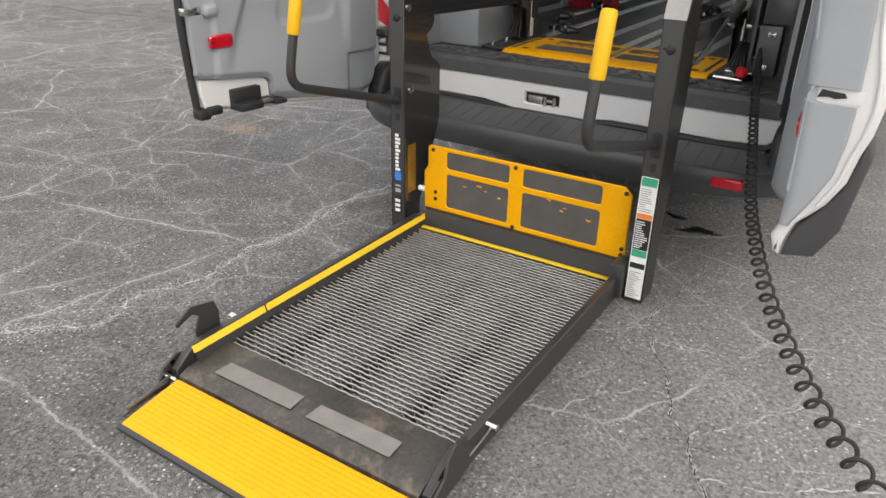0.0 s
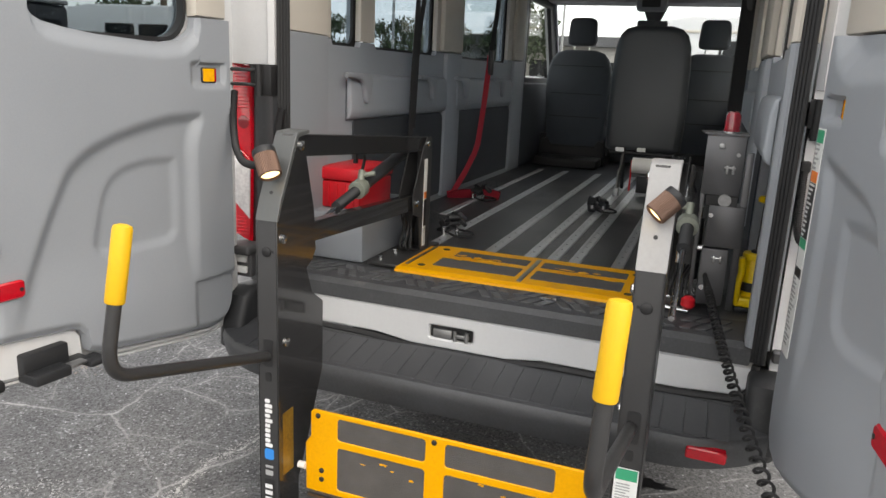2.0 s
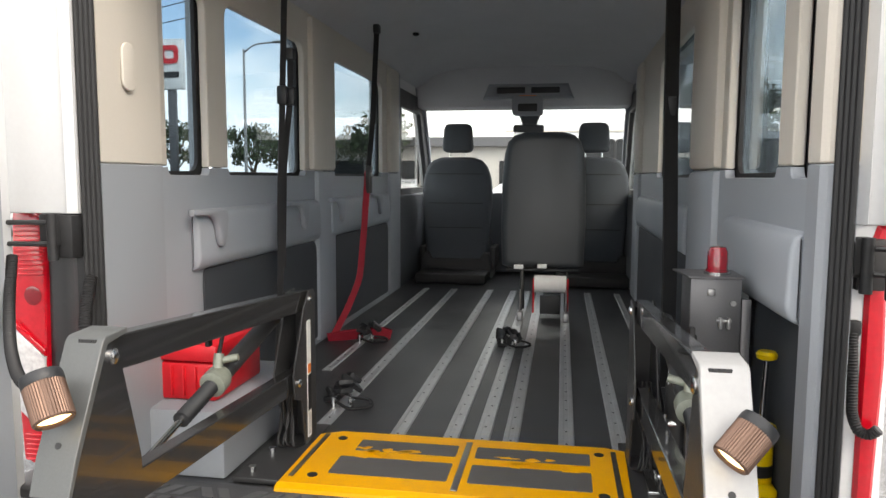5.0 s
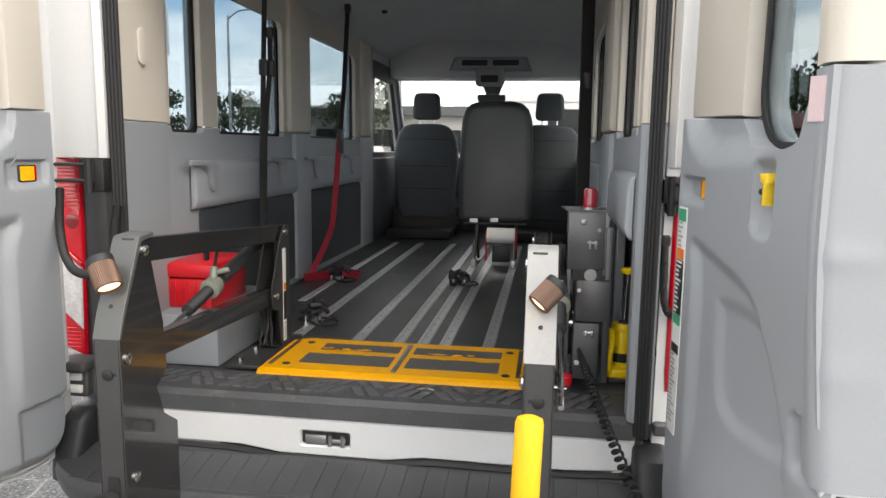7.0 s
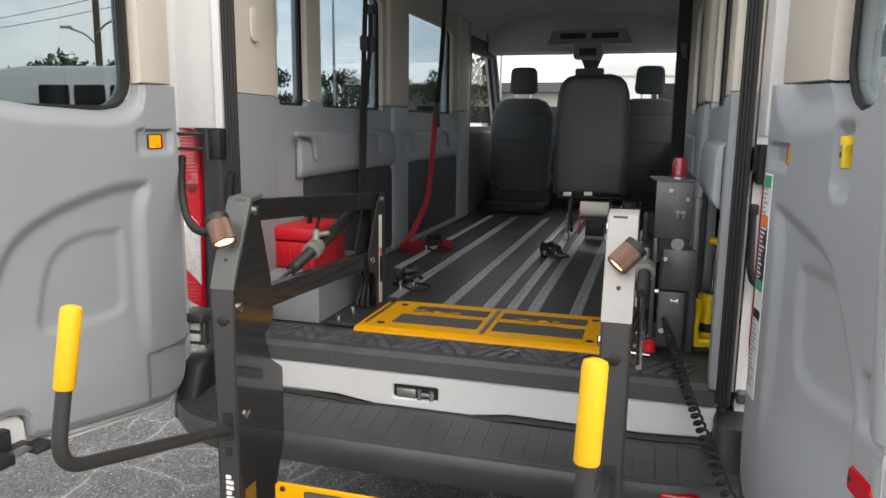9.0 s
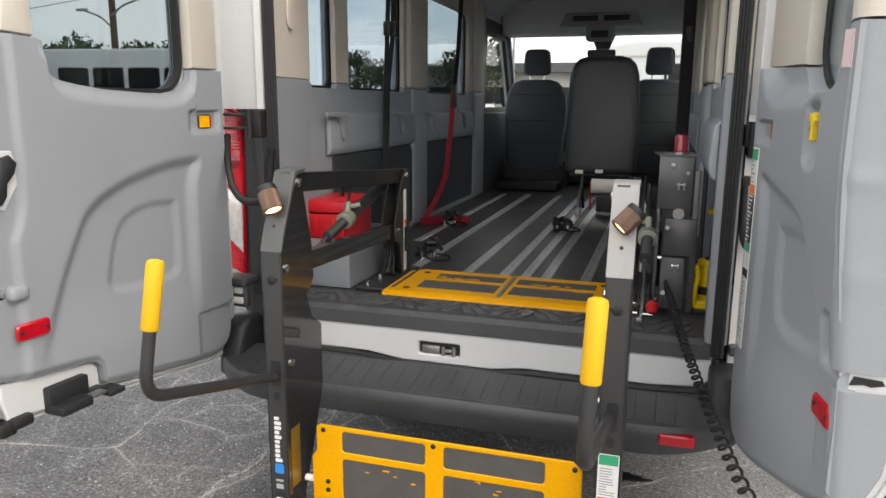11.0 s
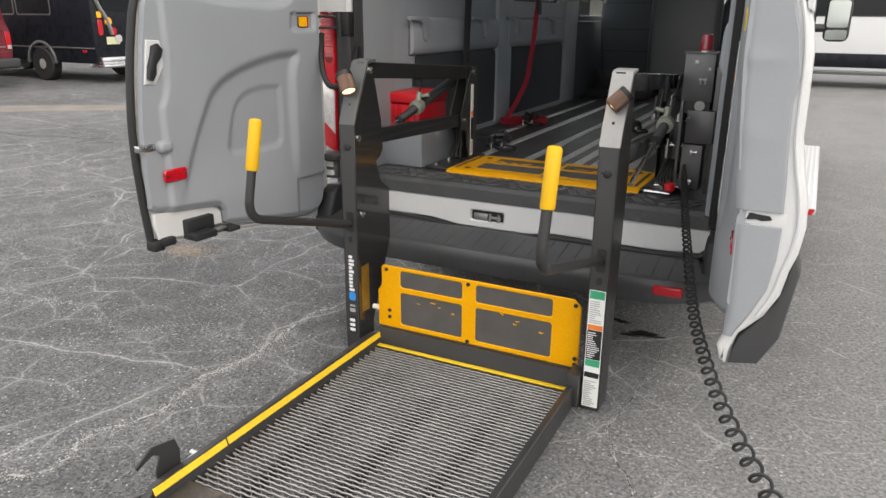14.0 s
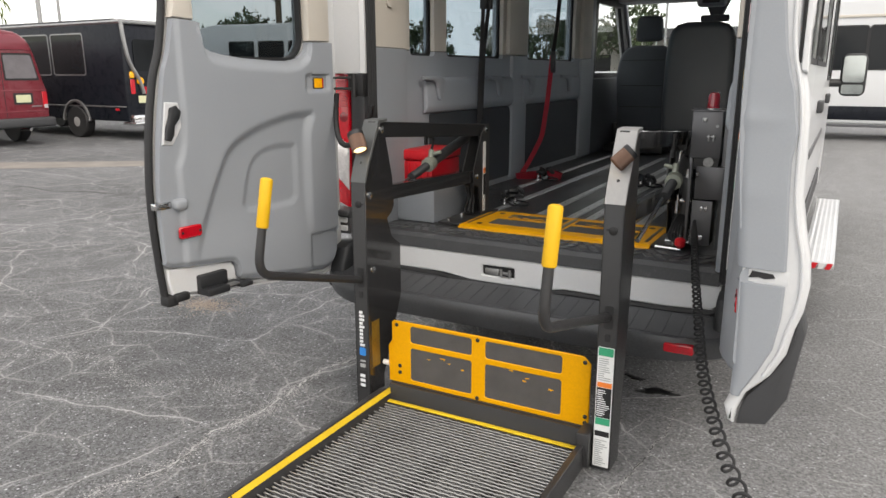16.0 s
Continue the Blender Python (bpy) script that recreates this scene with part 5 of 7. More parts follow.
    dark = [(0.182, 0.868), (0.196, 0.872), (0.212, 0.816), (0.204, 0.755), (0.186, 0.621), (0.140, 0.532), (0.060, 0.516), (0.066, 0.56), (0.082, 0.61), (0.12, 0.66), (0.163, 0.73), (0.178, 0.79)]
    pe("lower_cladding", plate(B(), dark, "y", -0.13, -0.028, bev=0.010, seg=2), DKPLASTIC, shell, "dark grey lower cladding")
    return shell


left_door()
right_door()

# outside right: running board, mirror
bm = B()
box(bm, (1.17, 1.60, 0.36), (1.345, 4.1, 0.40), 0.006)
rb = part("running_board", bm, ALU, van, "ribbed aluminium running board")
bm = B()
for k in range(5):
    box(bm, (1.19 + k * 0.032, 1.61, 0.40), (1.203 + k * 0.032, 4.09, 0.404))
each("board_rib", bm, WHITEINK, rb)
for i, x in enumerate((1.175, 1.215, 1.255, 1.295)):
    part("reflective_band", plate(B(), [(x, 0.362), (x + 0.03, 0.362), (x + 0.045, 0.398), (x + 0.015, 0.398)], "y", 1.594, 1.60), RED if i % 2 else WHITEINK, rb)
bm = B()
plate(bm, rrect(1.215, 1.44, 1.275, 1.675, 0.06), "y", 5.0, 5.12, bev=0.03, seg=3)
tube(bm, [(1.10, 5.0, 1.40), (1.24, 5.05, 1.40)], 0.04, 10)
mir = part("side_mirror", bm, BLACK, van, "black door mirror")
part("mirror_glass", plate(B(), rrect(1.235, 1.42, 1.405, 1.655, 0.03), "y", 4.992, 4.999), MIRROR, mir, "mirror glass")
part("mirror_glass", plate(B(), rrect(1.235, 1.42, 1.295, 1.385, 0.02), "y", 4.992, 4.999), MIRROR, mir, "small wide-angle mirror glass")
outer_holes = [rrect(a, b, WZ0 - 0.03, WZ1 + 0.05, 0.06) for a, b in ((0.17, 1.40), (1.50, 3.25))] + [FRONT_WIN]
outline = side_outline(0.10)
flank = part("body_flank", plate(B(), outline, "x", 1.034, 1.130, holes=outer_holes, bev=0.03, seg=3), WHITE, van, "white painted outer flank of the van")
for h in outer_holes:
    ys, zs = [p[0] for p in h], [p[1] for p in h]
    ring = rrect(min(ys) - 0.03, max(ys) + 0.03, min(zs) - 0.03, max(zs) + 0.03, 0.07)
    part("window_surround", plate(B(), ring, "x", 1.128, 1.134, holes=[h]), RUBBER, flank, "black window surround")
    pane = part("outer_pane", plate(B(), h, "x", 1.114, 1.118), GLASS_CLEAR, flank, "clear flush side glass")
    pane.visible_shadow = False
for y0, y1, z0, z1, mt in ((2.35, 2.62, 1.235, 1.315, DKPLASTIC), (4.15, 4.40, 1.235, 1.315, DKPLASTIC), (1.75, 3.95, 0.985, 1.035, BOXGREY)):
    part("door_handle" if z0 > 1.1 else "slider_rail", plate(B(), rrect(y0, y1, z0, z1, 0.018), "x", 1.128, 1.165 if z0 > 1.1 else 1.140, bev=0.008, seg=2), mt, flank, "dark grey side door handle" if z0 > 1.1 else "grey sliding-door rail")
part("lower_moulding", plate(B(), rrect(1.66, 4.30, 0.52, 0.66, 0.02), "x", 1.128, 1.146, bev=0.008), DKPLASTIC, flank, "dark grey lower side moulding")

# ---- the wheelchair lift ----
lift = thing("wheelchair_lift", "black hydraulic wheelchair lift with yellow barriers, lowered to the ground", "wheelchair lift", (0.08, -0.6, 0))
ZP = 0.050
# sheen of the black coat, put into a lighter grey colour
GREY_SHEEN = mat("painted_grey_sheen", (0.10, 0.105, 0.105), 0.42, 0.3, var=0.12, scale=6, fine=260, bump=0.1, bscale=900)
bm = B()
PR, RW = 0.0215, 0.046
strand = [(-0.0021, -0.0065), (0.0021, -0.0065), (0.0021, 0.0055), (-0.0021, 0.0055)]
rows = int(1.12 / PR)
for j in range(rows + 1):
    y = -0.625 - j * PR
    pts, k, x = [], 0, -0.378 + (RW / 2 if j % 2 else 0)
    while x <= 0.527:
        up_ = k % 4 in (1, 2)
        pts.append((x, y + (PR * 0.03 if up_ else -PR * 0.03), ZP + (0.0008 if up_ else -0.0002)))
        if k % 4 == 1 and j < rows:
            sweep(bm, [(x, y, ZP - 0.002), (x + RW * 0.2, y - PR * 0.5, ZP - 0.008), (x + RW * 0.42, y - PR, ZP - 0.004)], [(-0.0009, -0.0014), (0.0009, -0.0014), (0.0009, 0.0014), (-0.0009, 0.0014)])
        x += RW * (0.34 if k % 2 else 0.16)
        k += 1
    sweep(bm, pts, strand, up=(0, -0.5, 0.86))
mesh_deck = part("mesh_deck", bm, MESH, lift, "worn galvanised expanded-metal deck", smooth=20)
for x in (-0.20, 0.075, 0.33):
    part("deck_beam", box(B(), (x - 0.016, -1.74, 0.012), (x + 0.016, -0.60, 0.042), 0.003), COAT, lift)
# side rails, back rail, transition plate
rail_prof = [(-0.555, 0.012), (-0.555, 0.100), (-0.60, 0.112), (-1.84, 0.106), (-1.885, 0.085), (-1.93, 0.05), (-1.93, 0.012)]
for x0, x1 in ((-0.412, -0.384), (0.540, 0.566)):
    part("side_rail", plate(B(), rail_prof, "x", x0, x1, bev=0.003), COAT, lift, "black steel side rail")
for ya, yb in ((-0.56, -1.548), (-1.556, -1.865)):
    part("rail_tape", plate(B(), [(-0.3760, 0.083), (-0.3722, 0.083), (-0.3790, 0.1055), (-0.3828, 0.1055)], "y", yb, ya), TAPE, lift, "scuffed yellow edge tape")
part("inner_web", plate(B(), [(-0.384, 0.03), (-0.362, 0.03), (-0.3705, 0.070), (-0.3825, 0.109), (-0.384, 0.109)], "y", -1.86, -0.565), COAT, lift)
part("back_plate", plate(B(), [(-0.612, 0.052), (-0.575, 0.058), (-0.560, 0.125), (-0.548, 0.125), (-0.56, 0.045), (-0.612, 0.04)], "x", -0.384, 0.540, bev=0.002), COAT, lift, "black steel back plate")
part("back_tape", box(B(), (-0.372, -0.606, 0.0545), (0.532, -0.584, 0.0605), 0.001), TAPE, lift, "yellow edge tape")
tp = part("transition_plate", plate(B(), [(-1.735, 0.060), (-1.90, 0.054), (-1.935, 0.040), (-1.945, 0.020), (-1.935, 0.018), (-1.735, 0.048)], "x", -0.372, 0.534, bev=0.002), DECK, lift, "scuffed bare steel transition plate")
for x0, x1 in ((-0.27, 0.045), (0.105, 0.40)):
    part("grip_pad", plate(B(), [(x0, -1.878), (x1, -1.878), (x1 - 0.004, -1.812), (x0 + 0.003, -1.814)], "z", 0.058, 0.0608), PADGREY, tp, "worn grey non-slip pad")
# outer flap, lying flat as a ramp
flap = part("outer_flap", plate(B(), [(-1.948, 0.040), (-1.955, 0.046), (-2.150, 0.016), (-2.165, 0.006), (-2.150, 0.003), (-1.955, 0.028)], "x", -0.352, 0.530, bev=0.001), YELLOW, lift, "yellow ribbed outer flap lying flat as a ramp")
for i in range(12):
    f = (i + 0.6) / 12.6
    y, z = -1.955 - 0.190 * f, 0.0445 - 0.0295 * f
    part("flap_rib", plate(B(), [(y - 0.0045, z - 0.002), (y - 0.0025, z + 0.0042), (y + 0.0025, z + 0.005), (y + 0.0045, z - 0.001)], "x", -0.34, 0.52), YELLOW, flap)
part("flap_edge", plate(B(), [(-2.15, 0.003), (-2.158, 0.016), (-2.170, 0.010), (-2.172, 0.002)], "x", -0.353, 0.531), COAT, flap, "dark worn flap edge")
for sx, x in ((-1, -0.392), (1, 0.556)):
    bm = B()
    plate(bm, [(-1.86, 0.015), (-1.855, 0.075), (-1.90, 0.088), (-1.955, 0.062), (-1.975, 0.02)], "x", x - 0.010 + sx * 0.022, x + sx * 0.022, bev=0.002)
    hp = part("hinge_plate", bm, COAT, lift, "black flap hinge plate")
    bm = B()
    for y, z in ((-1.885, 0.05), (-1.94, 0.035), (-1.92, 0.065)):
        bolt(bm, (x + sx * 0.022, y, z), (sx, 0, 0), 0.009, 0.008)
    each("bolt", bm, STEEL, hp)
    bm = B()
    cyl(bm, (x - 0.03, -1.95, 0.034), (x + 0.03, -1.95, 0.034), 0.009, 10)
    part("hinge_pin", bm, CHROME, hp, "bright hinge pin")
    # latch lever beside the rail
    bm = B()
    yl = -1.72 if sx < 0 else -1.80
    plate(bm, [(yl, 0.05), (yl - 0.09, 0.05), (yl - 0.095, 0.12), (yl - 0.075, 0.17), (yl - 0.10, 0.185), (yl - 0.16, 0.165), (yl - 0.165, 0.18), (yl - 0.10, 0.215), (yl - 0.01, 0.195), (yl + 0.005, 0.15)] if sx < 0
          else [(yl + 0.02, 0.05), (yl - 0.13, 0.03), (yl - 0.15, 0.07), (yl - 0.10, 0.10), (yl - 0.085, 0.15), (yl - 0.05, 0.175), (yl, 0.165), (yl + 0.02, 0.12)], "x", x + sx * 0.026, x + sx * 0.034, bev=0.002)
    part("flap_latch", bm, COAT, lift, "black hooked flap latch")
    bm = B()
    tube(bm, [(x + sx * 0.03, -1.88, 0.075), (x + sx * 0.03, -1.66, 0.095)], 0.004, 8)
    cyl(bm, (x + sx * 0.012, -1.655, 0.096), (x + sx * 0.045, -1.655, 0.096), 0.011, 10)
    part("linkage_rod", bm, CHROME, lift, "bright linkage rod")
    bm = B()
    tube(bm, [(x - sx * 0.004, -1.965, 0.03), (x - sx * 0.0, -2.11, 0.018)], 0.006, 8)
    plate(bm, [(-1.95, 0.045), (-2.09, 0.012), (-2.13, 0.004), (-1.96, 0.01)], "x", x - 0.004, x + 0.004)
    part("flap_brace", bm, DECK, lift, "rusty flap brace")
part("knee_post", box(B(), (0.535, -0.66, 0.02), (0.585, -0.56, 0.16), 0.006), COAT, lift)

# inner barrier plate
PX0, PX1, PZ0, PZ1, PY = -0.386, 0.542, 0.125, 0.420, -0.530


def pane_xz(fx0, fx1, fz0, fz1):
    return (PX0 + (PX1 - PX0) * fx0, PX0 + (PX1 - PX0) * fx1, PZ1 - (PZ1 - PZ0) * fz1, PZ1 - (PZ1 - PZ0) * fz0)


PADS = [pane_xz(0.105, 0.435, 0.055, 0.315), pane_xz(0.505, 0.872, 0.055, 0.315), pane_xz(0.105, 0.435, 0.405, 0.925), pane_xz(0.505, 0.872, 0.405, 0.925)]
bm = B()
o = [(PX0 - 0.018, PZ0), (PX1, PZ0), (PX1, PZ1 - 0.03), (PX1 - 0.03, PZ1), (PX0 + 0.01, PZ1), (PX0, PZ1 - 0.01), (PX0, PZ0 + 0.20), (PX0 - 0.02, PZ0 + 0.17)]
plate(bm, o, "y", PY, PY + 0.012, holes=[rrect(a, b, c, d, 0.012) for a, b, c, d in PADS], bev=0.003)
barrier = part("inner_barrier", bm, YELLOW, lift, "yellow inner barrier plate with worn grip panels")
for a, b, c, d in PADS:
    part("grip_panel", plate(B(), rrect(a - 0.002, b + 0.002, c - 0.002, d + 0.002, 0.012), "y", PY + 0.0035, PY + 0.0115), GRIT, barrier, "worn grey non-slip panel")
rnd = random.Random(11)
for k, (a, b, c, d) in enumerate(PADS[2:]):
    for i in range(5):
        cx, cz = a + (b - a) * (0.25 + 0.62 * rnd.random()), d - (0.004 + 0.05 * rnd.random() ** 2)
        part("paint_chip", plate(B(), wobble(cx, cz, 0.004 + 0.009 * rnd.random(), 0.0015 + 0.003 * rnd.random(), 9, 0.5, i + 20 * k), "y", PY + 0.002, PY + 0.006), YELLOW, barrier)
bm = B()
for fx, fz in ((0.03, 0.06), (0.467, 0.06), (0.975, 0.08), (0.045, 0.72), (0.045, 0.83), (0.985, 0.86), (0.985, 0.95), (0.467, 0.96)):
    x, z = PX0 + (PX1 - PX0) * fx, PZ1 - (PZ1 - PZ0) * fz
    lathe(bm, [(0.009, 0), (0.009, 0.003), (0.006, 0.005)], Matrix.Translation((x, PY, z)) @ pose(0, 0, 0, 90, 0, 0), 10)
each("bolt", bm, INK, barrier, "dark round bolt heads")
part("barrier_foot", plate(B(), [(PX0, 0.06), (PX1, 0.06), (PX1, 0.128), (PX0, 0.128)], "y", PY - 0.012, PY - 0.004, bev=0.001), COAT, lift, "black hinge strip of the barrier")
bm = B()
cyl(bm, (PX0 - 0.045, PY, PZ0 + 0.085), (PX0 - 0.018, PY, PZ0 + 0.085), 0.012, 12)
part("stop_roller", bm, PAPERROLL, barrier, "white plastic stop")

# towers with handrails, arms, cylinders
HAND = {-1: [(-0.485, -0.60, 0.612), (-0.488, -1.245, 0.795), (-0.470, -1.190, 1.128)], 1: [(0.622, -0.60, 0.625), (0.605, -1.250, 0.785), (0.615, -1.200, 1.128)]}
TOWER = [(-0.622, 0.010), (-0.622, 1.045), (-0.600, 1.11), (-0.512, 1.295), (-0.485, 1.300), (-0.462, 1.255), (-0.408, 1.05), (-0.398, 0.92), (-0.42, 0.89), (-0.455, 0.87), (-0.42, 0.78), (-0.350, 0.73), (-0.350, 0.49), (-0.43, 0.30), (-0.505, 0.14), (-0.505, 0.010)]
FACE = [(-0.622, 0.010), (-0.622, 1.045), (-0.600, 1.11), (-0.512, 1.295), (-0.470, 1.305), (-0.470, 1.300), (-0.506, 1.288), (-0.592, 1.108), (-0.614, 1.045), (-0.614, 0.010)]
for sgn, xi in ((-1, -0.447), (1, 0.588)):
    xo = xi + sgn * 0.074
    xa, xb = min(xi, xo), max(xi, xo)
    bm = B()
    for x in (xi, xo - sgn * 0.006):
        plate(bm, TOWER if x == xi else [p for p in TOWER if p[0] < -0.45], "x", x, x + sgn * 0.006, bev=0.0015)
    tower = part("tower", bm, GLOSSCOAT if sgn < 0 else COAT, lift, "black powder-coated lift tower")
    bm = B()
    plate(bm, FACE, "x", xa + 0.001, xb - 0.001, bev=0.002)
    part("tower_face", bm, COAT, tower)
    # pale plate on the sloping upper face; the left one paints the black coat's sheen
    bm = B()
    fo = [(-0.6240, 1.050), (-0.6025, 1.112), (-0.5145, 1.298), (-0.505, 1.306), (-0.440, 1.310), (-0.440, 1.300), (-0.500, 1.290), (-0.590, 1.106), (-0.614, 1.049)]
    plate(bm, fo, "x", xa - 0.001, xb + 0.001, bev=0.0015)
    part("upper_face", bm, PALE if sgn > 0 else GREY_SHEEN, tower, "pale upper face" if sgn > 0 else "upper face with its sheen painted grey")
    bm = B()
    for y, z in ((-0.488, 1.265), (-0.591, 0.992), (-0.577, 0.657)):
        lathe(bm, [(0.015, 0), (0.015, 0.005), (0.009, 0.009)], Matrix.Translation((xi, y, z)) @ pose(0, 0, 0, 0, 90 if sgn < 0 else -90, 0), 12)
    each("pivot_bolt", bm, CHROME, tower, "bright pivot bolts")
    bm = B()
    lathe(bm, [(0.016, 0), (0.016, 0.004), (0.012, 0.006)], Matrix.Translation(((xa + xb) / 2, -0.622, 0.955)) @ pose(0, 0, 0, 90, 0, 0), 8)
    lathe(bm, [(0.006, 0), (0.006, 0.003)], Matrix.Translation(((xa + xb) / 2, -0.592, 1.13)) @ pose(0, 0, 0, 68, 0, 0), 8)
    each("plug", bm, INK, tower)
    part("handrail_slot", plate(B(), rrect(xa + 0.022, xb - 0.018, 0.585, 0.675, 0.008), "y", -0.6245, -0.6215), INK, tower, "dark slot for the handrail")
    part("key_slot", plate(B(), rrect(xa + 0.028, xb - 0.026, 0.535, 0.565, 0.006), "y", -0.6245, -0.6215), INK, tower)
    # handrail
    rail = round_path(HAND[sgn], 0.075, 8)
    cut = len(rail)
    bm = B()
    tube(bm, rail, 0.0165, 14)
    hr = part("handrail", bm, COAT, lift, "bent black tubular handrail")
    bm = B()
    e, s = Vector(HAND[sgn][-1]), Vector(HAND[sgn][-2])
    d = (e - s).normalized()
    g0 = e - d * 0.165
    lathe(bm, [(0.0205, 0.0), (0.0225, 0.004), (0.0225, 0.168), (0.020, 0.176), (0.010, 0.180)], Matrix.Translation(g0) @ d.to_track_quat("Z", "Y").to_matrix().to_4x4(), 20)
    part("grip", bm, GRIP, hr, "yellow foam grip")
    # parallel arms and rear post
    yp, zt, zl = 0.548, 1.192, 0.945
    def arm(y0, z0, y1, z1, h, x0, x1):
        dv = Vector((y1 - y0, z1 - z0)).normalized()
        nv = Vector((-dv.y, dv.x)) * h / 2
        dd = dv * 0.03
        return plate(B(), [(y0 - dd.x + nv.x, z0 - dd.y + nv.y), (y1 + dd.x + nv.x, z1 + dd.y + nv.y), (y1 + dd.x - nv.x, z1 + dd.y - nv.y), (y0 - dd.x - nv.x, z0 - dd.y - nv.y)], "x", x0, x1, bev=0.003)
    s0, s1 = sorted((xi + sgn * 0.010, xi + sgn * 0.050))
    part("upper_arm", arm(-0.488, 1.265, yp, zt, 0.068, s0, s1), GLOSSCOAT, lift, "black upper parallel arm")
    part("lower_arm", arm(-0.591, 0.985, 0.44, zl, 0.068, s0, s1), GLOSSCOAT, lift, "black lower parallel arm")
    bm = B()
    post = [(0.50, 0.715), (0.60, 0.715), (0.60, 1.21), (0.585, 1.225), (0.545, 1.225), (0.50, 1.18), (0.40, 0.98), (0.41, 0.90), (0.47, 0.88)]
    for x in (xi - sgn * 0.004, xi + sgn * 0.060):
        plate(bm, post, "x", x, x + sgn * 0.006, bev=0.0015)
    box(bm, (min(xi, xi + sgn * 0.06), 0.585, 0.71), (max(xi, xi + sgn * 0.06), 0.597, 1.20))
    pst = part("mounting_post", bm, COAT, lift, "black mounting post on the van floor")
    bm = B()
    for y, z in ((0.548, 1.195), (0.44, 0.945)):
        lathe(bm, [(0.014, 0), (0.014, 0.005), (0.009, 0.009)], Matrix.Translation((xi - sgn * 0.004, y, z)) @ pose(0, 0, 0, 0, 90 if sgn < 0 else -90, 0), 12)
    each("pivot_bolt", bm, CHROME, pst)
    # lift cylinder
    cx = xi + sgn * 0.095
    p0, p1 = Vector((cx, -0.50, 0.90)), Vector((cx, 0.56, 1.165))
    d = (p1 - p0).normalized()
    bm = B()
    cyl(bm, p0 + d * 0.62, p1, 0.026, 18)
    cylr = part("lift_cylinder", bm, COAT, lift, "black hydraulic cylinder")
    part("rod", cyl(B(), p0, p0 + d * 0.55, 0.0085, 12), CHROME, cylr, "bright piston rod")
    bm = B()
    lathe(bm, [(0.0125 if i % 2 else 0.0215, 0.17 * i / 22) for i in range(23)], Matrix.Translation(p0 + d * 0.42) @ d.to_track_quat("Z", "Y").to_matrix().to_4x4(), 14)
    part("bellows", bm, BLACK, cylr, "black ribbed dust boot")
    bm = B()
    lathe(bm, [(0.022, 0), (0.036, 0.005), (0.036, 0.045), (0.03, 0.06), (0.026, 0.06)], Matrix.Translation(p0 + d * 0.58) @ d.to_track_quat("Z", "Y").to_matrix().to_4x4(), 18)
    q = p0 + d * 0.61
    cyl(bm, q, q + Vector((0, 0.02, 0.07)), 0.014, 10)
    cyl(bm, q + Vector((0, 0.02, 0.05)), q + Vector((-sgn * 0.05, 0.03, 0.06)), 0.010, 10)
    part("gland", bm, mat("grey_green_casting", (0.30, 0.32, 0.27), 0.5, 0.4, var=0.15) if sgn < 0 else bpy.data.materials["grey_green_casting"], cylr, "cast hose fitting")
    bm = B()
    tube(bm, round_path([q + Vector((0, 0.02, 0.07)), q + Vector((0, 0.05, 0.13)), q + Vector((0, -0.02, 0.14)), q + Vector((0, -0.02, 0.18))], 0.03), 0.006, 8)
    box(bm, q + Vector((-0.012, -0.035, 0.10)), q + Vector((0.0, -0.015, 0.20)), 0.002)
    part("hose", bm, RUBBER, cylr)
    # floor base and wiring at the foot of the post
    bm = B()
    box(bm, (min(xi - sgn * 0.02, xi + sgn * 0.12), 0.22, 0.706), (max(xi - sgn * 0.02, xi + sgn * 0.12), 0.70, 0.722), 0.003)
    bs = part("base_plate", bm, COAT, lift, "dark steel base plate")
    bm = B()
    for y in (0.27, 0.42, 0.66):
        bolt(bm, (xi + sgn * 0.08, y, 0.722), (0, 0, 1), 0.012, 0.016)
    each("bolt", bm, CHROME, bs)
    bm = B()
    rr = random.Random(5 + sgn)
    for k in range(6):
        a = Vector((xi + sgn * (0.02 + 0.012 * k), 0.53, 0.98))
        tube(bm, round_path([a, a + Vector((rr.uniform(-.02, .02), -0.06, -0.08)), a + Vector((rr.uniform(-.03, .03), -0.03, -0.17)), a + Vector((rr.uniform(-.02, .02), -0.09 - 0.02 * rr.random(), -0.245)), a + Vector((-sgn * 0.02, -0.02, -0.262))], 0.05, 4), 0.004, 6)
    each("cable", bm, RUBBER, lift, "bundle of thin black cables")
    # work lamp on the sloping face
    lc = Vector((0.634, -0.598, 1.207) if sgn > 0 else (-0.484, -0.612, 1.217))
    ld = Vector((-0.60, -0.34, -0.62) if sgn > 0 else (0.50, -0.30, -0.80)).normalized()
    lk = 0.86 if sgn > 0 else 1.0
    mm = Matrix.Translation(lc - ld * 0.042) @ ld.to_track_quat("Z", "Y").to_matrix().to_4x4() @ Matrix.Scale(lk, 4)
    t = B()
    NF = 88
    rings = []
    for rk, h in ((0.020, 0), (0.0335, 0.004), (0.0345, 0.012), (0.0345, 0.0135), (0.0345, 0.078), (0.031, 0.082), (0.028, 0.078)):
        rings.append([t.verts.new(((rk + (-0.0012 if (i % 2 and 0.013 < h < 0.08) else 0)) * math.cos(2 * math.pi * i / NF), (rk + (-0.0012 if (i % 2 and 0.013 < h < 0.08) else 0)) * math.sin(2 * math.pi * i / NF), h)) for i in range(NF)])
    for a, b in zip(rings, rings[1:]):
        for i in range(NF):
            t.faces.new((a[i], a[(i + 1) % NF], b[(i + 1) % NF], b[i]))
    t.faces.new(rings[0][::-1])
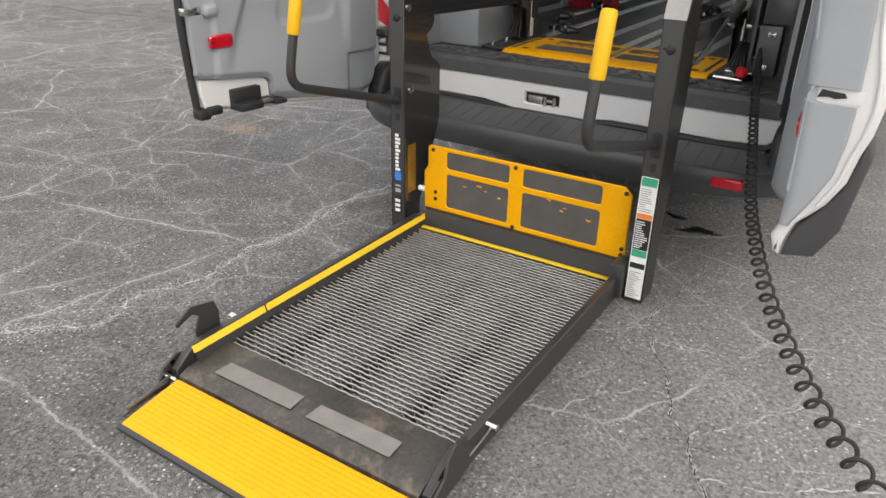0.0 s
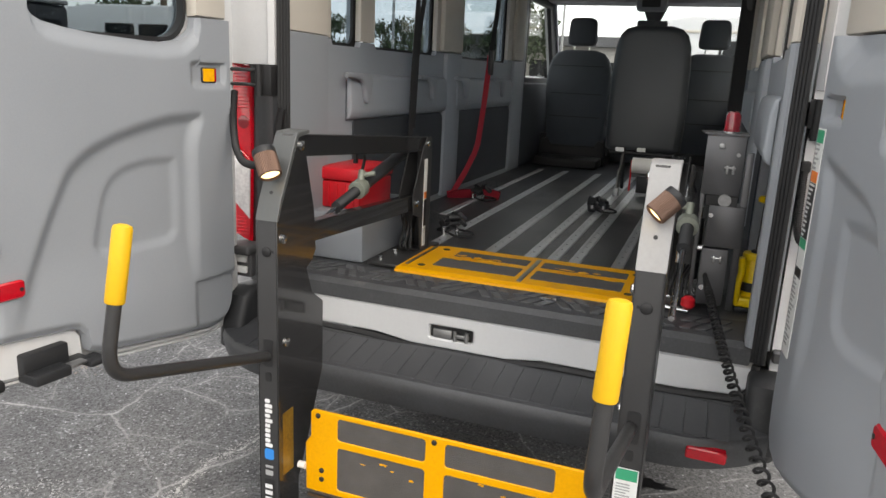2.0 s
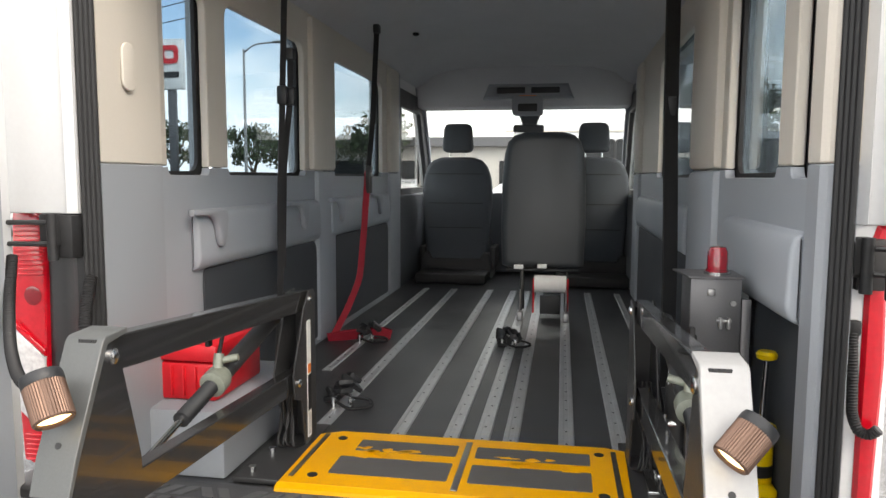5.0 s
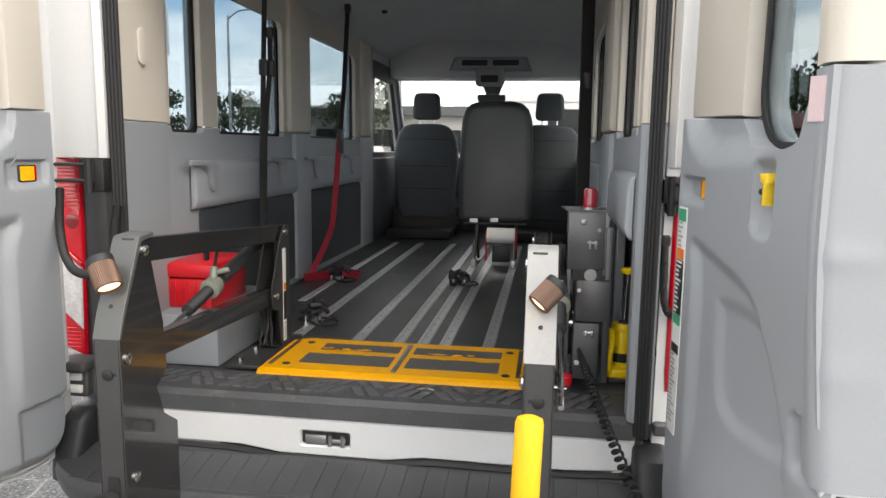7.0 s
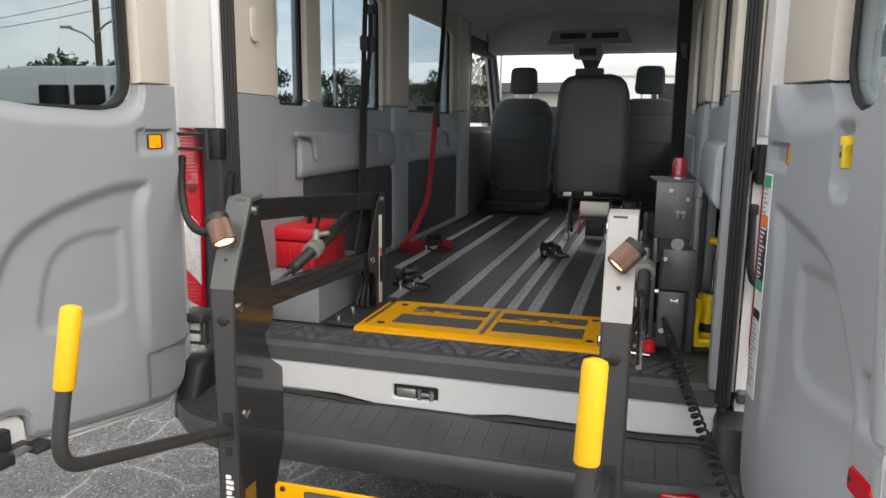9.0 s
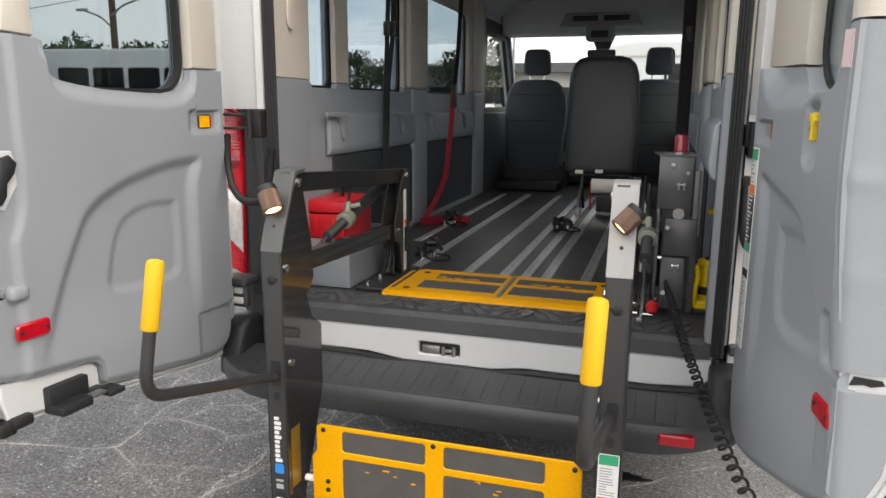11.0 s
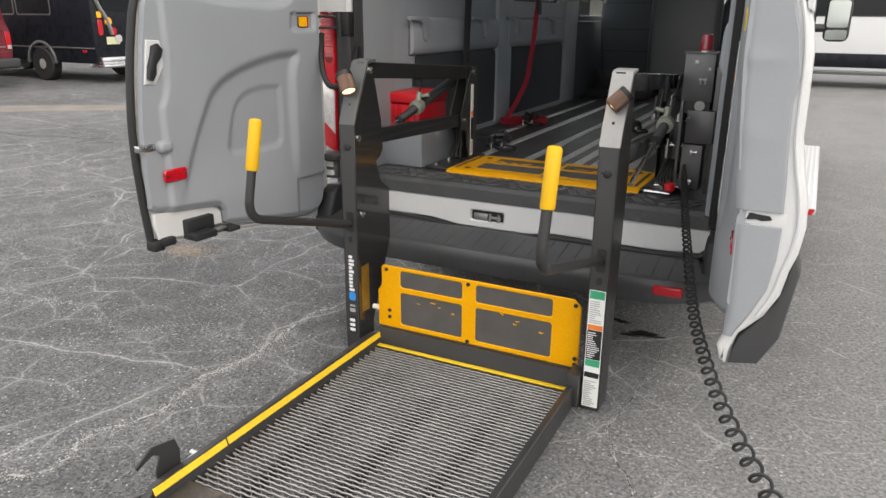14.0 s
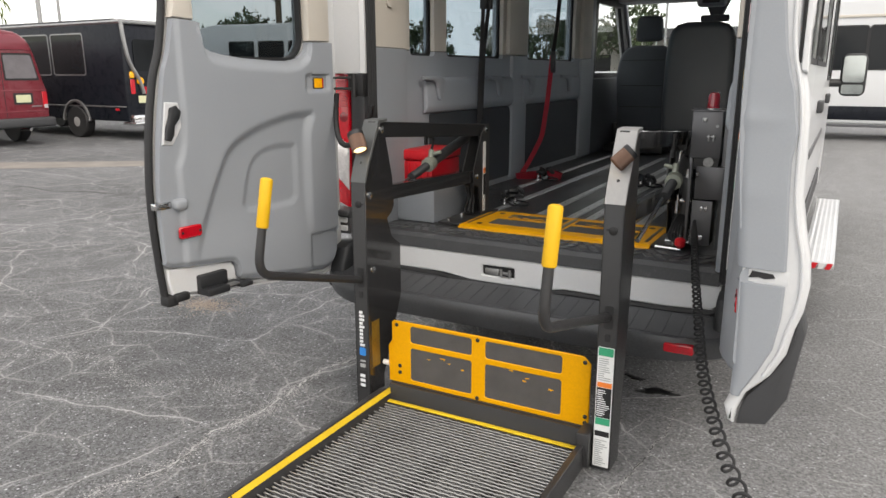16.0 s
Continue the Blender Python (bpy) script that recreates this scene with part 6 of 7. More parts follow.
    bmesh.ops.transform(t, matrix=mm, verts=t.verts)
    lampo = part("work_lamp", t, BRONZE, lift, "ribbed bronze work lamp, lit", smooth=15)
    part("lens", lathe(B(), [(0.0285, 0.070), (0.0285, 0.074), (0.02, 0.077)], mm, 24), LAMP, lampo, "warm lit lens")
    part("lamp_cap", lathe(B(), [(0.034, -0.006), (0.0352, 0.0), (0.0352, 0.012), (0.034, 0.014)], mm, 32), BLACK, lampo)
    bm = B()
    cyl(bm, lc, lc + Vector((0, 0.03, -0.005)), 0.016, 10)
    part("lamp_stem", bm, BLACK, lampo)

# cable boot of the work lamp
bm = B()
ribbed(bm, round_path([(-0.96, -0.12, 1.40), (-0.925, -0.18, 1.29), (-0.85, -0.27, 1.21), (-0.74, -0.38, 1.178), (-0.63, -0.47, 1.185), (-0.53, -0.555, 1.215)], 0.06), 0.0135)
part("conduit", bm, RUBBER, lift, "ribbed black conduit")


# brand mark as a plain block and bars, stickers on the right tower
lx = -0.484
part("brand_mark", plate(B(), rrect(lx - 0.016, lx + 0.018, 0.262, 0.300, 0.008), "y", -0.6238, -0.6222), BLUE, lift, "blue brand block on the tower")
bm = B()
for k in range(10):
    z0 = 0.306 + k * 0.0172
    h = 0.026 if k in (0, 5, 7, 8) else 0.018
    plate(bm, rrect(lx - 0.013, lx - 0.013 + h, z0, z0 + 0.0125, 0.003), "y", -0.6238, -0.6222)
each("brand_bar", bm, WHITEINK, lift, "white bars of the brand lettering")
for z0, z1 in ((0.205, 0.222), (0.232, 0.240)):
    part("print_bar", plate(B(), rrect(lx - 0.014, lx + 0.014, z0, z1, 0.002), "y", -0.6238, -0.6222), GREYINK, lift)
part("tower_label", plate(B(), rrect(lx - 0.018, lx + 0.020, 0.10, 0.19, 0.004), "y", -0.6238, -0.6222), INK, lift)
for z in (0.112, 0.135, 0.158):
    part("print_bar", plate(B(), rrect(lx - 0.015, lx + 0.012, z, z + 0.014, 0.002), "y", -0.6252, -0.6240), WHITEINK, lift)
# brown-gold reflection in the tower's side plate, painted as a thin strip
part("side_reflection", plate(B(), rrect(-0.60, -0.54, 0.20, 0.42, 0.003), "x", -0.4475, -0.4455), mat("painted_gold_reflection", (0.30, 0.18, 0.03), 0.4, 0.5, var=0.4, scale=14), lift, "gold reflection painted on the tower side")
st = part("sticker_strip", plate(B(), rrect(0.594, 0.656, 0.022, 0.512, 0.004), "y", -0.6245, -0.6225), PAPER, lift, "tall white safety sticker with coloured bands")
for z0, z1, mm in ((0.478, 0.510, GREEN), (0.352, 0.372, ORANGE), (0.228, 0.350, INK), (0.198, 0.226, GREEN), (0.150, 0.172, INK)):
    part("sticker_band", plate(B(), rrect(0.597, 0.653, z0, z1, 0.002), "y", -0.6256, -0.6246), mm, st)
rnd = random.Random(2)
for z0, z1, mm in ((0.380, 0.472, GREYINK), (0.235, 0.345, WHITEINK), (0.03, 0.14, GREYINK)):
    z = z0
    while z < z1:
        part("print_bar", plate(B(), rrect(0.600, 0.600 + 0.02 + 0.028 * rnd.random(), z, z + 0.0035, 0.001), "y", -0.6264, -0.6257), mm, st)
        z += 0.0085
for sx in (-0.45,):
    pl = part("post_sticker", plate(B(), rrect(0.515, 0.548, 0.74, 1.13, 0.003), "x", sx + 0.0075, sx + 0.009), PAPER, lift, "white warning sticker on the post")
    part("sticker_band", plate(B(), rrect(0.518, 0.545, 0.955, 0.985, 0.002), "x", sx + 0.0092, sx + 0.0102), ORANGE, pl)
    part("sticker_band", plate(B(), rrect(0.518, 0.545, 0.83, 0.95, 0.002), "x", sx + 0.0092, sx + 0.0102), INK, pl)
    for k in range(9):
        part("print_bar", plate(B(), rrect(0.520, 0.541, 0.75 + 0.008 * k, 0.754 + 0.008 * k, 0.001), "x", sx + 0.0092, sx + 0.0102), GREYINK, pl)

# ---- inside the van ----
for x, w in ((-0.695, 0.045), (-0.470, 0.055), (-0.182, 0.055), (0.006, 0.055), (0.114, 0.055), (0.212, 0.055), (0.400, 0.055), (0.577, 0.055), (0.80, 0.045)):
    bm = B()
    plate(bm, [(x - w / 2, 0.700), (x - w / 2 + 0.004, 0.7055), (x - 0.010, 0.7055), (x - 0.008, 0.7035), (x + 0.008, 0.7035), (x + 0.010, 0.7055), (x + w / 2 - 0.004, 0.7055), (x + w / 2, 0.700)], "y", 0.62 if abs(x) < 0.6 else 1.45, 3.95)
    tr = part("floor_track", bm, ALU, van, "worn aluminium tie-down track")
    bm = B()
    y = 0.70 if abs(x) < 0.6 else 1.5
    while y < 3.9:
        lathe(bm, [(0.0045, 0), (0.0045, 0.0012)], Matrix.Translation((x, y, 0.7038)), 8)
        y += 0.12
    tagged(part("track_hole", bm, DKGREY, tr), kind="stuff")

bridge = thing("bridge_plate", "yellow folding bridge plate with worn grey panels on the van floor", "ramp plate", (0.08, 0.2, 0.70))
bm = B()
plate(bm, [(-0.425, 0.205), (0.576, 0.205), (0.585, 0.62), (0.52, 0.64), (-0.36, 0.64), (-0.43, 0.60)], "z", 0.712, 0.724, bev=0.004)
plate(bm, [(0.205, 0.712), (0.205, 0.724), (0.185, 0.716), (0.180, 0.700), (0.190, 0.700)], "x", -0.425, 0.576, bev=0.002)
bp_ = part("plate", bm, YELLOW, bridge, "yellow painted steel plate")
for a, b, c, d in ((-0.30, 0.055, 0.29, 0.42), (0.115, 0.47, 0.29, 0.42), (-0.27, 0.055, 0.475, 0.565), (0.115, 0.47, 0.475, 0.565)):
    part("grip_panel", plate(B(), rrect(a, b, c, d, 0.006), "z", 0.7242, 0.7262), GRIT, bp_, "worn grey non-slip panel")
rnd = random.Random(8)
for i in range(26):
    side = rnd.choice((-0.19, 0.29))
    part("paint_chip", plate(B(), wobble(side + rnd.uniform(-0.1, 0.12), 0.455 + rnd.uniform(-0.035, 0.04), 0.012 + 0.02 * rnd.random(), 0.006 + 0.008 * rnd.random(), 9, 0.5, i), "z", 0.7262, 0.7272), YELLOW, bp_)
part("centre_strip", box(B(), (0.075, 0.23, 0.7242), (0.095, 0.60, 0.728), 0.002), STEEL, bp_, "bare steel centre strip")
for x in (-0.40, 0.545):
    part("slot_strip", box(B(), (x - 0.008, 0.25, 0.7242), (x + 0.008, 0.60, 0.727), 0.002), DECK, bp_)
bm = B()
for x, y in ((-0.34, 0.27), (0.50, 0.27), (-0.34, 0.57), (0.50, 0.57)):
    lathe(bm, [(0.016, 0), (0.016, 0.0015)], Matrix.Translation((x, y, 0.7243)), 14)
each("rivet", bm, INK, bp_, "dark sunken rivets")
# wheel box and things on it
bm = B()
box(bm, (-0.945, 0.24, 0.70), (-0.60, 0.84, 0.905), 0.012, 2)
part("wheel_box", bm, GREY, van, "grey moulded wheel housing")
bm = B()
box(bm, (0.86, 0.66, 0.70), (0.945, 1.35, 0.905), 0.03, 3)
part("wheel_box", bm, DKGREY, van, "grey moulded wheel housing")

kit = thing("tool_case", "red plastic case lying on the grey wheel housing", "case", (-0.76, 0.48, 0.905))
part("base", box(B(), (-0.865, 0.33, 0.906), (-0.665, 0.66, 1.025), 0.012), RED, kit)
lid = part("lid", box(B(), (-0.872, 0.322, 1.028), (-0.658, 0.668, 1.085), 0.014), RED, kit)
bm = B()
for k in range(5):
    box(bm, (-0.855 + 0.04 * k, 0.318, 0.92), (-0.848 + 0.04 * k, 0.332, 1.015), 0.002)
each("rib", bm, RED, kit)


def front_seat(name, cx, y, z0, label, with_head=True, cushion=True):
    s = thing(name, label, "seat", (cx, y + 0.3, 0.70), "front seats")
    bm = B()
    half = [(0.22, 0.0), (0.268, 0.05), (0.285, 0.30), (0.308, 0.56), (0.306, 0.68), (0.292, 0.78), (0.262, 0.865), (0.215, 0.918), (0.14, 0.945)]
    o = [(cx + x, z0 + z) for x, z in half] + [(cx - x, z0 + z) for x, z in reversed(half)]
    plate(bm, o, "y", y, y + 0.14, bev=0.035, seg=3)
    bk = part("backrest", bm, SEAT, s, "charcoal fabric backrest")
    bm = B()
    for dz in (0.33, 0.545, 0.80):
        tube(bm, [(cx - 0.25 + 0.03 * k, y - 0.001 + 0.002 * abs(k - 8) / 8, z0 + dz) for k in range(17)], 0.0035, 6)
    each("seam", bm, RUBBER, bk)
    if with_head:
        bm = B()
        plate(bm, smooth2d([(cx, z0 + 0.985), (cx + 0.138, z0 + 0.985), (cx + 0.122, z0 + 1.238), (cx - 0.122, z0 + 1.238), (cx - 0.138, z0 + 0.985), (cx - 0.001, z0 + 0.985)], 0.06, 5), "y", y + 0.02, y + 0.13, bev=0.03, seg=3)
        hd_ = part("headrest", bm, SEAT, s, "charcoal fabric headrest")
        bm = B()
        for k in (-0.07, 0.07):
            cyl(bm, (cx + k, y + 0.07, z0 + 0.93), (cx + k, y + 0.07, z0 + 1.0), 0.007, 8)
        each("headrest_post", bm, CHROME, hd_)
    bm = B()
    box(bm, (cx - 0.28, y + 0.06, 0.86), (cx + 0.28, y + 0.62, 1.06), 0.05, 3)
    part("cushion", bm, SEAT, s)
    bm = B()
    plate(bm, [(cx - 0.31, 0.705), (cx + 0.31, 0.705), (cx + 0.315, 0.80), (cx + 0.295, 0.93), (cx + 0.245, 0.945), (cx + 0.21, 0.885), (cx - 0.21, 0.885), (cx - 0.245, 0.945), (cx - 0.295, 0.93), (cx - 0.315, 0.80)], "y", y - 0.045, y + 0.50, bev=0.02, seg=2)
    box(bm, (cx - 0.30, y - 0.36, 0.705), (cx + 0.30, y - 0.03, 0.79), 0.02)
    part("pedestal", bm, RUBBER, s, "black seat pedestal")
    bm = B()
    box(bm, (cx - 0.34, y + 0.05, 0.80), (cx - 0.29, y + 0.5, 0.98), 0.015)
    box(bm, (cx + 0.29, y + 0.05, 0.80), (cx + 0.34, y + 0.5, 0.98), 0.015)
    each("side_cover", bm, BLACK, s)
    return s


front_seat("car_seat", -0.545, 4.55, 0.825, "charcoal fabric driver seat with headrest")
front_seat("car_seat", 0.625, 4.55, 0.825, "charcoal fabric front passenger seat with headrest")

mid = thing("folding_seat", "dark vinyl folding seat with its cushion folded up", "seat", (0.25, 2.95, 0.70))
bm = B()
o = [(-0.012, 1.03), (-0.020, 1.30), (-0.014, 1.60), (-0.002, 1.75), (0.022, 1.825), (0.062, 1.866), (0.13, 1.886), (0.37, 1.886), (0.438, 1.866), (0.478, 1.825), (0.502, 1.75), (0.514, 1.60), (0.520, 1.30), (0.512, 1.03), (0.47, 1.012), (0.03, 1.012)]
plate(bm, o, "y", 2.93, 3.10, bev=0.05, seg=4)
bk = part("backrest", bm, VINYL, mid, "dark vinyl seat back")
part("cushion", box(B(), (0.03, 3.10, 1.0), (0.47, 3.24, 1.45), 0.04, 3), VINYL, mid)
bm = B()
tube(bm, [(0.02, 2.98, 1.0), (0.48, 2.98, 1.0)], 0.014, 10)
for x in (0.12, 0.405):
    tube(bm, round_path([(x, 2.98, 1.0), (x, 2.90, 0.86), (x, 2.80, 0.72)], 0.06), 0.012, 8)
    tube(bm, [(x, 2.98, 1.0), (x, 3.12, 0.72)], 0.012, 8)
part("frame", bm, BLACK, mid, "black tubular seat frame")
bm = B()
for x in (0.12, 0.405):
    box(bm, (x - 0.018, 2.745, 0.706), (x + 0.018, 2.83, 0.76), 0.005)
    tube(bm, [(x, 2.76, 0.76), (x, 2.79, 0.90)], 0.006, 8)
each("foot_clamp", bm, STEEL, mid, "steel floor clamps")
bm = B()
for x in (0.20, 0.415):
    tube(bm, [(x, 2.86, 0.74), (x, 2.87, 0.96)], 0.006, 8)
each("red_rod", bm, RED, mid, "red release rods")
bm = B()
box(bm, (0.24, 2.93, 0.72), (0.37, 2.95, 0.84), 0.004)
part("board", bm, BLACK, mid)
for p_ in ((0.10, 1.028), (0.25, 1.035)):
    part("tag", box(B(), (p_[0] - 0.03, 2.918, p_[1] - 0.018), (p_[0] + 0.03, 2.93, p_[1] + 0.01), 0.003), PAPER, mid)
roll = solid("paper_roll", cyl(B(), (0.205, 2.875, 0.925), (0.405, 2.875, 0.925), 0.055, 24), PAPERROLL, "white paper roll hung under the folding seat", "paper roll")

# control box with beacon, lift pump
cbx = thing("control_box", "grey sheet-metal lift control box with red beacon", "control box", (0.78, 0.3, 0.70))
bm = B()
box(bm, (0.707, 0.28, 1.128), (0.836, 0.42, 1.336), 0.003)
hs = part("upper_box", bm, BOXGREY, cbx, "grey metal upper box")
part("box_lid", plate(B(), [(0.700, 0.272), (0.842, 0.272), (0.842, 0.43), (0.682, 0.43)], "z", 1.337, 1.342), BOXGREY, hs)
bm = B()
box(bm, (0.774, 0.268, 1.222), (0.812, 0.281, 1.230), 0.003)
box(bm, (0.780, 0.264, 1.205), (0.788, 0.281, 1.234), 0.002)
box(bm, (0.800, 0.264, 1.205), (0.808, 0.281, 1.234), 0.002)
box(bm, (0.750, 0.274, 1.290), (0.770, 0.281, 1.308), 0.002)
cyl(bm, (0.815, 0.281, 1.272), (0.815, 0.272, 1.272), 0.007, 8)
each("lock", bm, STEEL, hs, "bright latch and lock")
bm = B()
box(bm, (0.742, 0.265, 0.945), (0.862, 0.38, 1.092), 0.003)
box(bm, (0.738, 0.255, 0.735), (0.826, 0.36, 0.940), 0.003)
box(bm, (0.842, 0.30, 0.71), (0.866, 0.312, 1.28), 0.002)
box(bm, (0.708, 0.275, 0.74), (0.722, 0.30, 1.13), 0.002)
lw = part("lower_box", bm, BOXGREY, cbx, "grey metal pump housing")
bm = B()
box(bm, (0.772, 0.246, 0.905), (0.808, 0.256, 0.912), 0.003)
box(bm, (0.776, 0.242, 0.892), (0.784, 0.256, 0.918), 0.002)
box(bm, (0.798, 0.242, 0.892), (0.806, 0.256, 0.918), 0.002)
box(bm, (0.775, 0.24, 0.76), (0.795, 0.252, 0.785), 0.003)
bolt(bm, (0.752, 0.25, 0.80), (0, -1, 0), 0.010, 0.012)
bolt(bm, (0.752, 0.26, 1.06), (0, -1, 0), 0.008, 0.012)
each("fitting", bm, CHROME, lw, "bright fittings")
part("gap", box(B(), (0.728, 0.275, 1.092), (0.832, 0.41, 1.128)), INK, cbx)
part("pump_motor", cyl(B(), (0.79, 0.268, 1.112), (0.79, 0.285, 1.112), 0.022, 16), STEEL, cbx, "dull steel motor end in the gap")
bcn = lathe(B(), [(0.030, 0.0), (0.030, 0.012), (0.027, 0.013), (0.026, 0.06), (0.020, 0.072), (0.010, 0.075)], Matrix.Translation((0.783, 0.335, 1.3425)), 20)
part("beacon", bcn, BEACON, cbx, "red warning beacon")
part("beacon_base", lathe(B(), [(0.034, 0.0), (0.034, 0.006), (0.03, 0.008)], Matrix.Translation((0.783, 0.335, 1.342)), 20), CHROME, cbx)
pump = thing("hydraulic_pump", "black pump and bright hydraulic fittings beside the control box", "pump", (0.66, 0.40, 0.72))
part("cylinder", cyl(B(), (0.70, 0.36, 0.80), (0.70, 0.36, 1.03), 0.035, 18), COAT, pump)
bm = B()
cyl(bm, (0.70, 0.36, 1.03), (0.70, 0.36, 1.07), 0.026, 14)
cyl(bm, (0.66, 0.34, 0.92), (0.74, 0.34, 0.92), 0.014, 12)
cyl(bm, (0.66, 0.33, 0.86), (0.66, 0.33, 0.95), 0.010, 10)
box(bm, (0.62, 0.30, 0.724), (0.76, 0.46, 0.735), 0.002)
tube(bm, round_path([(0.69, 0.34, 1.07), (0.69, 0.30, 1.14), (0.665, 0.28, 1.16), (0.66, 0.27, 1.05)], 0.03), 0.005, 8)
each("valve", bm, CHROME, pump, "bright valve block and pipes")
bm = B()
for k in range(5):
    tube(bm, round_path([(0.68 + 0.012 * k, 0.34, 0.86), (0.655 + 0.01 * k, 0.27, 0.82), (0.64 + 0.016 * k, 0.25, 0.75), (0.70, 0.25, 0.735)], 0.04), 0.005, 6)
each("hose", bm, RUBBER, pump)
part("red_knob", lathe(B(), [(0.014, 0), (0.024, 0.01), (0.024, 0.035), (0.012, 0.045)], Matrix.Translation((0.715, 0.17, 0.735)), 12), RED, pump, "red plastic valve knob")
bm = B()
tube(bm, [(0.60, 0.20, 0.72), (0.72, 0.18, 0.722)], 0.010, 10)
part("release_bar", bm, CHROME, pump, "bright release bar")

jack = thing("bottle_jack", "yellow bottle jack with a raised plunger on the van floor", "jack", (0.92, 0.38, 0.70))
part("base", box(B(), (0.872, 0.325, 0.7005), (0.962, 0.445, 0.722), 0.006), BLACK, jack, "black base plate")
bm = B()
box(bm, (0.868, 0.318, 0.722), (0.962, 0.440, 0.758), 0.010, 3)
lathe(bm, [(0.037, 0.0), (0.038, 0.01), (0.038, 0.150), (0.034, 0.160), (0.030, 0.164)], Matrix.Translation((0.924, 0.385, 0.755)), 22)
lathe(bm, [(0.042, 0.0), (0.044, 0.004), (0.044, 0.020), (0.042, 0.024)], Matrix.Translation((0.924, 0.385, 0.892)), 22)
bdy = part("body", bm, JACK, jack, "yellow cast body")
bm = B()
tube(bm, round_path([(0.880, 0.330, 0.735), (0.872, 0.325, 0.80), (0.885, 0.335, 0.85), (0.876, 0.33, 0.905)], 0.03), 0.013, 10)
part("pump_arm", bm, JACK, jack, "yellow pump arm")
part("label", lathe(B(), [(0.0385, 0), (0.0385, 0.034)], Matrix.Translation((0.924, 0.385, 0.775)), 22), INK, bdy, "black label band")
part("rod", cyl(B(), (0.926, 0.38, 0.91), (0.932, 0.38, 1.105), 0.007, 10), CHROME, jack, "bright plunger rod")
part("collar", lathe(B(), [(0.020, 0), (0.020, 0.008), (0.012, 0.012)], Matrix.Translation((0.926, 0.38, 0.918)), 14), COAT, jack)
part("knob", lathe(B(), [(0.012, 0), (0.027, 0.006), (0.029, 0.018), (0.022, 0.026)], Matrix.Translation((0.932, 0.38, 1.10)), 14), JACK, jack, "yellow plunger knob")


def ribbon(bm, pts, w, wdir=(1, 0, 0), th=0.002):
    sweep(bm, round_path(pts, 0.06, 5), [(-w / 2, -th), (w / 2, -th), (w / 2, th), (-w / 2, th)], up=Vector(wdir).cross(Vector((0, 0, 1))))


# belts and tie-downs
belt = thing("shoulder_belt", "red and black shoulder belt hanging from the ceiling to the floor", "belt", (-0.74, 2.1, 0.70))
bm = B()
ribbon(bm, [(-0.71, 2.45, 2.44), (-0.725, 2.40, 1.9), (-0.74, 2.35, 1.62)], 0.035, (0.6, 0.8, 0))
part("upper_webbing", bm, STRAP, belt, "black upper webbing")
bm = B()
ribbon(bm, [(-0.74, 2.35, 1.63), (-0.75, 2.30, 1.30), (-0.755, 2.22, 1.02), (-0.80, 2.12, 0.86), (-0.86, 2.05, 0.72)], 0.036, (0.9, 0.4, 0))
part("lower_webbing", bm, STRAP_RED, belt, "red lower webbing")
bm = B()
box(bm, (-0.750, 2.33, 1.50), (-0.720, 2.38, 1.66), 0.006)
box(bm, (-0.725, 2.42, 2.42), (-0.69, 2.47, 2.47), 0.006)
each("buckle", bm, BLACK, belt)
for x, y in ((-0.68, 2.08), (-0.475, 1.0), (0.09, 2.12)):
    td = thing("tie_down", "black ratchet tie-down clipped into the floor track", "tie-down", (x, y, 0.706), "floor tie-downs")
    bm = B()
    rr = random.Random(int(x * 100))
    for k in range(9):
        a = Vector((x + rr.uniform(-.05, .06), y + rr.uniform(-.05, .10), 0.715 + rr.uniform(0, .07)))
        box(bm, a - Vector((0.02, 0.03, 0.009)), a + Vector((0.03, 0.03, 0.012)), 0.006, m=Matrix.Translation(a) @ pose(0, 0, 0, rr.uniform(0, 50), rr.uniform(0, 50), rr.uniform(0, 180)) @ Matrix.Translation(-a))
    each("ratchet", bm, BLACK, td)
    bm = B()
    for k in (-0.02, 0.05):
        cyl(bm, (x + k, y - 0.06, 0.706), (x + k, y - 0.06, 0.745), 0.011, 10)
        tube(bm, [(x + k, y - 0.06, 0.74), (x + k * 0.4, y + 0.02, 0.755)], 0.006, 8)
    each("stud", bm, CHROME, td, "bright floor studs")
    bm = B()
    tube(bm, round_path([(x + 0.03, y - 0.02, 0.73), (x + 0.10, y + 0.03, 0.715), (x + 0.14, y - 0.05, 0.712), (x + 0.06, y - 0.11, 0.712), (x - 0.02, y - 0.04, 0.72)], 0.04), 0.006, 6)
    part("loop", bm, STRAP, td)
bm = B()
ribbon(bm, [(-0.88, 2.02, 0.715), (-0.80, 2.05, 0.73), (-0.70, 2.07, 0.74)], 0.06, (0, 1, 0), 0.008)
ribbon(bm, [(-0.66, 2.10, 0.735), (-0.60, 2.12, 0.74), (-0.55, 2.12, 0.725)], 0.06, (0, 1, 0), 0.010)
solid("red_strap", bm, STRAP_RED, "bunched red webbing strap on the floor", "strap")

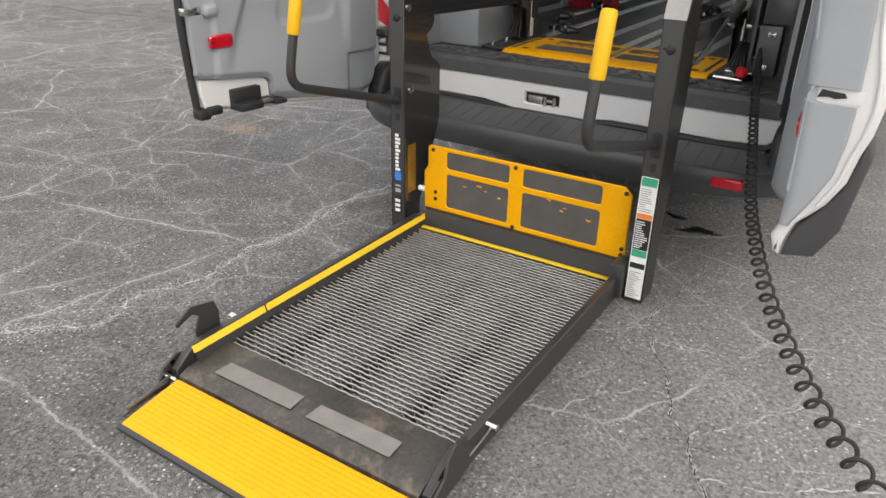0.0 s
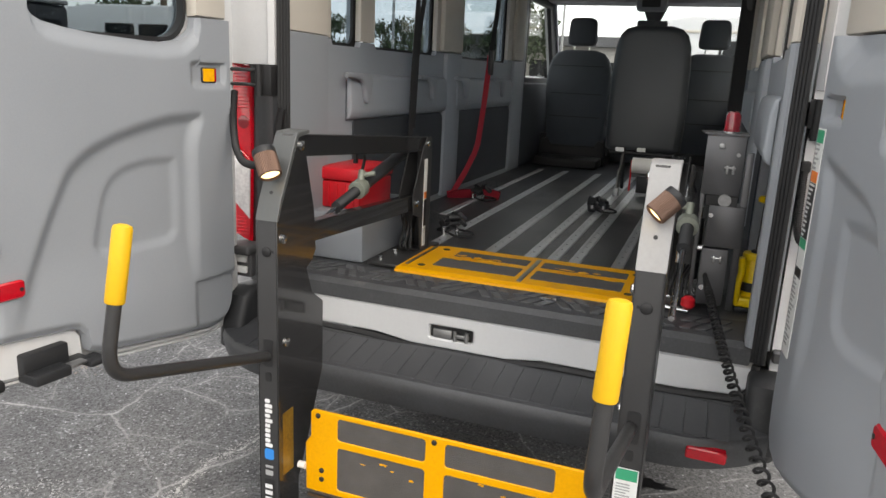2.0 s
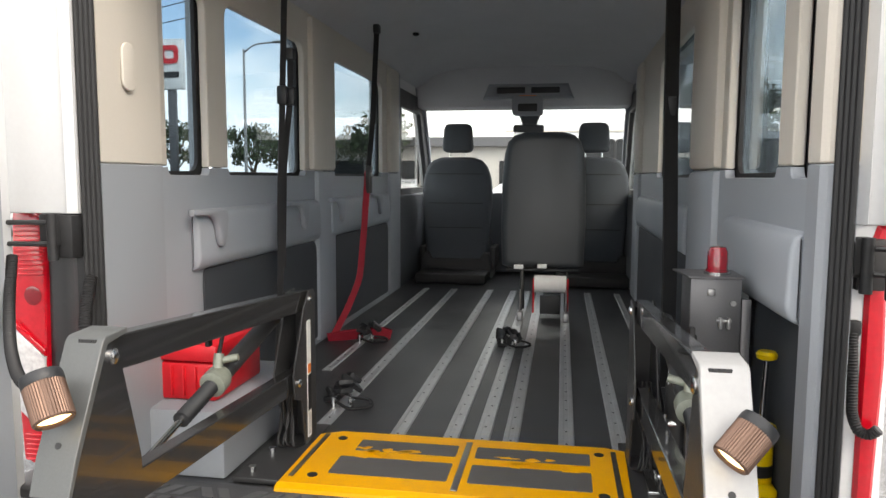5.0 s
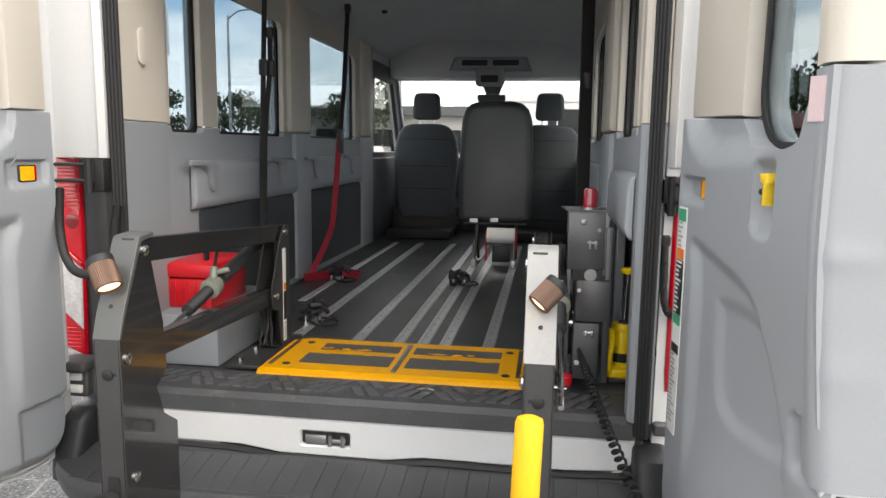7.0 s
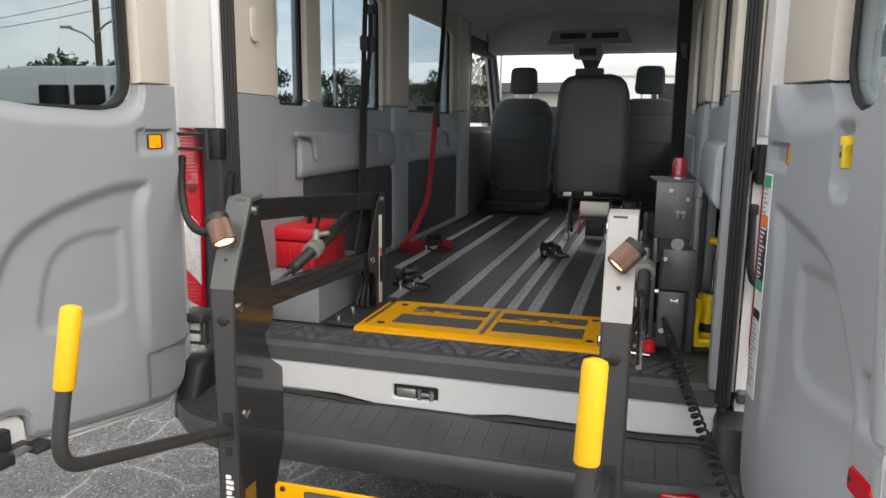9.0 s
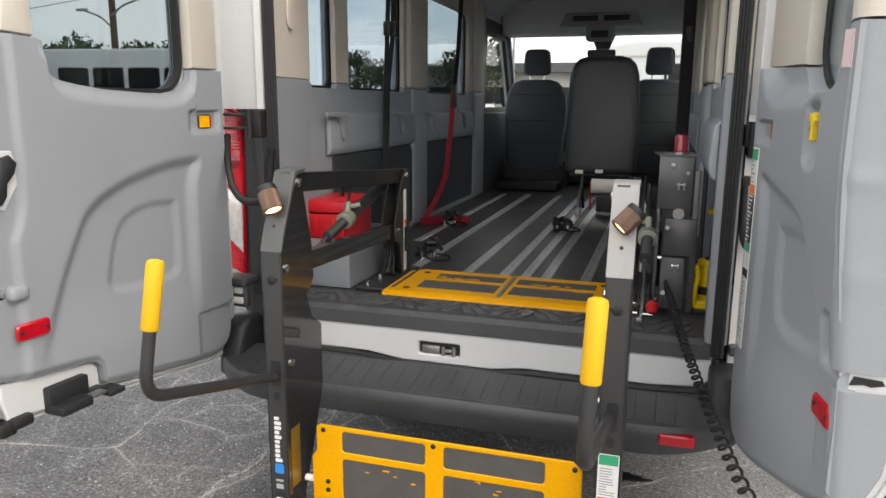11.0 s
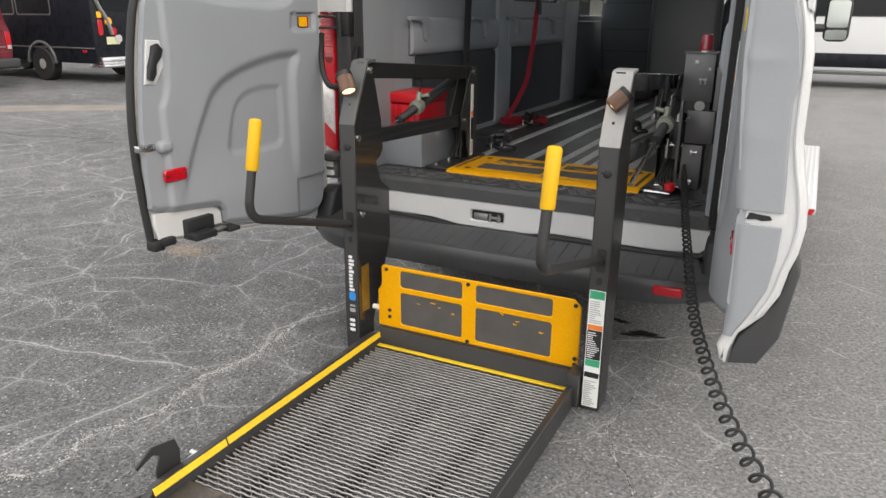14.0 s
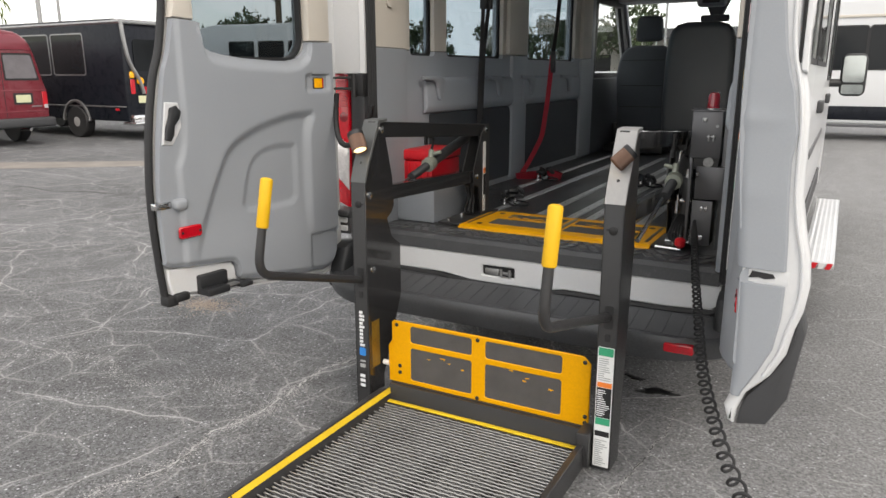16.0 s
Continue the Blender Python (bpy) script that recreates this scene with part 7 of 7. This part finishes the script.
for nm, pts in (("hanging_belt", [(-0.80, 1.28, 2.46), (-0.815, 1.27, 1.95), (-0.825, 1.25, 1.5), (-0.82, 1.23, 1.2), (-0.83, 1.2, 0.74)]),
                ("hanging_belt", [(-0.79, 1.30, 2.12), (-0.795, 1.31, 1.95), (-0.83, 1.31, 1.64), (-0.835, 1.29, 1.20)]),
                ("hanging_belt", [(0.80, 1.46, 2.44), (0.80, 1.42, 1.9), (0.80, 1.30, 1.3), (0.80, 1.26, 0.76)])):
    hb = thing(nm, "black seat belt hanging down the side wall", "belt", pts[-1], "hanging belts")
    bm = B()
    ribbon(bm, pts, 0.025 if pts[0][0] < 0 else 0.075, (0.8, 0.6, 0), 0.004)
    part("webbing", bm, STRAP, hb)
    c = Vector(pts[1])
    part("buckle", box(B(), c - Vector((0.022, 0.016, 0.05)), c + Vector((0.022, 0.016, 0.03)), 0.008), BLACK, hb, "black plastic buckle")
    part("anchor", box(B(), Vector(pts[0]) - Vector((0.02, 0.02, 0.03)), Vector(pts[0]) + Vector((0.02, 0.02, 0.02)), 0.006), BLACK, hb)

# ceiling hook and dark buttons
for x, y in ((-0.61, 3.09), (0.78, 3.09)):
    solid("ceiling_button", lathe(B(), [(0.022, 0.0), (0.022, 0.012), (0.014, 0.018)], Matrix.Translation((x, y, 2.545)) @ pose(0, 0, 0, 180, 0, 0), 14), BLACK, "small dark button on the headliner", "button", "ceiling buttons")

# coiled control cable
P0 = Vector((0.757, 0.238, 0.850))
axis = round_path([P0, (0.83, -0.1, 0.715), (0.905, -0.4, 0.60), (0.985, -0.75, 0.52), (1.125, -1.2, 0.47), (1.30, -1.6, 0.45), (1.50, -1.95, 0.47), (1.85, -2.45, 0.60)], 0.3, 12)
bm = B()
pts, a = [], 0.0
for p, q in zip(axis, axis[1:]):
    tdir = (q - p).normalized()
    side = tdir.cross(Vector((0, 0, 1))).normalized()
    upv = side.cross(tdir)
    n = max(2, int((q - p).length / 0.0028))
    for i in range(n):
        c = p.lerp(q, i / n)
        far = (c - P0).length
        pitch = min(0.060, 0.012 + 0.034 * far)
        a += 2 * math.pi * (q - p).length / n / pitch
        r = min(0.0115, 0.004 + 0.08 * far) + 0.0085 * min(1.0, far / 1.8)
        pts.append(c + side * r * math.cos(a) + upv * r * math.sin(a))
tube(bm, pts, 0.0046, 6)
solid("coiled_cable", bm, RUBBER, "black coiled cable of the lift hand control", "cable")

# ---- around the van ----
BUSBLACK = mat("black_gloss_paint", (0.010, 0.0115, 0.016), 0.30, var=0.1, spec=0.2)
MAROON = mat("maroon_paint", (0.16, 0.012, 0.022), 0.3, var=0.08, coat=0.5)
DKGLASS = mat("dark_vehicle_glass", (0.012, 0.014, 0.016), 0.12, var=0.1, spec=0.22)
MAROONROOF = mat("faded_maroon_paint", (0.20, 0.028, 0.042), 0.35, var=0.1, coat=0.3)
PALEGLASS = mat("pale_vehicle_glass", (0.16, 0.15, 0.16), 0.1, var=0.2)
LEAF = mat("dark_foliage", (0.040, 0.062, 0.022), 0.7, var=0.5, scale=0.8, fine=5)
BARK = mat("bark", (0.10, 0.075, 0.05), 0.9, var=0.3)
CONC = mat("pale_wall", (0.45, 0.43, 0.40), 0.85, var=0.1, scale=0.5)
PLATEY = mat("number_plate", (0.62, 0.62, 0.40), 0.5, var=0.05)


def vehicle(name, label, category, paint, L, W, H, m, wins, wheels, z0=0.38, front_slope=0.5, group="", glassm=None):
    """A bus or van, its rear at x=0 and its nose at x=-L, the near side at y=0."""
    t = thing(name, label, category, m.translation, group)

    def add(nm, bm, mt, parent, lab=""):
        bmesh.ops.transform(bm, matrix=m, verts=bm.verts)
        return part(nm, bm, mt, parent, lab)

    o = [(0.0, z0), (0.03, z0 + 0.5), (0.02, H - 0.25), (-0.10, H - 0.04), (-0.3, H), (-L + 0.9 + front_slope, H), (-L + 0.75, H - 0.12), (-L + 0.45, z0 + 1.1), (-L + 0.05, z0 + 0.85), (-L, z0 + 0.1), (-L + 0.1, z0)]
    bm = B()
    plate(bm, o, "y", 0.0, W, bev=0.07, seg=3)
    body = add("body", bm, paint, t, "")
    for x0, x1, a, b in wins:
        for y in (-0.006, W - 0.006):
            w = add("window", plate(B(), rrect(x0, x1, a, b, 0.06), "y", y, y + 0.012), glassm or DKGLASS, body, "dark side window")
            add("frame", plate(B(), rrect(x0 - 0.03, x1 + 0.03, a - 0.03, b + 0.03, 0.08), "y", y - 0.004 if y < 0 else y + 0.008, y + 0.004 if y < 0 else y + 0.016, holes=[rrect(x0, x1, a, b, 0.06)]), RUBBER if paint is not BUSBLACK else STEEL, w)
    add("rear_window", plate(B(), rrect(0.25, W - 0.25, H - 1.15, H - 0.45, 0.08), "x", 0.024, 0.045), glassm or DKGLASS, body)
    for y in (0.10, W - 0.22):
        add("tail_lamp", plate(B(), rrect(y, y + 0.12, z0 + 0.62, z0 + 0.95, 0.03), "x", 0.02, 0.05, bev=0.01), LENS_RED, body, "red tail lamp")
        add("marker_lamp", plate(B(), rrect(y, y + 0.12, z0 + 0.98, z0 + 1.12, 0.03), "x", 0.02, 0.05, bev=0.01), LENS_AMBER, body, "amber lamp")
    add("number_plate", plate(B(), rrect(0.28, 0.62, z0 + 0.42, z0 + 0.58, 0.01), "x", 0.036, 0.048), PLATEY, body, "pale number plate, unreadable")
    add("bumper", box(B(), (-0.05, 0.03, z0 - 0.02), (0.16, W - 0.03, z0 + 0.16), 0.04), CHROME if paint is BUSBLACK else paint, t, "rear bumper")
    for x in wheels:
        for y in (-0.03, W - 0.21):
            bm = lathe(B(), [(0.19, 0), (0.35, 0.0), (0.375, 0.03), (0.375, 0.21), (0.35, 0.24), (0.19, 0.24)], Matrix.Translation((x, y + 0.24, 0.375)) @ pose(0, 0, 0, 90, 0, 0), 24)
            wh = add("wheel", bm, RUBBER, t, "black tyre")
            add("rim", lathe(B(), [(0.06, 0.02), (0.20, 0.03), (0.21, 0.2), (0.06, 0.235)], Matrix.Translation((x, y + 0.222, 0.375)) @ pose(0, 0, 0, 90, 0, 0), 18), PALE, wh, "bright wheel rim")
        add("wheel_arch", sweep(B(), [(x + 0.47 * math.cos(a), -0.01, 0.40 + 0.47 * math.sin(a)) for a in [math.pi * i / 14 for i in range(15)]], rrect(-0.03, 0.03, -0.035, 0.035, 0.01, 2), up=(0, 1, 0)), STEEL if paint is BUSBLACK else paint, body)
    return t


bus = vehicle("shuttle_bus", "black shuttle bus with dark windows, parked", "bus", BUSBLACK, 7.0, 2.25, 2.70, pose(-13.0, 7.93, 0),
              [(-2.52, -1.36, 1.48, 2.38), (-3.82, -2.66, 1.48, 2.38), (-5.1, -3.96, 1.48, 2.38)], (-1.86, -5.7), 0.42)
BX, BY = -13.0, 7.93
bm = B()
tube(bm, round_path([(BX + 0.02, BY + 0.02, 2.62), (BX + 0.03, BY + 0.03, 2.3), (BX + 0.05, BY + 0.10, 1.75), (BX + 0.06, BY + 0.34, 1.35), (BX + 0.06, BY + 0.42, 1.05)], 0.3), 0.045, 8)
part("rear_pillar", bm, STEEL, bus, "grey moulded rear pillar")
part("roof_rail", tube(B(), [(BX - 6.0, BY + 0.03, 2.60), (BX, BY + 0.03, 2.62), (BX + 0.03, BY + 2.2, 2.62)], 0.05, 8), STEEL, bus, "grey roof rail")
for y, z, mm in ((0.36, 1.33, LENS_AMBER), (0.46, 1.12, LENS_RED), (0.58, 0.96, LENS_CLEAR)):
    part("round_lamp", cyl(B(), (BX + 0.03, BY + y, z), (BX + 0.075, BY + y, z), 0.085, 16), mm, bus, "round tail lamp")
part("side_marker", box(B(), (BX - 0.42, BY - 0.02, 0.66), (BX - 0.30, BY + 0.01, 0.72), 0.01), LENS_RED, bus, "red side marker")
part("side_marker", box(B(), (BX - 3.4, BY - 0.02, 0.60), (BX - 3.28, BY + 0.01, 0.66), 0.01), LENS_AMBER, bus, "amber side marker")
part("belt_moulding", box(B(), (BX - 6.2, BY - 0.02, 0.74), (BX - 0.05, BY + 0.01, 0.77), 0.006), STEEL, bus, "grey belt moulding")
part("step_bumper", box(B(), (BX - 0.05, BY - 0.15, 0.36), (BX + 0.42, BY + 2.2, 0.43), 0.02), CHROME, bus, "bright step bumper")


def maroon_van(X, Y):
    """A high-roof van seen from behind, its rear at X and its side at Y."""
    t = thing("passenger_van", "maroon high-roof passenger van parked with its rear to the lot", "van", (X, Y, 0))
    sec = [(0.02, 0.50), (0.0, 0.80), (0.0, 1.12), (0.07, 1.36), (0.20, 1.92), (0.30, 2.18), (0.52, 2.34), (0.80, 2.38), (1.10, 2.38), (1.38, 2.34), (1.60, 2.18), (1.70, 1.92), (1.83, 1.36), (1.90, 1.12), (1.90, 0.80), (1.88, 0.50)]
    body = part("body", plate(B(), [(Y + y, z) for y, z in smooth2d(sec, 0.08, 4)], "x", X - 5.0, X, bev=0.05, seg=3), MAROON, t, "maroon painted body")
    part("roof_cap", plate(B(), [(Y + 0.30, 1.98), (Y + 0.36, 2.17), (Y + 0.56, 2.29), (Y + 1.34, 2.29), (Y + 1.54, 2.17), (Y + 1.60, 1.98)], "x", X - 0.01, X + 0.03, bev=0.02, seg=2), MAROONROOF, body, "faded maroon raised roof end")
    for y0, y1, k0, k1 in ((0.16, 0.91, 0.14, 0.02), (0.99, 1.74, 0.02, 0.14)):
        w = part("rear_window", plate(B(), smooth2d([(Y + y0 + 0.04, 1.40), (Y + y1 - 0.04, 1.40), (Y + y1 - k1, 1.88), (Y + y0 + k0, 1.88), (Y + y0 + 0.04, 1.40)], 0.05)[:-1], "x", X + 0.002, X + 0.012), PALEGLASS, body, "pale reflecting rear window")
        part("frame", plate(B(), [(Y + y0, 1.36), (Y + y1, 1.36), (Y + y1 - k1 + 0.02, 1.92), (Y + y0 + k0 - 0.02, 1.92)], "x", X - 0.002, X + 0.008, holes=[[(Y + y0 + 0.04, 1.40), (Y + y1 - 0.04, 1.40), (Y + y1 - k1, 1.88), (Y + y0 + k0, 1.88)]]), RUBBER, w)
    part("door_seam", box(B(), (X - 0.002, Y + 0.944, 0.60), (X + 0.004, Y + 0.956, 1.98)), INK, body)
    for z in (0.70, 1.14):
        part("side_strip", box(B(), (X, Y + 0.03, z), (X + 0.012, Y + 1.87, z + 0.022), 0.004), MAROONROOF, body)
    part("number_plate", plate(B(), rrect(Y + 1.18, Y + 1.50, 0.90, 1.06, 0.01), "x", X + 0.004, X + 0.014), PLATEY, body, "pale number plate, unreadable")
    part("plate_recess", plate(B(), rrect(Y + 1.13, Y + 1.55, 0.86, 1.10, 0.02), "x", X, X + 0.006), INK, body)
    part("emblem_bar", box(B(), (X, Y + 1.50, 0.80), (X + 0.01, Y + 1.74, 0.825), 0.003), STEEL, body)
    for y in (0.03, 1.76):
        lamp = part("tail_lamp", plate(B(), rrect(Y + y, Y + y + 0.11, 0.76, 1.12, 0.02), "x", X - 0.02, X + 0.02, bev=0.008), LENS_RED, body, "red tail lamp")
        part("clear_lens", plate(B(), rrect(Y + y + 0.01, Y + y + 0.10, 0.77, 0.85, 0.01), "x", X + 0.016, X + 0.024), LENS_CLEAR, lamp)
    part("bumper", box(B(), (X - 0.05, Y - 0.02, 0.38), (X + 0.18, Y + 1.92, 0.58), 0.05, 3), DKPLASTIC, t, "dark grey rear bumper")
    part("exhaust", cyl(B(), (X - 0.2, Y + 1.32, 0.33), (X + 0.10, Y + 1.36, 0.33), 0.035, 12), CHROME, t, "bright exhaust pipe")
    for x in (-1.0, -4.1):
        for y in (0.06, 1.60):
            wh = part("wheel", lathe(B(), [(0.19, 0), (0.34, 0.0), (0.365, 0.03), (0.365, 0.21), (0.34, 0.24), (0.19, 0.24)], Matrix.Translation((X + x, Y + y + 0.24, 0.365)) @ pose(0, 0, 0, 90, 0, 0), 24), RUBBER, t, "black tyre")
            part("rim", lathe(B(), [(0.06, 0.02), (0.20, 0.03), (0.21, 0.2), (0.06, 0.235)], Matrix.Translation((X + x, Y + y + 0.235, 0.365)) @ pose(0, 0, 0, 90, 0, 0), 18), STEEL, wh)
    return t


maroon_van(-14.1, 4.87)
wb = vehicle("white_bus", "white shuttle bus with dark windows, parked beyond the van", "bus", WHITE, 7.4, 2.3, 3.05, pose(5.9, 15.6, 0),
             [(-5.30 + 1.0 * i, -4.36 + 1.0 * i, 1.57, 2.47) for i in range(5)], (-2.45, -6.4), 0.36)
part("lower_stripe", box(B(), (0.95, 15.585, 0.46), (5.7, 15.605, 0.76), 0.004), BUSBLACK, wb, "black lower side stripe")
part("roof_band", box(B(), (-1.0, 15.57, 2.66), (5.75, 15.62, 2.72), 0.01), BEIGE, wb, "beige gutter band")
part("skirt", box(B(), (0.9, 15.585, 0.30), (5.7, 15.605, 0.36), 0.004), BOXGREY, wb, "grey skirt")
for i, (x, y, a) in enumerate(((-11.6, 15.0, 8), (-18.2, 14.4, -6))):
    vehicle("white_shuttle", "white shuttle bus parked in the far row", "bus", WHITE, 6.6, 2.3, 3.0, pose(x, y, 0, 0, 0, a),
            [(-1.3, -0.4, 1.65, 2.45), (-2.4, -1.5, 1.65, 2.45), (-3.5, -2.6, 1.65, 2.45), (-4.6, -3.7, 1.65, 2.45)], (-1.7, -5.5), group="far white buses")
rnd = random.Random(4)
for i in range(9):
    ang = radians(14 + i * 5.5)
    r = 36 + 6 * rnd.random()
    vehicle("parked_car", "parked light-coloured car in the far row", "car", (WHITE, PALE, BOXGREY)[i % 3], 4.6, 1.8, 1.55, pose(-r * math.sin(ang), r * math.cos(ang), 0, 0, 0, rnd.uniform(-20, 70)),
            [(-1.9, -0.7, 1.0, 1.4), (-3.0, -2.0, 1.0, 1.4)], (-0.9, -3.7), 0.3, 0.9, "far parked cars")
for i in range(3):
    vehicle("parked_van", "white van parked at the far side of the lot", "van", WHITE, 5.2, 2.0, 2.2, pose(17.6 + 5.2 * i, 41 - 2 * i, 0, 0, 0, 62 - 4 * i),
            [(-1.6, -0.4, 1.35, 1.9), (-2.9, -1.8, 1.35, 1.9)], (-1.1, -4.1), 0.42, group="far parked vans")


def tree(x, y, h, seed):
    rr = random.Random(seed)
    t = thing("tree", "dark green leafy tree at the edge of the lot", "tree", (x, y, 0), "trees round the lot")
    bm = B()
    top = Vector((x + rr.uniform(-0.4, 0.4), y + rr.uniform(-0.4, 0.4), h * 0.55))
    tube(bm, [(x, y, 0), (x + 0.1, y, h * 0.25), top], 0.22, 8, [1.0, 0.75, 0.45])
    tips = []
    for k in range(7):
        a = 2 * math.pi * k / 7 + rr.uniform(-.3, .3)
        e = Vector((x + math.cos(a) * h * rr.uniform(0.2, 0.36), y + math.sin(a) * h * rr.uniform(0.2, 0.36), h * rr.uniform(0.5, 0.85)))
        s = Vector((x, y, h * rr.uniform(0.28, 0.5)))
        tube(bm, [s, (s + e) / 2 + Vector((0, 0, 0.2)), e], 0.09, 6, [1, 0.7, 0.3])
        tips.append(e)
    tips.append(Vector((x, y, h * 0.86)))
    part("trunk", bm, BARK, t, "brown trunk and limbs")
    bm = B()
    for e in tips:
        R = h * rr.uniform(0.13, 0.22)
        for k in range(210):
            v = Vector((rr.gauss(0, 1), rr.gauss(0, 1), rr.gauss(0, 0.75)))
            c = e + v.normalized() * R * rr.random() ** 0.45
            s = h * rr.uniform(0.010, 0.026)
            q = Euler((rr.uniform(0, 3), rr.uniform(0, 3), rr.uniform(0, 6))).to_matrix()
            bm.faces.new([bm.verts.new(c + q @ Vector(p) * s) for p in ((-1, -0.6, 0), (1, -0.6, 0.2), (1.2, 0.6, 0), (-0.8, 0.8, 0.2))])
    part("crown", bm, LEAF, t, "dense dark green crown")


rnd = random.Random(31)
for i in range(15):
    ang = radians(16 + i * 4.6 + rnd.uniform(-1.2, 1.2))
    r = 58 + 14 * rnd.random()
    tree(-r * math.sin(ang), r * math.cos(ang), (6.0 + 3.5 * rnd.random()) * (1.0 if ang < radians(45) else 0.55), i)
for i in range(7):
    ang = radians(14 + i * 11 + rnd.uniform(-3, 3))
    r = 46 + 12 * rnd.random()
    tree(r * math.sin(ang), r * math.cos(ang), 6.5 + 3 * rnd.random(), 40 + i)

# palm behind the black bus
palm = thing("palm_tree", "tall thin palm tree with drooping fronds", "palm", (-30.0, 13.5, 0))
bm = B()
tube(bm, [(-30, 13.5, 0), (-30.1, 13.5, 2.5), (-29.9, 13.5, 5.2)], 0.16, 8, [1.2, 0.9, 0.8])
part("trunk", bm, BARK, palm)
bm = B()
rr = random.Random(3)
for k in range(22):
    a = 2 * math.pi * k / 22
    c = Vector((-29.9, 13.5, 5.2))
    d = Vector((math.cos(a), math.sin(a), 0))
    u0 = rr.uniform(0.2, 1.0)
    sp = [c + d * (1.9 * s) + Vector((0, 0, u0 * 1.4 * s - 2.0 * s * s)) for s in [i / 7 for i in range(8)]]
    for p, q in zip(sp, sp[1:]):
        n = (q - p).cross(Vector((0, 0, 1))).normalized()
        for sgn in (-1, 1):
            for f in (0.0, 0.5):
                b0 = p.lerp(q, f)
                bm.faces.new([bm.verts.new(v) for v in (b0, p.lerp(q, f + 0.35), b0 + n * sgn * 0.42 + Vector((0, 0, -0.3)) + (q - p) * 0.9)])
part("fronds", bm, mat("palm_green", (0.13, 0.17, 0.05), 0.6, var=0.3, scale=2), palm, "yellow-green palm fronds")

for i, (x, y, h) in enumerate(((-17, 36, 8.5), (-26, 33, 9.0), (-36, 22, 8.5), (-24.5, 13.5, 8.0), (-9, 44, 9))):
    p = thing("light_pole", "tall grey pole with a lamp arm in the lot", "pole", (x, y, 0), "poles in the lot")
    part("pole", tube(B(), [(x, y, 0), (x, y, h)], 0.10, 10, [1, 0.6]), STEEL, p)
    part("arm", tube(B(), round_path([(x, y, h - 0.2), (x + 0.6, y, h + 0.25), (x + 2.0, y, h + 0.35)], 0.5), 0.045, 8), STEEL, p)
    part("lamp_head", box(B(), (x + 1.7, y - 0.12, h + 0.28), (x + 2.4, y + 0.12, h + 0.40), 0.04), BOXGREY, p)

util = thing("utility_pole", "weathered wooden utility pole with lamp arms and wires", "pole", (-25.7, 27.6, 0))
part("pole", tube(B(), [(-25.7, 27.6, 0), (-25.65, 27.6, 11.5)], 0.19, 10, [1, 0.7]), BARK, util)
for z, d in ((5.6, -0.6), (6.1, 1.0)):
    part("arm", tube(B(), round_path([(-25.7, 27.5, z - 0.5), (-25.7 + d * 0.8, 27.4, z), (-25.7 + 2.4 * d, 27.2, z + 0.35)], 0.3), 0.05, 8), PALE, util, "pale lamp arm")
    part("lamp_head", box(B(), (-25.7 + 2.4 * d - 0.3, 27.1, z + 0.28), (-25.7 + 2.4 * d + 0.3, 27.3, z + 0.40), 0.03), PALE, util)
for z in (6.75, 7.3, 9.5):
    part("wire", tube(B(), [(-60 + 6.0 * k, 43.4 - 2.75 * k, z + 1.3 * ((k - 5.7) / 5.7) ** 2) for k in range(13)], 0.018, 4), RUBBER, util, "black overhead wire")
sign = thing("pylon_sign", "white pylon sign with a red ring on a dark post", "sign", (-23.6, 40.0, 0))
part("post", box(B(), (-23.9, 39.95, 0), (-23.4, 40.25, 7.0), 0.05), BOXGREY, sign)
part("panel", box(B(), (-24.7, 39.8, 6.9), (-22.75, 40.2, 9.95), 0.08), PAPER, sign, "white sign panel")
part("ring", plate(B(), rrect(-24.2, -23.0, 8.45, 9.55, 0.3), "y", 39.72, 39.79, holes=[rrect(-23.92, -23.28, 8.74, 9.26, 0.15)]), RED, sign, "red rounded emblem outline")
part("print_bar", box(B(), (-24.3, 39.74, 7.6), (-23.0, 39.79, 7.95)), INK, sign)

bld = thing("low_building", "long low building with a pale wall and dark roof", "building", (-4, 62, 0))
part("wall", box(B(), (-22, 60, 0), (6, 72, 4.2), 0.05), CONC, bld, "pale rendered wall")
part("roof", plate(B(), [(-23, 4.2), (7, 4.2), (6, 5.0), (-22, 5.0)], "y", 59.2, 73), BOXGREY, bld, "dark flat roof")
for i in range(5):
    part("window", box(B(), (-20 + i * 5, 59.95, 1.0), (-17 + i * 5, 60.02, 3.0), 0.0), DKGLASS, bld)

# carport, verge and trees beyond the open right door
port = thing("carport", "long carport with a faded maroon roof over parked vehicles", "carport", (20, 47, 0))
part("roof", box(B(), (9, 45, 3.0), (48, 51, 3.95), 0.06), mat("faded_maroon_roof", (0.20, 0.085, 0.085), 0.6, var=0.12, scale=0.8), port, "faded maroon roof edge")
for i in range(9):
    part("post", box(B(), (10 + i * 4.5, 45.6, 0), (10.14 + i * 4.5, 45.74, 3.0), 0.01), CONC, port)
part("back_wall", box(B(), (9, 50.6, 0), (48, 50.9, 3.0)), CONC, port, "shaded back wall")
solid("grass_verge", box(B(), (8, 28.2, 0.0), (60, 29.2, 0.05), 0.01), mat("dry_grass", (0.22, 0.22, 0.07), 0.9, var=0.4, scale=2, fine=20, bump=0.6), "strip of dry yellow-green grass along the lot", "verge", kind="structure")
for i in range(7):
    tree(12.5 + 4.6 * i, 57 + rnd.uniform(-2, 2), 8.0 + 2.5 * rnd.random(), 70 + i)
